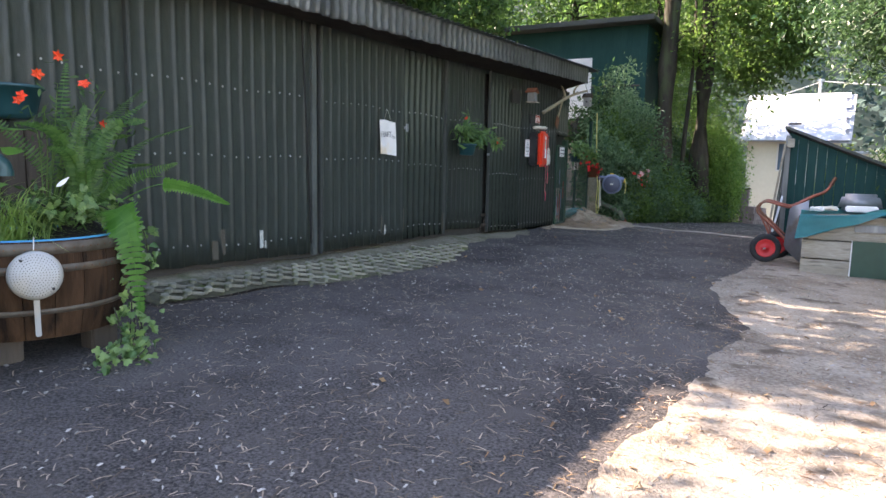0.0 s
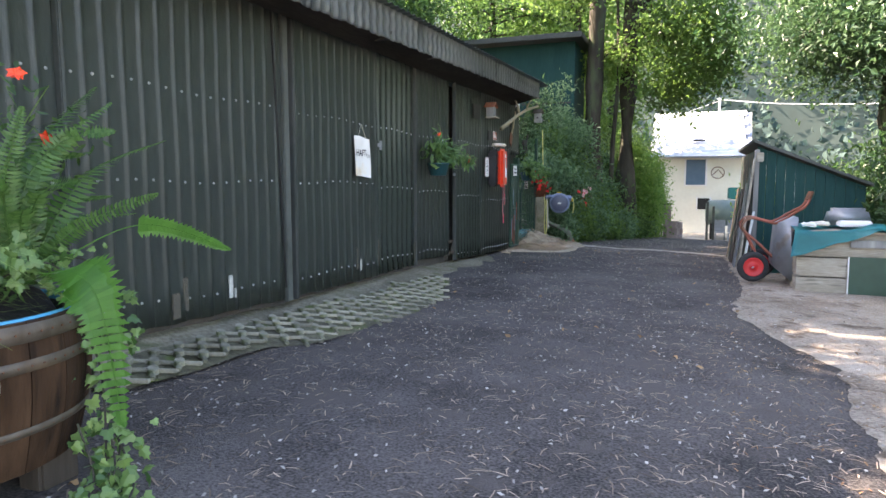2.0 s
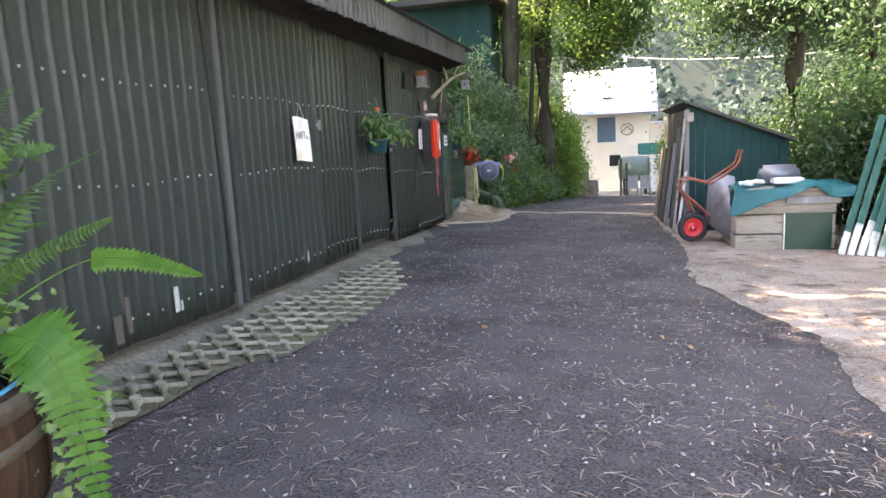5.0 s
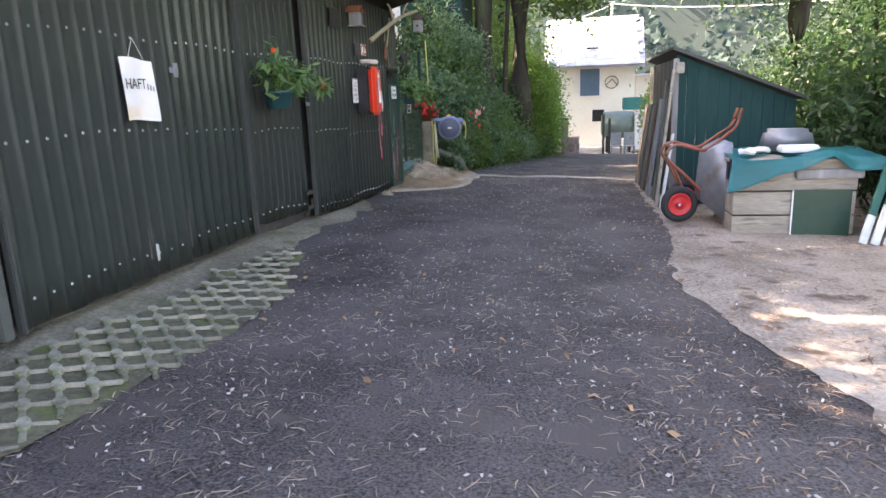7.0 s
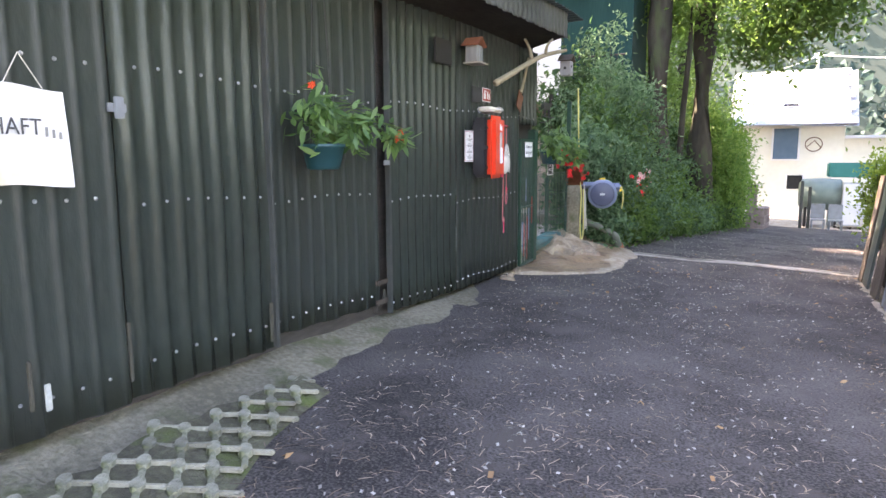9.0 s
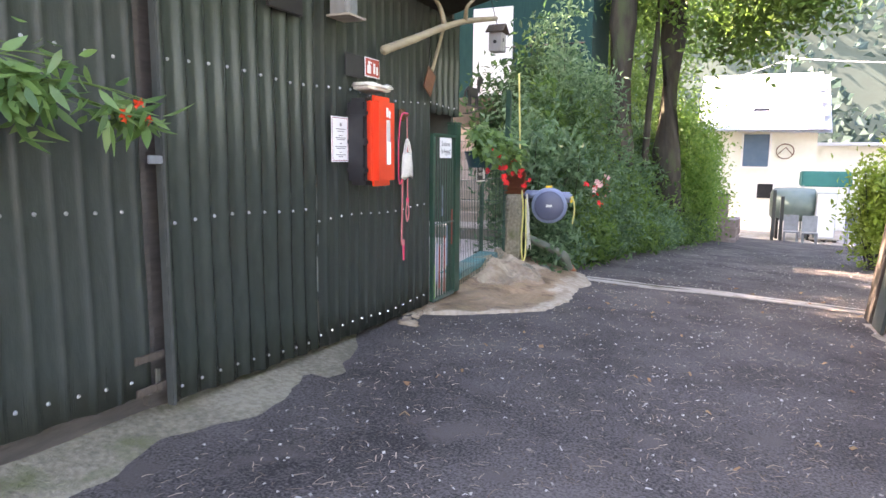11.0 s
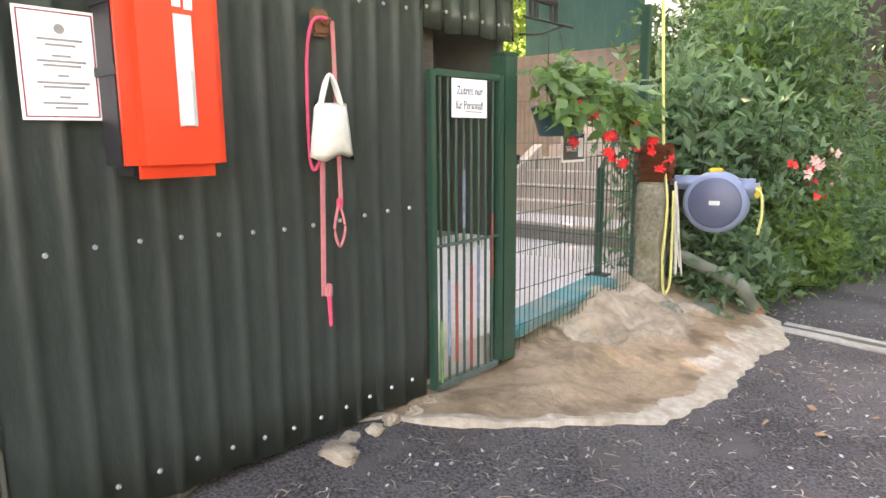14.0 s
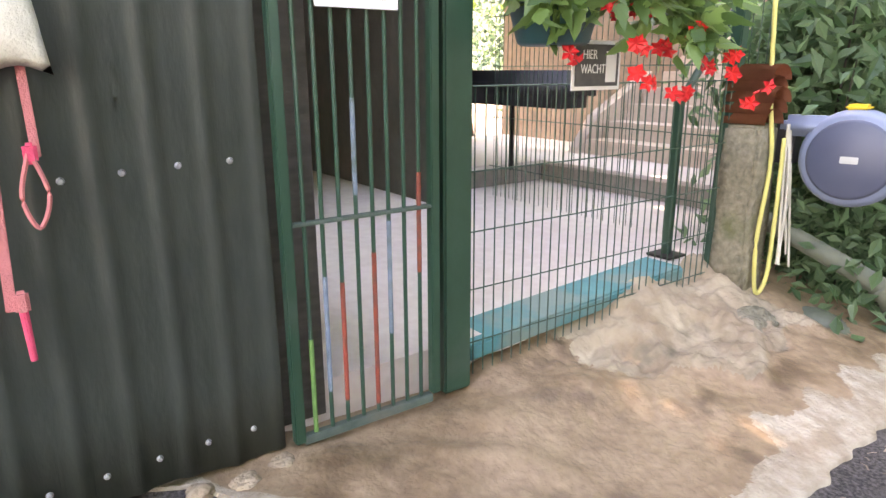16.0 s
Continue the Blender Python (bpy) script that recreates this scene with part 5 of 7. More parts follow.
# ---- pillar, reel, hoses ----
pillar = thing("concrete_pillar", (0, 0, 0), "rough pale concrete pillar beside the fence", "pillar")
bm = box(bmesh.new(), (-4.42, 15.47, 0.85), (0.19, 0.20, 0.92), 0.015)
bmesh.ops.subdivide_edges(bm, edges=bm.edges, cuts=3, use_grid_fill=True)
for v in bm.verts:
    v.co += Vector(noise.noise_vector(v.co * 6)) * 0.014
part("shaft", bm, M_CONCRETE, pillar, smooth=True)
tiles = thing("tile_stack", (0, 0, 0), "stack of curved terracotta ridge tiles on the pillar", "roof tile")
for k in range(5):
    bm = bmesh.new()
    z = 1.32 + 0.052 * k
    ang = [math.pi * j / 8 for j in range(9)]
    rows = [[bm.verts.new((-4.42 + yy, 15.47 + 0.085 * math.cos(a), z + 0.075 * math.sin(a))) for a in ang] for yy in (-0.11 - 0.01 * (k % 2), 0.11 + 0.012 * (k % 3))]
    for j in range(8):
        bm.faces.new((rows[0][j], rows[0][j + 1], rows[1][j + 1], rows[1][j]))
    bmesh.ops.solidify(bm, geom=list(bm.faces), thickness=0.014)
    part("tile", bm, M_TERRA, tiles, smooth=True)
reel = thing("hose_reel", (0, 0, 0), "grey blue plastic wall hose reel with yellow trim", "hose reel")
RC = Vector((-4.03, 15.70, 1.17))
RT = Matrix.Translation(RC) @ Matrix.Rotation(radians(90), 4, "X") @ Matrix.Rotation(radians(12), 4, "Y")
def reel_part(name, bm, mat, smooth=True, label=""):
    bmesh.ops.transform(bm, matrix=RT, verts=bm.verts)
    return part(name, bm, mat, reel, label, smooth=smooth)
reel_part("casing", lathe(bmesh.new(), [(0.001, -0.10), (0.20, -0.10), (0.225, -0.07), (0.23, 0.0), (0.225, 0.06), (0.20, 0.09), (0.001, 0.09)], 40), M_REEL)
reel_part("side_disc", lathe(bmesh.new(), [(0.001, 0.105), (0.17, 0.105), (0.185, 0.095), (0.185, 0.085), (0.001, 0.085)], 40), M_REELD)
reel_part("badge", box(bmesh.new(), (0.0, 0.0, 0.107), (0.075, 0.032, 0.006), 0.002), M_STEEL, False)
reel_part("arm", box(bmesh.new(), (-0.20, 0.14, 0.0), (0.26, 0.10, 0.14), 0.03), M_REEL)
reel_part("outlet", box(bmesh.new(), (0.20, 0.11, 0.0), (0.17, 0.13, 0.13), 0.03), M_REEL)
reel_part("grip", box(bmesh.new(), (-0.01, 0.235, 0.0), (0.10, 0.03, 0.10), 0.012), M_YELLOW, False, "yellow grip")
reel_part("nozzle_guide", box(bmesh.new(), (0.275, 0.085, 0.0), (0.045, 0.09, 0.09), 0.012), M_YELLOW, False, "yellow hose guide")
part("hose_end", tube(bmesh.new(), smooth_path([(-3.76, 15.70, 1.28), (-3.72, 15.70, 1.24), (-3.71, 15.71, 1.10), (-3.73, 15.71, 0.95)], 5), 0.010, 7), M_HOSE, reel)
part("bracket", box(bmesh.new(), (-4.33, 15.66, 1.22), (0.10, 0.08, 0.20), 0.008), M_BLACKP, reel)
hose = thing("garden_hose", (0, 0, 0), "pale yellow hose hanging in a long loop", "hose")
part("hose", tube(bmesh.new(), smooth_path([(-4.36, 15.34, 2.78), (-4.35, 15.39, 2.1), (-4.34, 15.45, 1.5), (-4.31, 15.48, 1.15), (-4.31, 15.44, 0.75), (-4.30, 15.46, 0.50), (-4.29, 15.50, 0.48), (-4.28, 15.53, 0.60), (-4.29, 15.55, 1.0), (-4.30, 15.56, 1.25)], 6), 0.011, 7), M_HOSE, hose, smooth=True)
cord = thing("cord_bundle", (0, 0, 0), "bundle of loose white cords hanging at the pillar", "cord")
for k in range(7):
    o = 0.02 * k
    part("cord", tube(bmesh.new(), smooth_path([(-4.29, 15.56 + 0.2 * o, 1.32), (-4.28 + 0.02 * math.sin(k), 15.57 + o * 0.7, 1.0), (-4.27 + 0.02 * math.cos(k), 15.56 + o, 0.62 + 0.05 * math.sin(3 * k))], 5), 0.006, 5), M_ROPE, cord)
pipe = thing("drain_pipe", (0, 0, 0), "mossy old drain pipe ending over the gutter", "pipe")
part("run", tube(bmesh.new(), smooth_path([(-4.5, 15.78, 0.80), (-4.25, 15.80, 0.70), (-4.02, 15.84, 0.60), (-3.88, 15.90, 0.52)], 6), 0.05, 12), M_PIPE, pipe, smooth=True)
part("elbow", tube(bmesh.new(), smooth_path([(-3.90, 15.89, 0.53), (-3.85, 15.93, 0.47), (-3.84, 15.99, 0.38), (-3.81, 16.06, 0.30)], 6), 0.06, 12), M_PIPE, pipe, smooth=True)
part("collar", rod(bmesh.new(), (-3.82, 16.04, 0.33), (-3.80, 16.09, 0.26), 0.068, seg=14), M_TERRA, pipe, "orange clay collar")

# ---- cement apron with rocks ----
def apron_z(x, y):
    t = np.clip((x + 4.62) / 1.15, 0, 1)
    top = np.interp(y, [12.6, 13.6, 14.1, 14.6, 15.5], [0.37, 0.38, 0.43, 0.48, 0.53])
    edge = gz(x, y) + 0.02
    return top + (edge - top) * t ** 0.8 + (0.030 * np.sin(5.1 * x + 3 * y) * np.sin(4.3 * y) + 0.014 * np.sin(13 * x - 4 * y) * np.sin(9.1 * y + 2 * x)) * (1 - t) - 0.06 * np.exp(-((x + 3.95) ** 2) * 10 - ((y - 14.0) ** 2) * 2.2)


def smooth_step(a, b, v):
    q = np.clip((v - a) / (b - a), 0, 1)
    return q * q * (3 - 2 * q)


def bank(x, y):
    """The rocky bank under the fence: how much of it stands at a place, 0 to 1."""
    along = smooth_step(14.0, 14.75, y) * (1 - smooth_step(15.35, 15.6, y))
    reach = -4.28 + 0.24 * smooth_step(14.1, 15.0, y) + 0.07 * np.sin(7.3 * y) + 0.04 * np.sin(17 * y + 1)
    return along * (1 - smooth_step(reach - 0.02, reach + 0.13, x))


NY, NX = 240, 110
YA = np.linspace(12.55, 16.05, NY)
AOUT = lambda y: np.interp(y, [12.5, 12.7, 12.9, 13.35, 13.65, 14.2, 15.1, 15.6, 16.05], [-4.62, -4.5, -4.15, -3.80, -3.52, -3.44, -3.48, -3.42, -3.62]) + 0.4 * wob(y, 1) + 0.010 * np.sin(31 * y) + 0.004 * np.sin(57 * y + 1)
k = np.linspace(0, 1, NX)[None]
X = -4.62 + (AOUT(YA)[:, None] + 4.62) * k
Yg = YA[:, None] + 0 * X
B = bank(X, Yg)
grain = np.array([[noise.fractal(Vector((a * 5, b * 5, 0)), 0.9, 2.2, 5) for a, b in zip(ra, rb)] for ra, rb in zip(X, Yg)])
crag = np.array([[0.3 + 0.9 * noise.noise(Vector((a * 3.2 + 0.9 * b, b * 2.6, 4))) - 0.5 * abs(noise.noise(Vector((a * 6 - 3 * b, b * 3.4, 7)))) + 0.30 * noise.fractal(Vector((a * 12, b * 9, 2)), 0.7, 2.1, 5) for a, b in zip(ra, rb)] for ra, rb in zip(X, Yg)])
fold = 0.035 * np.exp(-((Yg - 13.62 - 0.9 * (X + 4.05)) * 9) ** 2) * np.exp(-((X + 4.05) * 4.5) ** 2)
step = 0.03 * smooth_step(-4.45, -4.25, X) * (1 - smooth_step(-4.2, -3.95, X)) * smooth_step(13.5, 13.8, Yg) * (1 - smooth_step(14.1, 14.4, Yg))
Z = np.maximum(apron_z(X, Yg) + fold + step + 0.010 * grain * (1 - k ** 4), rough_gz(X, Yg) + 0.014 + 0.004 * grain)
Z = Z + B * (0.03 + 0.085 * crag + 0.05 * (Yg - 14.5).clip(0, 0.8) - 0.03 * smooth_step(-4.5, -4.05, X)) + 0.05 * (B * (1 - B) * 4) * (crag - 0.2)
Z = np.where(k > 0.993, gz(X, Yg) - 0.02, Z)
v = np.stack([X, Yg, Z], -1).reshape(-1, 3)
i = (np.arange(NY - 1)[:, None] * NX + np.arange(NX - 1)[None]).reshape(-1, 1)
apron = from_arrays("cement_apron", v, i + np.array([[0, 1, NX + 1, NX]]), M_MORTAR, None, "sloping muddy cement apron with a rocky bank before the gate", True, kind="structure", category="pavement")
apron.data.materials.append(M_CRUST)
apron.data.materials.append(M_ROCK)
for q, pl in enumerate(apron.data.polygons):
    r, c = q // (NX - 1), q % (NX - 1)
    y = float(YA[r])
    lip = float(np.interp(y, [12.6, 13.2, 13.8, 14.6, 15.3, 15.8], [0.06, 0.08, 0.13, 0.22, 0.26, 0.20])) * (1 + 0.28 * math.sin(7 * y) + 0.2 * math.sin(19 * y + 1) + 0.3 * float(grain[r, c]))
    if B[r, c] > 0.30 + 0.25 * grain[r, c]:
        pl.material_index = 2
    elif float(AOUT(y) - X[r, c]) < lip:
        pl.material_index = 1


def rock(name, c, s, label, seed=0, mat=None):
    bm = bmesh.new()
    bmesh.ops.create_icosphere(bm, subdivisions=5, radius=1)
    for v in bm.verts:
        n1 = noise.noise(v.co * 1.3 + Vector((seed, 0, 0))) * 0.35 + noise.noise(v.co * 3.5 + Vector((seed, 5, 0))) * 0.14 + noise.noise(v.co * 9 + Vector((0, seed, 0))) * 0.07 + noise.noise(v.co * 20 + Vector((0, seed, 3))) * 0.025
        v.co = Vector(c) + Vector((v.co.x * s[0], v.co.y * s[1], v.co.z * s[2])) * (1 + n1)
    return part(name, bm, mat or M_ROCK, None, label, smooth=True, category="rock")


rock("rock", (-4.22, 15.22, 0.34), (0.14, 0.2, 0.12), "grey stone set in the cement", 8, M_CONCRETE)
rock("rock", (-4.15, 15.70, 0.28), (0.26, 0.26, 0.10), "grey mossy stone under the pipe", 11, M_PIPE)
rock("rock", (-4.36, 12.33, 0.37), (0.10, 0.07, 0.025), "flat loose stone at the wall's foot", 3)
for k in range(5):
    rock("pebble", (-4.44 + 0.03 * (k % 2), 12.45 + 0.13 * k, 0.365), (0.04, 0.045, 0.025), "small loose stone at the wall's foot", 20 + k)

# drain channel across the lane
M_KERB = mk("pale_kerb_concrete", (0.44, 0.40, 0.35), (0.30, 0.265, 0.22), 25, 0.9, 0, 0.6, 50, 2.0, stain=(0.24, 0.20, 0.16))
kerb = thing("drain_channel", (0, 0, 0), "pale concrete drain channel across the lane", "drain", kind="structure")
for x0, x1, yy in ((-3.62, -0.30, 16.02), (-3.62, -0.30, 16.20)):
    n = 24
    vs = []
    for q in range(n + 1):
        x = x0 + (x1 - x0) * q / n
        z = float(rough_gz(x, yy))
        vs += [(x, yy - 0.06, z - 0.03), (x, yy - 0.06, z + 0.014), (x, yy + 0.06, z + 0.014), (x, yy + 0.06, z - 0.03)]
    fs = [(4 * q + a, 4 * q + a + 1, 4 * q + a + 5, 4 * q + a + 4) for q in range(n) for a in range(3)]
    from_arrays("edge_strip", vs, fs, M_KERB, kerb)
bm = bmesh.new()
v = [bm.verts.new((x, y, float(gz(x, y)) + 0.008)) for x, y in ((-3.7, 16.06), (-0.3, 16.06), (-0.3, 16.16), (-3.7, 16.16))]
bm.faces.new(v)
part("slot", bm, M_SOIL, kerb)

# ---- courtyard details ----
edge_board = part("blue_edge", box(bmesh.new(), (-4.66, 14.50, 0.525), (0.24, 1.40, 0.07), 0.01, rot=Matrix.Rotation(0.06, 3, "X")), M_BLUEMAT, None, "teal painted edge strip inside the fence", category="edging")
newel = thing("handrail", (0, 0, 0), "dark green steel handrail with a base plate", "handrail")
part("base_plate", box(bmesh.new(), (-4.88, 15.52, 0.535), (0.16, 0.16, 0.015), 0.003), M_IRON, newel)
part("upright", box(bmesh.new(), (-4.88, 15.52, 0.97), (0.045, 0.045, 0.88), 0.004), M_GREEN, newel)
part("rail", rod(bmesh.new(), (-4.88, 15.52, 1.40), (-4.75, 15.9, 2.05), 0.022), M_GREEN, newel)
side = thing("mesh_fence", (0, 0, 0), "taller green bar mesh fence along the steps", "fence")
for q in range(46):
    x = -4.60 - 0.05 * q
    part("wire", rod(bmesh.new(), (x, 15.85, 0.55), (x, 15.85, 2.0), 0.003, seg=5), M_GREEN, side)
for z in (0.8, 1.2, 1.6, 1.98):
    part("cross_wire", rod(bmesh.new(), (-4.58, 15.845, z), (-6.9, 15.845, z), 0.004, seg=5), M_GREEN, side)
tub = thing("black_trough", (0, 0, 0), "long black plastic trough hung in the yard", "trough")
part("shell", box(bmesh.new(), (-7.2, 16.35, 1.42), (1.7, 0.5, 0.30), 0.10), M_BLACKP, tub, smooth=True)
part("stand", box(bmesh.new(), (-7.2, 16.35, 0.98), (0.04, 0.04, 0.60), 0.01), M_IRON, tub)
back = thing("yard_shelter", (0, 0, 0), "dark timber shelter closing the yard behind", "shelter")
part("back_wall", box(bmesh.new(), (-9.6, 15.5, 2.0), (0.12, 4.2, 3.0), 0.01), M_DARKW, back)
part("roof", box(bmesh.new(), (-8.4, 14.9, 2.35), (2.6, 2.4, 0.10), 0.01), M_DARKW, back)
part("front_board", box(bmesh.new(), (-7.15, 14.7, 2.05), (0.06, 2.0, 0.55), 0.01), M_DARKW, back)
cabin_extra = thing("terrace_railing", (0, 0, 0), "thin dark iron railing on the terrace", "railing")
for q in range(12):
    part("bar", rod(bmesh.new(), (-6.0 + 0.12 * q, 20.3, 3.0), (-6.0 + 0.12 * q, 20.3, 3.95), 0.010, seg=6), M_IRON, cabin_extra)
part("top_rail", rod(bmesh.new(), (-6.05, 20.3, 3.95), (-4.6, 20.3, 3.95), 0.018, seg=8), M_IRON, cabin_extra)

# ---- lean-to shed across the lane ----
lean = thing("lean_to", (0, 0, 0), "small dark green boarded lean-to with a sloping roof", "shed")
top = lambda x: 2.18 - 0.42 * (x + 0.28)
for k in range(11):
    x0 = -0.33 + 0.135 * k
    bm = prism(((x0, 12.30, 0.12), (x0 + 0.13, 12.30, 0.12), (x0 + 0.13, 12.30, top(x0 + 0.13) - 0.03), (x0, 12.30, top(x0) - 0.03)), (0, 0.022, 0))
    part("front_board", bm, M_TEAL, lean)
for k in range(20):
    y0 = 12.33 + 0.155 * k
    part("side_board", box(bmesh.new(), (-0.33, y0 + 0.075, 1.12), (0.025, 0.148, 2.0), 0.004), M_DARKW if k % 3 else M_TEAL, lean)
bm = prism(((-0.40, 12.16, top(-0.40)), (1.22, 12.16, top(1.22)), (1.22, 15.6, top(1.22)), (-0.40, 15.6, top(-0.40))), (0, 0, 0.045))
part("roof", bm, M_FRAME, lean, "thin dark felt roof")
part("corner_post", box(bmesh.new(), (-0.34, 12.26, 1.12), (0.07, 0.06, 2.0), 0.008), M_GREYB, lean)
part("verge_block", box(bmesh.new(), (-0.30, 12.2, 2.0), (0.10, 0.08, 0.14), 0.01), M_WOOD, lean)
for a, b, m, w, t, lab in (((-0.56, 12.05, 0.25), (-0.38, 12.18, 1.98), M_WOOD, 0.10, 0.03, "pale plank leaning on the lean-to"), ((-0.52, 11.85, 0.26), (-0.36, 12.20, 1.15), M_CHIP, 0.11, 0.03, "white painted plank leaning on the lean-to"), ((-0.52, 12.7, 0.2), (-0.38, 12.8, 1.85), M_SHEET, 0.20, 0.03, "grey board leaning on the lean-to"), ((-0.55, 13.3, 0.2), (-0.38, 13.3, 1.6), M_TRAY, 0.35, 0.03, "grey board leaning on the lean-to"), ((-0.56, 14.0, 0.2), (-0.38, 14.1, 1.5), M_DARKW, 0.45, 0.03, "dark board leaning on the lean-to"), ((-0.55, 14.8, 0.2), (-0.38, 14.8, 1.5), M_SHEET, 0.4, 0.03, "grey board leaning on the lean-to"), ((-0.54, 15.3, 0.15), (-0.38, 15.35, 1.5), M_DARKW, 0.3, 0.03, "dark board leaning on the lean-to")):
    a, b = Vector(a), Vector(b)
    a.z = float(rough_gz(a.x, a.y)) + 0.02
    d = b - a
    rot = Matrix((Vector((0, 1, 0)).cross(d).normalized(), (d.normalized().cross(Vector((0, 1, 0)).cross(d).normalized())), d.normalized())).transposed()
    pl = thing("leaning_board", (0, 0, 0), lab, "board", "boards leaning on the lean-to")
    part("board", box(bmesh.new(), (a + b) / 2, (t, w, d.length), 0.004, rot=rot), m, pl)

# ---- hutch with tarpaulin ----
hutch = thing("wooden_hutch", (0, 0, 0), "low weathered board hutch with a green flap", "hutch")
for z0, z1 in ((0.24, 0.43), (0.44, 0.68), (0.69, 0.98)):
    part("front_board", box(bmesh.new(), (0.555 if z0 < 0.6 else 0.56, 10.16, (z0 + z1) / 2), (1.15, 0.025, z1 - z0 - 0.006), 0.005), M_WOOD, hutch)
    part("side_board", box(bmesh.new(), (-0.005, 10.63, (z0 + z1) / 2), (0.025, 0.90, z1 - z0 - 0.006), 0.005), M_WOOD, hutch)
part("back_board", box(bmesh.new(), (0.56, 11.08, 0.6), (1.15, 0.025, 0.72), 0.004), M_WOOD, hutch)
part("lid", box(bmesh.new(), (0.60, 10.62, 0.995), (1.30, 1.05, 0.03), 0.006), M_WOOD, hutch)
part("lintel", box(bmesh.new(), (0.86, 10.12, 0.86), (0.62, 0.06, 0.09), 0.01), M_GREYB, hutch)
part("flap", box(bmesh.new(), (0.815, 10.125, 0.45), (0.54, 0.018, 0.50), 0.004), M_GREEN, hutch, "dark green painted flap")
part("flap_edge", box(bmesh.new(), (0.54, 10.12, 0.45), (0.012, 0.022, 0.50), 0.002), M_WHITE, hutch)
tarp = thing("tarpaulin", (0, 0, 0), "creased teal tarpaulin draped over the hutch", "tarpaulin")
bm = bmesh.new()
gv = []
for a in np.linspace(0, 1, 30):
    x = -0.06 + 1.42 * a
    hang = float(np.interp(a, [0, 0.1, 0.35, 0.62, 0.66, 0.8, 1.0], [0.34, 0.30, 0.16, 0.05, 0.04, 0.14, 0.12]))
    row = []
    for b in np.linspace(0, 1, 20):
        if b < 0.6:
            p = Vector((x, 11.15 - 1.08 * b / 0.6, 1.03 + 0.025 * math.sin(7 * a + 6 * b) + 0.05 * math.exp(-((a - 0.63) * 9) ** 2)))
        else:
            s = (b - 0.6) / 0.4
            p = Vector((x - 0.05 * s * (1 - a), 10.07 - 0.05 * s - 0.02 * math.sin(14 * a), 1.03 + 0.05 * math.exp(-((a - 0.63) * 9) ** 2) - hang * s))
        p += Vector((0, 1, 1)) * 0.012 * noise.noise(Vector((a * 8, b * 9, 0)))
        row.append(bm.verts.new(p))
    gv.append(row)
for a, b in zip(gv, gv[1:]):
    for k in range(19):
        bm.faces.new((a[k], a[k + 1], b[k + 1], b[k]))
bmesh.ops.solidify(bm, geom=list(bm.faces), thickness=0.003)
part("sheet", bm, M_TARP, tarp, smooth=True)
part("corner_weight", box(bmesh.new(), (-0.03, 10.2, 0.9), (0.10, 0.12, 0.22), 0.02), M_BLACKP, tarp)
for c, s, m, nm, lab in (((0.62, 10.75, 1.165), (0.50, 0.32, 0.22), M_TRAY, "grey_tub", "upturned grey plastic tub on the tarpaulin"), ((0.62, 10.35, 1.095), (0.36, 0.20, 0.07), M_WHITE, "white_block", "white foam block on the tarpaulin"), ((0.25, 10.4, 1.085), (0.22, 0.16, 0.05), M_COTTON, "rag", "crumpled pale rag on the tarpaulin"), ((0.12, 10.3, 1.08), (0.16, 0.12, 0.05), M_WHITE, "rag", "crumpled pale rag on the tarpaulin")):
    bm = box(bmesh.new(), c, s, 0.045 if nm == "grey_tub" else 0.015)
    if nm == "grey_tub":
        for v in bm.verts:
            if v.co.z > c[2]:
                v.co.x = c[0] + (v.co.x - c[0]) * 0.86
    if nm == "rag":
        bmesh.ops.subdivide_edges(bm, edges=bm.edges, cuts=2, use_grid_fill=True)
        for v in bm.verts:
            v.co += Vector(noise.noise_vector(v.co * 14)) * 0.02
    part(nm, bm, m, None, lab, smooth=nm != "white_block", category=nm.split("_")[-1])

# ---- wheelbarrow stood on its nose ----
barrow = thing("wheelbarrow", (0, 0, 0), "upended two-wheeled barrow with red orange frame and zinc tray", "wheelbarrow")
for y in (10.66, 11.16):
    WM = Matrix.Translation((-0.47 + 0.12 * (y > 11), y, 0.475)) @ Matrix.Rotation(radians(8), 4, "Z") @ Matrix.Rotation(radians(90), 4, "X")
    bm = lathe(bmesh.new(), [(0.125, -0.03), (0.15, -0.045), (0.185, -0.042), (0.20, -0.02), (0.203, 0.0), (0.20, 0.02), (0.185, 0.042), (0.15, 0.045), (0.125, 0.03), (0.125, -0.03)], 40)
    bmesh.ops.transform(bm, matrix=WM, verts=bm.verts)
    wh = part("wheel", bm, M_TYRE, barrow, "black rubber tyre", smooth=True)
    bm = lathe(bmesh.new(), [(0.001, 0.045), (0.03, 0.045), (0.035, 0.012), (0.09, 0.016), (0.115, 0.036), (0.128, 0.034), (0.128, -0.034), (0.115, -0.036), (0.09, -0.016), (0.035, -0.012), (0.03, -0.045), (0.001, -0.045)], 32)
    bmesh.ops.transform(bm, matrix=WM, verts=bm.verts)
    part("rim", bm, M_RIM, wh, "red steel rim", smooth=True)
part("axle", rod(bmesh.new(), (-0.48, 10.56, 0.475), (-0.34, 11.2, 0.475), 0.012), M_STEEL, barrow)
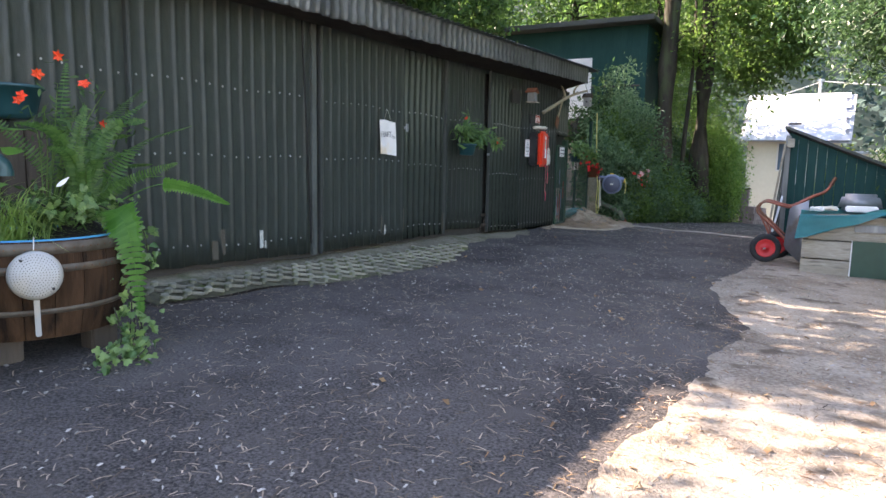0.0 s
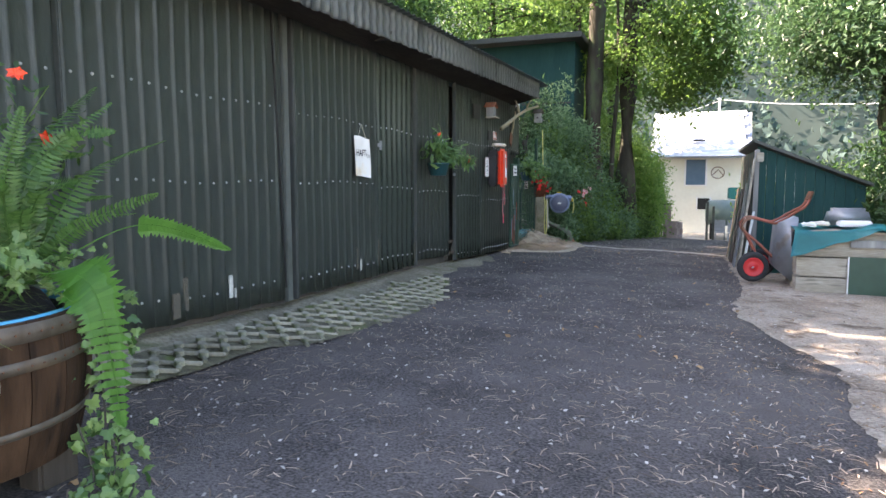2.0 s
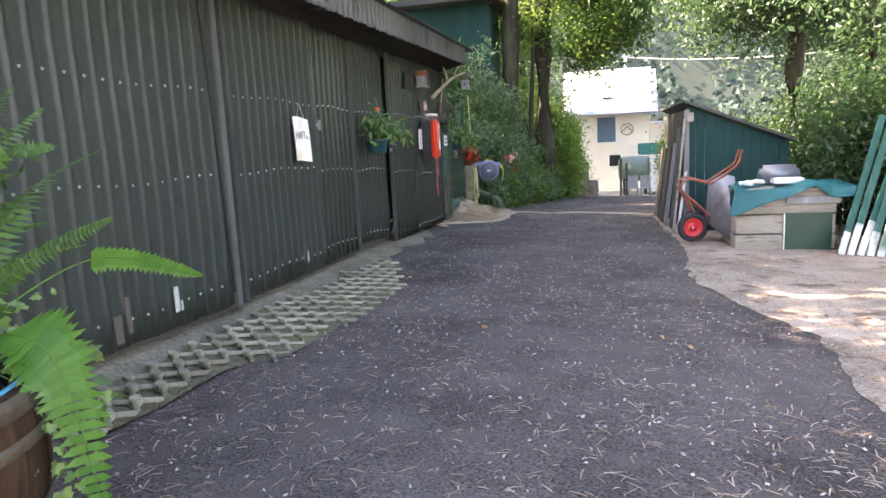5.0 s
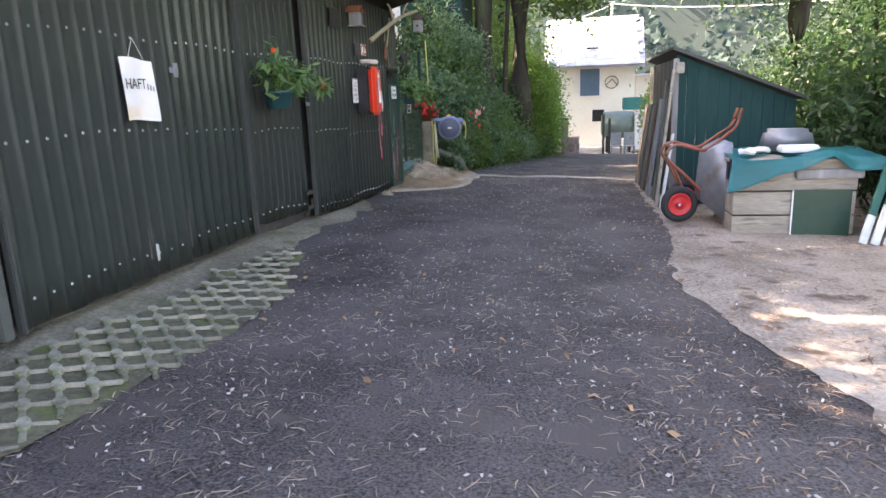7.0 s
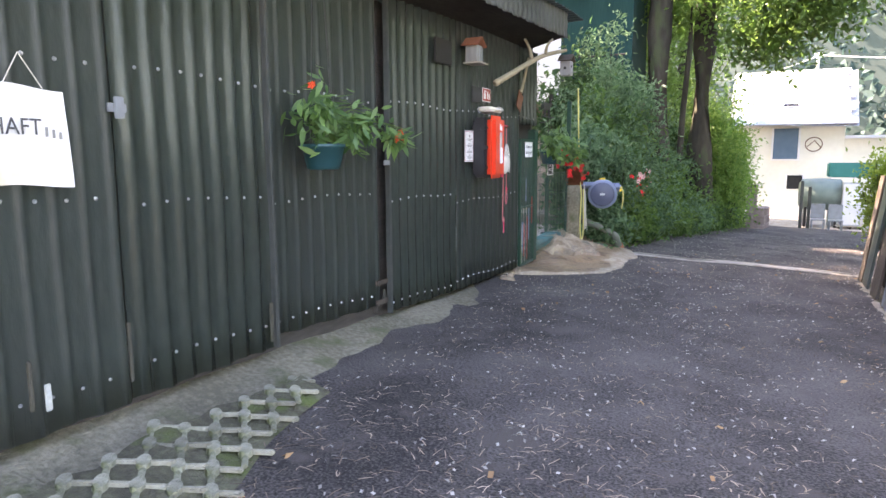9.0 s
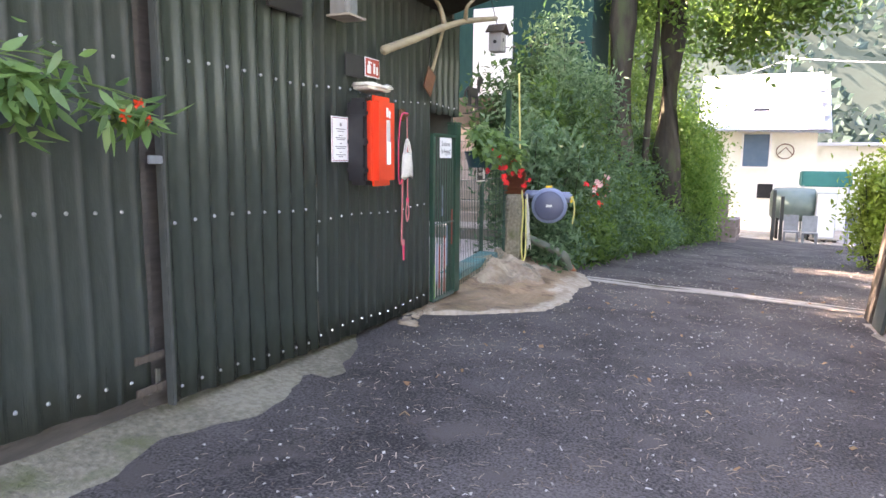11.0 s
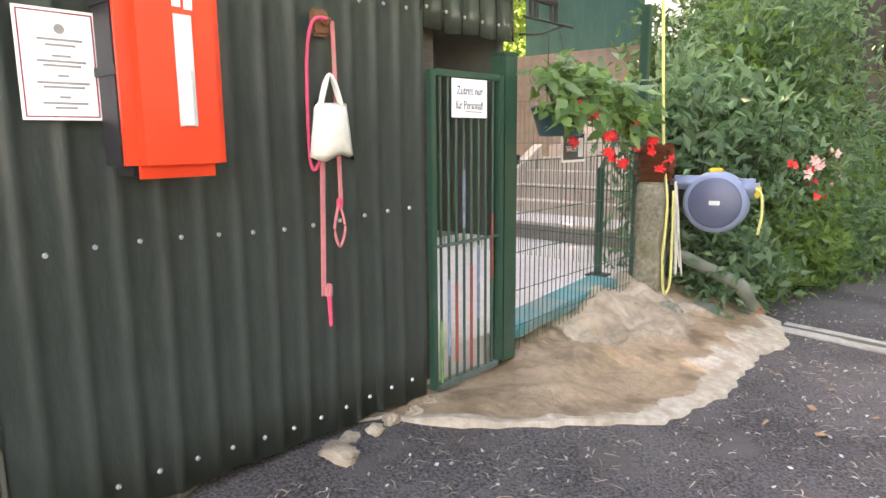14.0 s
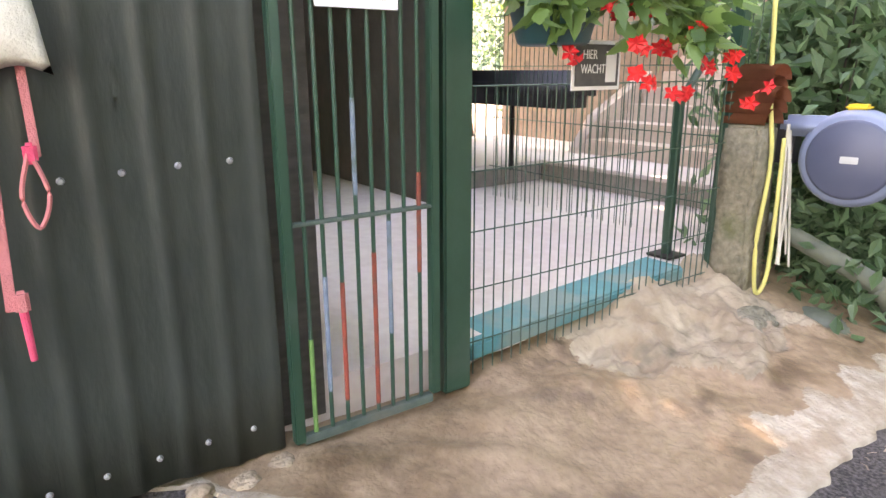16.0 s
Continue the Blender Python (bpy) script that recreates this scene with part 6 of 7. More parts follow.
for o in (0.0, 0.44):
    part("frame_tube", tube(bmesh.new(), smooth_path([(-0.22, 10.72 + o, 0.60), (-0.40, 10.72 + o, 0.78), (-0.60, 10.72 + o, 0.97), (-0.60, 10.72 + o, 1.07), (-0.50, 10.72 + o, 1.13), (-0.30, 10.72 + o, 1.08), (-0.18, 10.78 + o, 1.07), (0.05, 11.0 + o * 0.8, 1.20), (0.22, 11.3 + o * 0.6, 1.28), (0.31, 11.5 + o * 0.5, 1.42)], 6), 0.018, 9), M_BARROW, barrow, smooth=True)
    part("strut", tube(bmesh.new(), smooth_path([(-0.46, 10.70 + o, 0.48), (-0.44, 10.72 + o, 0.66), (-0.58, 10.72 + o, 0.95)], 5), 0.014, 8), M_BARROW, barrow, smooth=True)
    part("grip", rod(bmesh.new(), (0.27, 11.42 + o * 0.5, 1.36), (0.33, 11.55 + o * 0.5, 1.47), 0.022), M_RUST, barrow)
part("cross_tube", rod(bmesh.new(), (-0.57, 10.70, 1.10), (-0.57, 11.18, 1.10), 0.015), M_BARROW, barrow)
bm = bmesh.new()
r0 = [bm.verts.new(c) for c in ((-0.24, 10.62, 0.50), (-0.24, 11.12, 0.50), (-0.20, 11.12, 1.06), (-0.20, 10.62, 1.06))]
r1 = [bm.verts.new(c) for c in ((0.03, 10.47, 0.27), (0.03, 11.25, 0.27), (0.02, 11.25, 1.16), (0.02, 10.47, 1.16))]
bm.faces.new(r0)
for k in range(4):
    bm.faces.new((r0[k], r0[(k + 1) % 4], r1[(k + 1) % 4], r1[k]))
bmesh.ops.bevel(bm, geom=list(bm.edges), offset=0.02, segments=2, affect="EDGES")
bmesh.ops.solidify(bm, geom=list(bm.faces), thickness=0.006)
part("tray", bm, M_TRAY, barrow, "dented zinc tray", smooth=True)

# ---- green planks and blue bin ----
for k in range(8):
    x = 1.20 + 0.085 * k
    pl = thing("green_plank", (0, 0, 0), "old green plank with flaked white foot, leaning upright", "plank", "leaning green planks")
    y0 = 9.72 - 0.05 * k
    x -= 0.14
    a, b = Vector((x, y0, float(rough_gz(x, y0)) + 0.02)), Vector((x + 0.58 + 0.03 * (k % 3), y0 + 0.55, 1.85 + 0.12 * math.sin(k * 2.3)))
    d = (b - a).normalized()
    sx = Vector((0, 1, 0)).cross(d).normalized()
    rot = Matrix((sx, d.cross(sx), d)).transposed()
    L = (b - a).length
    cut = 0.16 + 0.05 * (k % 3)
    part("upper_part", box(bmesh.new(), a.lerp(b, 0.5 + cut / 2), (0.075, 0.03, L * (1 - cut)), 0.004, rot=rot), M_PLANKG, pl)
    part("foot_part", box(bmesh.new(), a.lerp(b, cut / 2), (0.074, 0.029, L * cut), 0.004, rot=rot), M_CHIP, pl, "flaked white paint")
bluebin = thing("blue_drum", (0, 0, 0), "blue plastic drum with a pale lid", "drum")
part("shell", lathe(bmesh.new(), [(0.001, 0.14), (0.26, 0.14), (0.29, 0.18), (0.30, 0.55), (0.29, 0.92), (0.26, 0.95), (0.001, 0.95)], 28, (2.05, 9.55, 0)), M_BIN, bluebin, smooth=True)
part("lid", lathe(bmesh.new(), [(0.001, 0.955), (0.31, 0.955), (0.31, 1.02), (0.28, 1.04), (0.001, 1.04)], 28, (2.05, 9.55, 0)), M_WHITE, bluebin, smooth=True)

# ---- far house and yard ----
part("yard_far", box(bmesh.new(), (0.6, 31.6, -0.98), (6.0, 9.6, 0.3), 0.02), M_KERB, None, "bright pale concrete yard before the house", kind="structure", category="pavement")
M_PLASTER = mk("cream_plaster", (0.82, 0.79, 0.69), (0.76, 0.73, 0.63), 6, 0.9, 0, 0.2)
M_SLATE = mk("roof_slates", (0.50, 0.52, 0.56), (0.60, 0.62, 0.65), 5, 0.45, 0, 0.1, rnd=0.12)
house = thing("house", (0, 0, 0), "small cream house with a pale slate roof", "house")
part("wall", box(bmesh.new(), (-0.9, 39, 0.9), (3.9, 6, 4.3), 0.01), M_PLASTER, house)
bm = bmesh.new()
vs = [bm.verts.new(c) for c in ((-3.2, 35.5, 2.92), (1.45, 35.5, 2.82), (1.65, 39.4, 5.35), (-3.2, 39.4, 5.25))]
bm.faces.new(vs)
bmesh.ops.solidify(bm, geom=list(bm.faces), thickness=0.10)
rf = part("roof", bm, M_SLATE, house, "pale slate roof")
for r in range(9):
    for c in range(12 - r % 2):
        t0 = r / 9
        y, z = 35.47 + 3.9 * t0, 2.925 + 2.5 * t0
        slate = box(bmesh.new(), (-3.02 + 0.385 * c + 0.19 * (r % 2), y + 0.24, z + 0.16), (0.375, 0.54, 0.025), 0.0, rot=Matrix.Rotation(0.565, 3, "X"))
        part("slate", slate, M_SLATE, rf)
part("skylight", box(bmesh.new(), (-0.9, 36.6, 3.78), (0.55, 0.12, 0.05), 0.01, rot=Matrix.Rotation(0.565, 3, "X")), M_IRON, house)
win = part("window", box(bmesh.new(), (-1.03, 35.97, 2.18), (0.90, 0.06, 1.24), 0.01), M_SHUT, house, "slate blue closed shutter")
part("sill", box(bmesh.new(), (-1.03, 35.93, 1.53), (1.05, 0.14, 0.06), 0.008), M_WHITE, win)
for x in (-1.52, -0.54):
    part("frame", box(bmesh.new(), (x, 35.96, 2.18), (0.07, 0.08, 1.32), 0.008), M_WHITE, win)
win = part("window", box(bmesh.new(), (-0.62, 35.98, 0.62), (0.55, 0.05, 0.55), 0.01), M_IRON, house, "small dark cellar window")
for x in (-0.93, -0.31):
    part("frame", box(bmesh.new(), (x, 35.96, 0.62), (0.07, 0.08, 0.66), 0.008), M_WHITE, win)
part("ornament", tube(bmesh.new(), [(-0.02 + 0.30 * math.cos(a), 35.93, 2.15 + 0.28 * math.sin(a)) for a in np.linspace(0, 6.28, 20)], 0.02, 5), M_RUST, house)
part("ornament", tube(bmesh.new(), [(-0.25, 35.93, 2.05), (0.0, 35.93, 2.3), (0.25, 35.93, 2.0)], 0.02, 5), M_RUST, house)
part("mast", rod(bmesh.new(), (0.03, 38.0, 4.2), (0.03, 38.0, 6.0), 0.06, seg=8), M_WHITE, house)
part("mast_cap", box(bmesh.new(), (0.03, 38.0, 5.95), (0.3, 0.10, 0.10), 0.01), M_WHITE, house)
wire = thing("power_line", (0, 0, 0), "pale overhead power line from the house mast", "cable")
part("line", tube(bmesh.new(), smooth_path([(0.05, 38, 5.9), (4, 37, 5.4), (10, 35, 5.2), (20, 32, 6.2)], 5), 0.022, 5), M_WHITE, wire)
part("line", tube(bmesh.new(), smooth_path([(0.0, 38, 5.85), (-2.5, 37, 5.0), (-5, 36, 5.0)], 5), 0.018, 5), M_WHITE, wire)
annex = thing("house_annex", (0, 0, 0), "low pale annex beside the house", "annex")
part("wall", box(bmesh.new(), (2.6, 39.6, 0.6), (2.8, 4, 3.6), 0.01), M_PLASTER, annex)
part("roof", box(bmesh.new(), (2.6, 39.4, 2.45), (3.2, 4.6, 0.12), 0.02), M_SLATE, annex)
awn = thing("awning", (0, 0, 0), "teal green awning in the far yard", "awning")
part("canopy", box(bmesh.new(), (1.1, 33.4, 1.18), (1.5, 0.9, 0.52), 0.04), M_AWN, awn)
for x in (0.42, 1.78):
    part("leg", rod(bmesh.new(), (x, 33.0, -0.85), (x, 33.0, 0.98), 0.03), M_STEEL, awn)
tank = thing("oil_tank", (0, 0, 0), "grey green cylindrical tank on legs", "tank")
bm = lathe(bmesh.new(), [(0.001, -0.72), (0.40, -0.70), (0.55, -0.6), (0.58, 0.0), (0.55, 0.6), (0.40, 0.70), (0.001, 0.72)], 28)
bmesh.ops.transform(bm, matrix=Matrix.Translation((0.12, 32.6, 0.32)) @ Matrix.Rotation(radians(90), 4, "Y"), verts=bm.verts)
part("shell", bm, M_TANK, tank, smooth=True)
for x in (-0.35, 0.6):
    part("leg", box(bmesh.new(), (x, 32.6, -0.5), (0.08, 0.8, 0.75), 0.01), M_IRON, tank)
cab = thing("metal_cabinet", (0, 0, 0), "pale metal cabinet standing on a pallet", "cabinet")
part("body", box(bmesh.new(), (1.03, 32.2, 0.02), (0.58, 0.5, 1.5), 0.02), M_STEEL, cab)
part("door", box(bmesh.new(), (1.03, 31.94, 0.02), (0.54, 0.02, 1.42), 0.01), M_WHITE, cab)
pal = thing("pallet", (0, 0, 0), "wooden pallet under the metal cabinet", "pallet")
for k in range(3):
    part("bearer", box(bmesh.new(), (0.72 + 0.31 * k, 32.2, -0.80), (0.08, 0.8, 0.08), 0.004), M_DARKW, pal)
part("deck", box(bmesh.new(), (1.03, 32.2, -0.745), (0.85, 0.8, 0.025), 0.004), M_WOOD, pal)
for x, y, h, m, lab in ((-0.55, 31.0, 1.7, M_FRAME, "dark green post in the far yard"), (-0.3, 31.2, 1.5, M_FRAME, "dark green post in the far yard")):
    pt = thing("yard_post", (0, 0, 0), lab, "post")
    part("shaft", box(bmesh.new(), (x, y, -0.85 + h / 2), (0.10, 0.10, h), 0.008), m, pt)
for k, (x, y) in enumerate(((-0.05, 30.6), (0.45, 30.4), (1.75, 31.4))):
    ch = thing("garden_chair", (0, 0, 0), "grey garden chair in the far yard", "chair", "chairs in the far yard")
    part("seat", box(bmesh.new(), (x, y, -0.42), (0.42, 0.42, 0.04), 0.01), M_TRAY, ch)
    part("backrest", box(bmesh.new(), (x, y + 0.2, -0.15), (0.42, 0.04, 0.5), 0.01), M_TRAY, ch)
    for sx in (-1, 1):
        for sy in (-1, 1):
            part("leg", box(bmesh.new(), (x + 0.18 * sx, y + 0.18 * sy, -0.63), (0.04, 0.04, 0.42), 0.005), M_TRAY, ch)
pier = thing("gate_pier", (0, 0, 0), "narrow mauve grey gate pier", "pier")
part("shaft", box(bmesh.new(), (-2.03, 26.45, 0.22), (0.26, 0.30, 1.25), 0.02), M_BRICKW, pier)
part("cap", box(bmesh.new(), (-2.03, 26.45, 0.87), (0.32, 0.36, 0.06), 0.015), M_IRON, pier)
lw = thing("garden_wall", (0, 0, 0), "low mauve block wall sloping beside the lane", "wall")
for k in range(7):
    for r in range(3):
        x, y = -1.82 + 0.03 * k + 0.015 * (r % 2), 26.6 + 0.62 * k + 0.31 * (r % 2)
        part("block", box(bmesh.new(), (x, y, -0.42 + 0.26 * r - 0.05 * k * 0.8), (0.24, 0.60, 0.25), 0.012), M_BRICKW, lw)

# ---- trees and shrubs ----
M_LIMEL = mk_leaf("yellow_green_leaf", (0.13, 0.20, 0.03), (0.24, 0.32, 0.06), 0.45, 0.5)
TR = "old lane-side tree with a dark ivied trunk and leafy crown"
tree(-4.15, 22.0, -0.1, 17, 0.36, [((-4.4, 22, 12.0), (3.6, 3.2, 3.2), 0.9), ((-4.8, 20.8, 7.6), (1.6, 1.4, 0.7), 0.15)], TR, n=320, per=48, leaf=M_LEAF_Y)
tree(-3.30, 23.7, -0.2, 17, 0.36, [((-2.8, 23.8, 12.2), (3.6, 3.2, 3.4), 0.9), ((-1.4, 22.5, 6.3), (1.9, 2.0, 0.9), 0.35), ((-1.9, 22.4, 4.5), (0.9, 1.1, 0.6), 0.13), ((-0.9, 22.2, 5.2), (1.3, 1.2, 0.55), 0.20)], TR, leaf=M_LEAF_Y, n=320, per=48)
for x, y in ((-3.75, 22.9), (-3.62, 24.6), (-4.7, 23.5), (-5.3, 24.5)):
    tree(x, y, -0.1, 11, 0.09, [((x, y, 9.0), (1.6, 1.6, 1.6), 0.5), ((x + 0.2, y, 5.5), (0.9, 0.9, 0.6), 0.12)], "slender young tree between the old trunks", leaf=M_LEAF_Y, n=160, per=36, lean=(0.3, 0.2))
bank_x = lambda y: np.interp(y, [16, 19, 23, 26.5], [-3.95, -3.55, -2.85, -2.35])
for k in range(12):
    y = 16.35 + 0.9 * k
    x = float(bank_x(y))
    z = float(gz(x, y))
    shrub(x - 0.42, y, z, 0.62, 0.85 + 0.25 * math.sin(k * 2.1), "low green shrub at the lane's edge", [M_LEAF_B, M_LEAF_Y, M_LEAF][k % 3], 75, 42, 0.11, 0.13, 0.46, "shrubs on the bank")
    shrub(x - (0.72 if y < 19.5 else 1.25), y + 0.3, z + 0.15, 0.62 if y < 19.5 else 0.9, (2.2 if y < 19 else 1.75) + 0.4 * math.sin(k * 1.3), "tall green shrub on the lane's bank", [M_LEAF_B, M_LEAF, M_LEAF_Y][k % 3], 95, 46, 0.14, 0.19, 0.42, "shrubs on the bank")
    if y > 19.8:
        shrub(x - 2.2, y + 0.1, z + 0.8, 1.0, (3.0 if y < 20.6 else 2.3) + 0.4 * math.sin(k * 1.9), "tall dark shrub high on the bank", [M_LEAF, M_LEAF_D, M_LEAF_B][k % 3], 110, 45, 0.16, 0.24, 0.45, "shrubs on the bank")
shrub(-4.35, 18.2, 0.4, 0.75, 3.3, "tall pale leaved shrub on the bank", M_LEAF_B, 130, 60, 0.12, 0.17, 0.36, "shrubs on the bank")
shrub(-4.95, 19.5, 0.3, 0.85, 3.9, "tall pale leaved shrub on the bank", M_LEAF_B, 140, 60, 0.12, 0.18, 0.36, "shrubs on the bank")
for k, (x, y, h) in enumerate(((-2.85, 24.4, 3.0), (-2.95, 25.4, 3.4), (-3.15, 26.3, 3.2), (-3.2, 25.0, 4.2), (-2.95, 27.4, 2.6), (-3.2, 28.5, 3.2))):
    shrub(x, y, float(gz(x, y)), 0.85, h, "green bush beside the lane, leaves coloured as if sunlit", M_LEAF_S, 130, 60, 0.11, 0.18, 0.45, "bright bushes beside the lane")
shrub(0.62, 21.6, float(gz(0.62, 21.6)), 0.55, 2.3, "yellow green bush behind the lean-to", M_LIMEL, 110, 45, 0.11, 0.14, 0.5)
roses = thing("rose_bush", (0, 0, 0), "rose bush with pale and red blooms on the bank", "rose bush")
rp = ellipsoid_tips((-4.05, 17.3, 1.25), (0.45, 0.9, 0.8), 90, 0.5)
v, f = leaf_cloud(rp, 26, 0.09, 0.07, 0.55)
from_arrays("foliage", v, f, M_LEAF_B, roses)
for e in rp[::6]:
    part("stem", tube(bmesh.new(), [(-4.1, 17.3, 0.2), Vector((-4.1, 17.3, 0.6)).lerp(Vector(e), 0.5), e], 0.008, 5, 0.004), M_BARK, roses)
flowers(roses, M_PINK, [(-3.72 + 0.1 * random.random(), 16.7 + 0.2 * k, 1.05 + 0.5 * random.random()) for k in range(8)], 0.05)
flowers(roses, M_REDFL, [(-3.75 + 0.1 * random.random(), 16.6 + 0.22 * k, 0.95 + 0.5 * random.random()) for k in range(7)], 0.045)
for k, (x, y, r) in enumerate(((2.1, 11.6, 1.0), (3.0, 10.2, 1.2), (2.3, 13.4, 1.1), (3.4, 8.6, 1.2), (1.9, 15.8, 1.1), (4.2, 12.0, 1.4), (4.4, 7.0, 1.3))):
    shrub(x, y, float(gz(x, y)), r, 2.3 + 0.4 * math.sin(k), "dark leafy undergrowth behind the yard", M_LEAF_D, 120, 55, 0.13, 0.2, 0.45, "undergrowth behind the yard")
RT_ = "broad leafy tree hanging over the yard's edge"
for k, (x, y, z0, c2) in enumerate(((4.0, 12.6, 4.6, 1.6), (2.6, 17.5, 4.9, 1.2), (4.8, 9.0, 5.0, 2.2), (6.0, 22.5, 5.2, 1.6), (9.5, 28.0, 5.0, 2.5), (12.0, 33, 5, 4.5), (7.5, 16, 5, 6))):
    tree(x, y, 0.0, 11, 0.24, [((x, y, 7.6), (3.0, 3.0, 3.0), 0.7), ((x - 0.8, y - 0.6, z0), (2.1, 2.2, 1.5), 0.7)], RT_, leaf=M_LEAF_H, n=330, per=62, size=0.135, spread=(0.46, 0.46, 0.17), up=0.6)
for k, (x, y) in enumerate(((-9.0, 27.5), (-6.0, 29.5), (-12.5, 24.0), (-9.5, 33), (-5.0, 34.5), (-15, 29), (-13, 18.5))):
    tree(x, y, 0.5, 13, 0.26, [((x, y, 8.0), (3.2, 3.2, 4.2), 1.0), ((x, y, 4.0), (2.2, 2.2, 2.0), 0.3)], "leafy woodland tree on the slope", leaf=[M_LEAF, M_LEAF_Y, M_LEAF_Y][k % 3], n=220, per=42, size=0.2, spread=0.42)
for k, (x, y, z, w) in enumerate(((-8.6, 1.6, 8.6, 0.45), (-9.2, 5.6, 8.4, 0.9), (-9.6, 9.0, 8.0, 1.3), (-10.6, 12.0, 6.6, 1.5), (-11, -2.5, 8.5, 0.8), (-10.6, 15.0, 6.2, 1.7), (-10.4, 18.0, 6.4, 1.7), (-9.0, 11.4, 8.6, 1.4), (-9.2, 13.6, 8.2, 1.3))):
    tree(x, y, 0.6, 12, 0.3, [((x, y, z), (2.4, 2.1, 2.6), w)], "leafy tree behind the shed", n=170, per=36, size=0.2)
# wooded slope far behind; the hill's faint blue-green glow stands in for haze
M_HILL = mk("wooded_hill_haze_glow", (0.008, 0.021, 0.018), (0.005, 0.013, 0.011), 1.2, 0.95, 0, 0.6, 2.0, 0.2, glow=(0.50, 0.78, 0.72, 0.024))
sheet("backdrop", np.linspace(-120, 120, 90), np.linspace(56, 150, 60), lambda x, y: gz(x, y) + np.clip((y - 56) * 1.1, -1, 30) + 1.6 * np.sin(x * 0.45 + 0.3 * y) * np.sin(y * 0.5) + 0.8 * np.sin(x * 1.3) * np.sin(1.1 * y), M_HILL, label="wooded hillside behind the house with haze painted in", category="hill")
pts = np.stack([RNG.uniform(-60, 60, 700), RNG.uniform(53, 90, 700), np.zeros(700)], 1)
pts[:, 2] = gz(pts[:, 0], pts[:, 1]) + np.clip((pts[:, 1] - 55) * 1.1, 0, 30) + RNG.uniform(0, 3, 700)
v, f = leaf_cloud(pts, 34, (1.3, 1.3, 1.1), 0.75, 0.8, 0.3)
from_arrays("far_woods", v, f, M_FAR, None, "wooded hillside behind the house with haze painted in", kind="stuff", category="woods")
pts = np.stack([RNG.uniform(-34, -10, 500), RNG.uniform(36, 52, 500), RNG.uniform(0, 10, 500)], 1)
pts2 = np.stack([RNG.uniform(10, 40, 700), RNG.uniform(36, 52, 700), RNG.uniform(-1, 9, 700)], 1)
v, f = leaf_cloud(np.concatenate([pts, pts2]), 90, (1.0, 1.0, 0.9), 0.34, 0.6)
from_arrays("near_woods", v, f, M_WOODS, None, "dense woodland beside the house", kind="stuff", category="woods")

# ---- litter on the lane ----
def litter(name, n, x0, x1, y0, y1, l0, l1, w, mat, label, lift=0.004, clear=None):
    x, y = RNG.uniform(x0, x1, n), RNG.uniform(y0, y1, n)
    drift = 0.5 + 0.28 * np.sin(2.3 * x + 1.1 * y) * np.sin(1.7 * y - 0.6 * x) + 0.22 * np.sin(6.1 * x - 2 * y) * np.sin(5.3 * y + x)
    keep = (RNG.uniform(0, 1, n) < drift + 0.25) & (x > STRIP_OUT(y) + 0.05) & ((y < 12.4) | (x > AOUT(y) + 0.03) | (y > 16.3)) & (np.hypot(x - BX, y - BY) > 0.4)
    x, y = x[keep], y[keep]
    n = len(x)
    a, l = RNG.uniform(0, 6.28, n), RNG.uniform(l0, l1, n)
    z = rough_gz(x, y) + lift + 0.014 * (x > EDGE(y))
    d = np.stack([np.cos(a), np.sin(a), 0 * a], 1) * l[:, None] / 2
    s = np.stack([-np.sin(a), np.cos(a), 0 * a], 1) * (w * RNG.uniform(0.6, 1.4, n))[:, None]
    c = np.stack([x, y, z], 1)
    up = np.array([[0, 0, 1.0]]) * w * 1.2
    b = s * RNG.uniform(-2, 2, n)[:, None]
    v = np.stack([c - d - s, c - d + s, c + b + up + s, c + b + up - s, c + d + s * 0.5, c + d - s * 0.5], 1).reshape(-1, 3)
    i = np.arange(n)[:, None] * 6
    f = np.concatenate([i + np.array([[0, 3, 2, 1]]), i + np.array([[3, 5, 4, 2]])], 1).reshape(-1, 4)
    return from_arrays(name, v, f, mat, None, label, kind="stuff", category="litter")


M_FLECK = mk("pale_flecks", (0.40, 0.37, 0.33), (0.24, 0.22, 0.20), 5, 0.9, 0, 0, island=0.5)
M_DEAD = mk("dead_leaf_brown", (0.24, 0.12, 0.06), (0.34, 0.22, 0.11), 5, 0.9, 0, 0, island=0.45)
litter("dry_twigs", 19000, -4.3, 2.5, -1.5, 8.5, 0.02, 0.095, 0.0028, M_TWIG, "thin dry needles and twigs strewn over the lane")
litter("dry_twigs", 9000, -4.3, 0.5, 8.5, 17, 0.015, 0.075, 0.0026, M_TWIG, "thin dry needles and twigs strewn over the lane")
litter("pale_flecks", 7500, -4.2, 1.5, -1.5, 24, 0.008, 0.032, 0.0065, M_FLECK, "pale leaf flecks and grit scattered over the lane")
litter("dead_leaves", 260, -4.2, 2.5, -1, 18, 0.03, 0.06, 0.014, M_DEAD, "brown dead leaves scattered over the lane")
litter("yard_litter", 5200, -1.1, 2.6, 0, 12, 0.015, 0.065, 0.003, M_DEAD, "dry leaf litter over the pale yard")

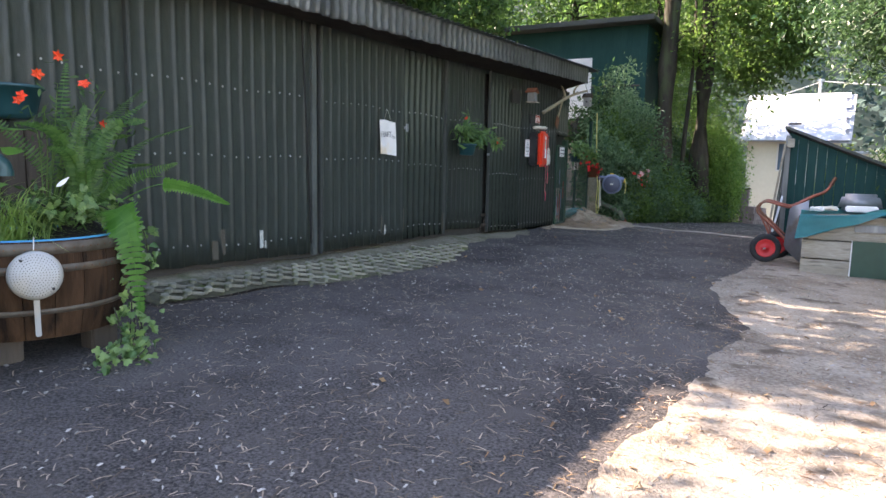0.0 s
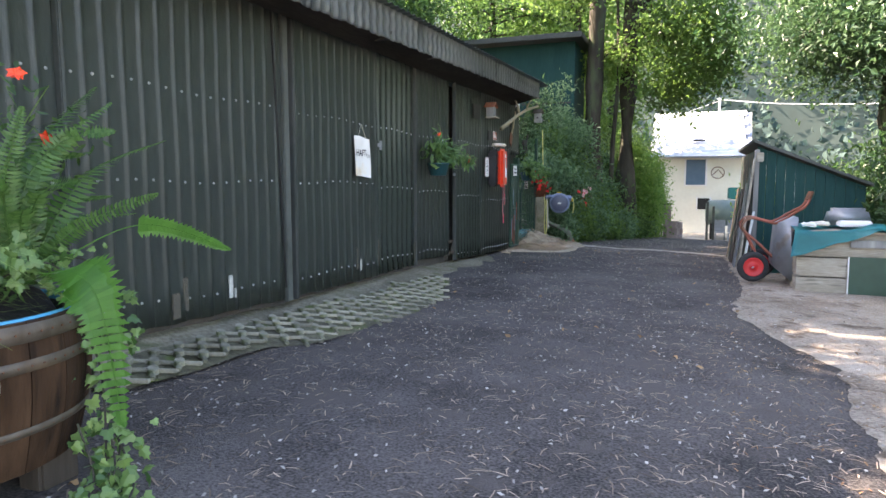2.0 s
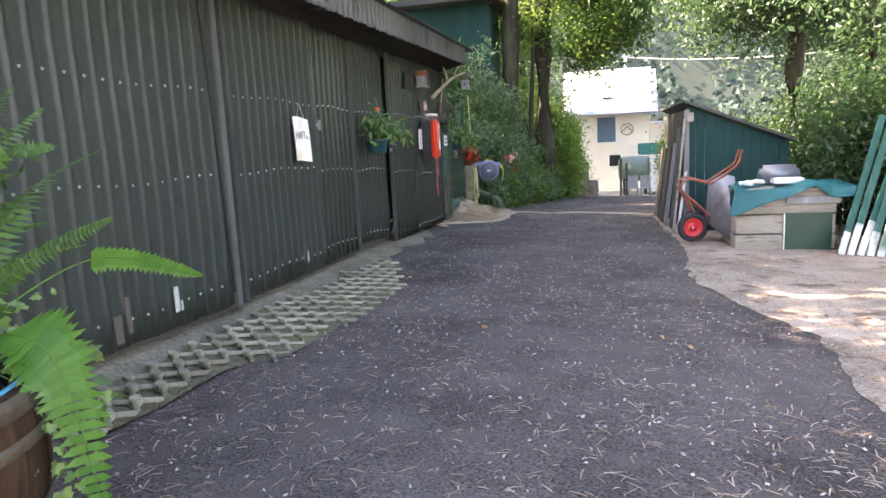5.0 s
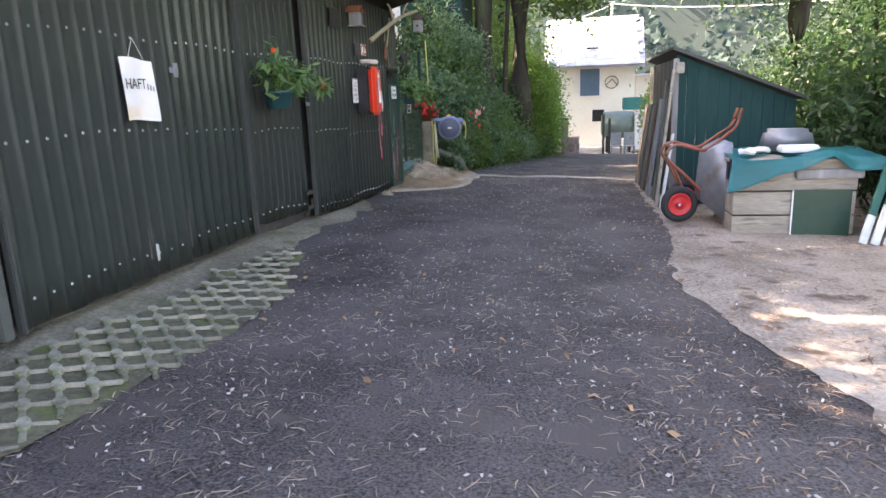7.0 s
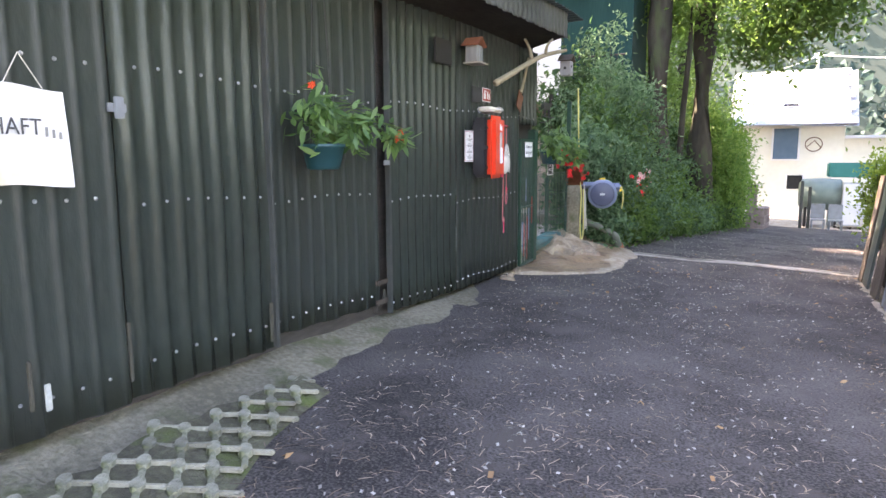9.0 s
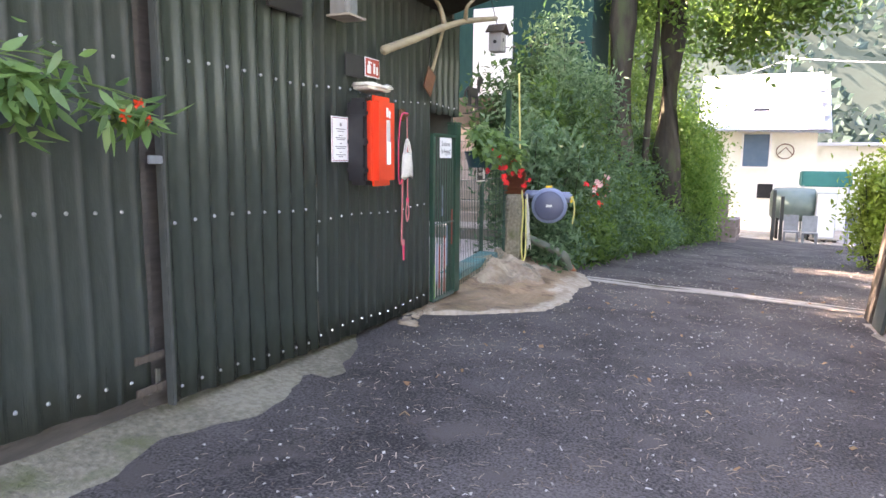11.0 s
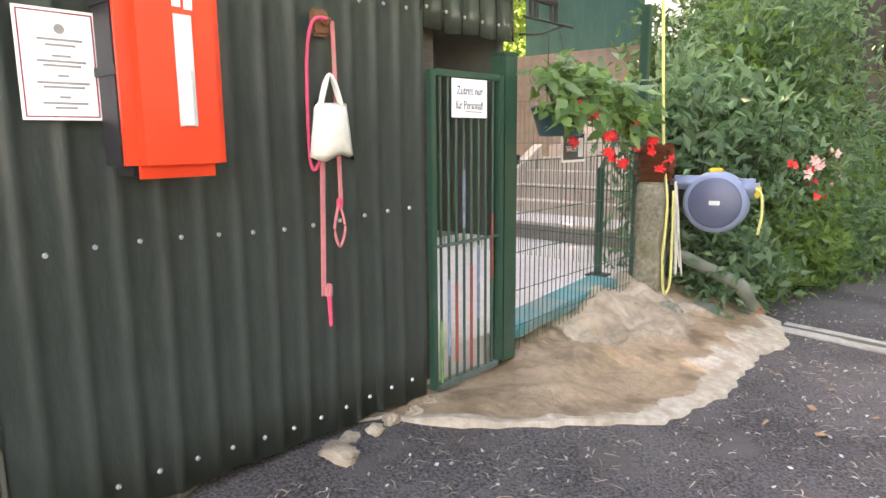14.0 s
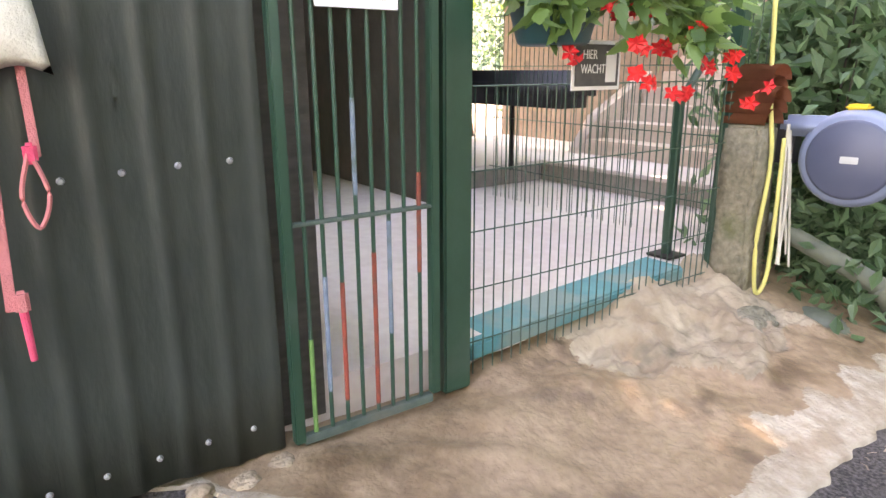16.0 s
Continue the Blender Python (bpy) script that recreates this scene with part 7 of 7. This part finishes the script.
# ---- lattice pavers along the shed ----
paving = thing("lattice_paving", (0, 0, 0), "concrete lattice pavers with soil in their openings", "paving", kind="structure")
PAV_OUT = lambda y: np.interp(y, [3.4, 4.6, 4.85, 5.6, 6.3, 7.2, 7.6, 8.4, 9.6], [-4.05, -3.95, -3.72, -3.68, -3.60, -3.68, -3.85, -4.02, -4.08])
M_MOSS = mk("mossy_grit", (0.075, 0.068, 0.045), (0.15, 0.145, 0.085), 26, 0.95, 0, 0.9, 60, 1.8, stain=(0.10, 0.13, 0.035))
YP = np.linspace(3.4, 8.3, 60)
PZ = lambda x, y: float(gz(x, y)) + 0.012 + max(0, (-x - 3.6)) * 0.10
strip("paving_bed", YP, lambda y: STRIP_OUT(y) - 0.05, lambda y: PAV_OUT(y) + 0.05, lambda y: gz(STRIP_OUT(y), y) + 0.064, lambda y: gz(PAV_OUT(y), y) + 0.009, M_MOSS, kind="structure", label="dark mossy soil between the lattice pavers", category="ground")
BAR, KNOT = Vector((0.122, 0.070, 0)), Vector((0.122, -0.130, 0))


def turned(d):
    return Matrix.Rotation(math.atan2(d.y, d.x), 3, "Z")


def paver_mesh(seed):
    """One crossing of the lattice: a fat rounded knot, a slim bar and a short link."""
    rr = random.Random(seed)
    bm = bmesh.new()
    bmesh.ops.create_cone(bm, cap_ends=True, segments=12, radius1=0.034, radius2=0.029, depth=0.028, matrix=turned(KNOT).to_4x4() @ Matrix.Diagonal((1.75 + rr.uniform(-0.1, 0.15), 1.0, 1, 1)))
    box(bm, BAR / 2 + Vector((0, 0, -0.003)), (BAR.length - 0.02, 0.026 + rr.uniform(-0.003, 0.004), 0.022), 0.006, rot=turned(BAR))
    box(bm, KNOT / 2 + Vector((0, 0, -0.004)), (KNOT.length - 0.06, 0.028, 0.020), 0.006, rot=turned(KNOT))
    me = bpy.data.meshes.new("paver")
    bm.to_mesh(me)
    bm.free()
    me.materials.append(M_PAVER)
    return me


PAVERS = [paver_mesh(q) for q in range(4)]
count = 0
for a in range(-40, 40):
    for b in range(-40, 40):
        c = Vector((-3.80, 6.642, 0)) + a * BAR + b * KNOT
        x, y = c.x, c.y
        if 3.5 < y < 8.3 and float(STRIP_OUT(y)) - 0.10 < x < float(PAV_OUT(y)) and count < 300:
            sunk = 0.022 * max(0, noise.noise(Vector((x * 2.2, y * 1.4, 3)))) + 0.012 * max(0, -x - 4.05) / 0.2
            ob = new("paver", PAVERS[(a * 7 + b * 3) % 4])
            ob.parent = paving
            ob.matrix_local = pose(x, y, PZ(x, y) + random.uniform(-0.004, 0.003) - sunk, random.uniform(-2, 2), random.uniform(-2, 2) + 4, random.uniform(-3, 3))
            count += 1
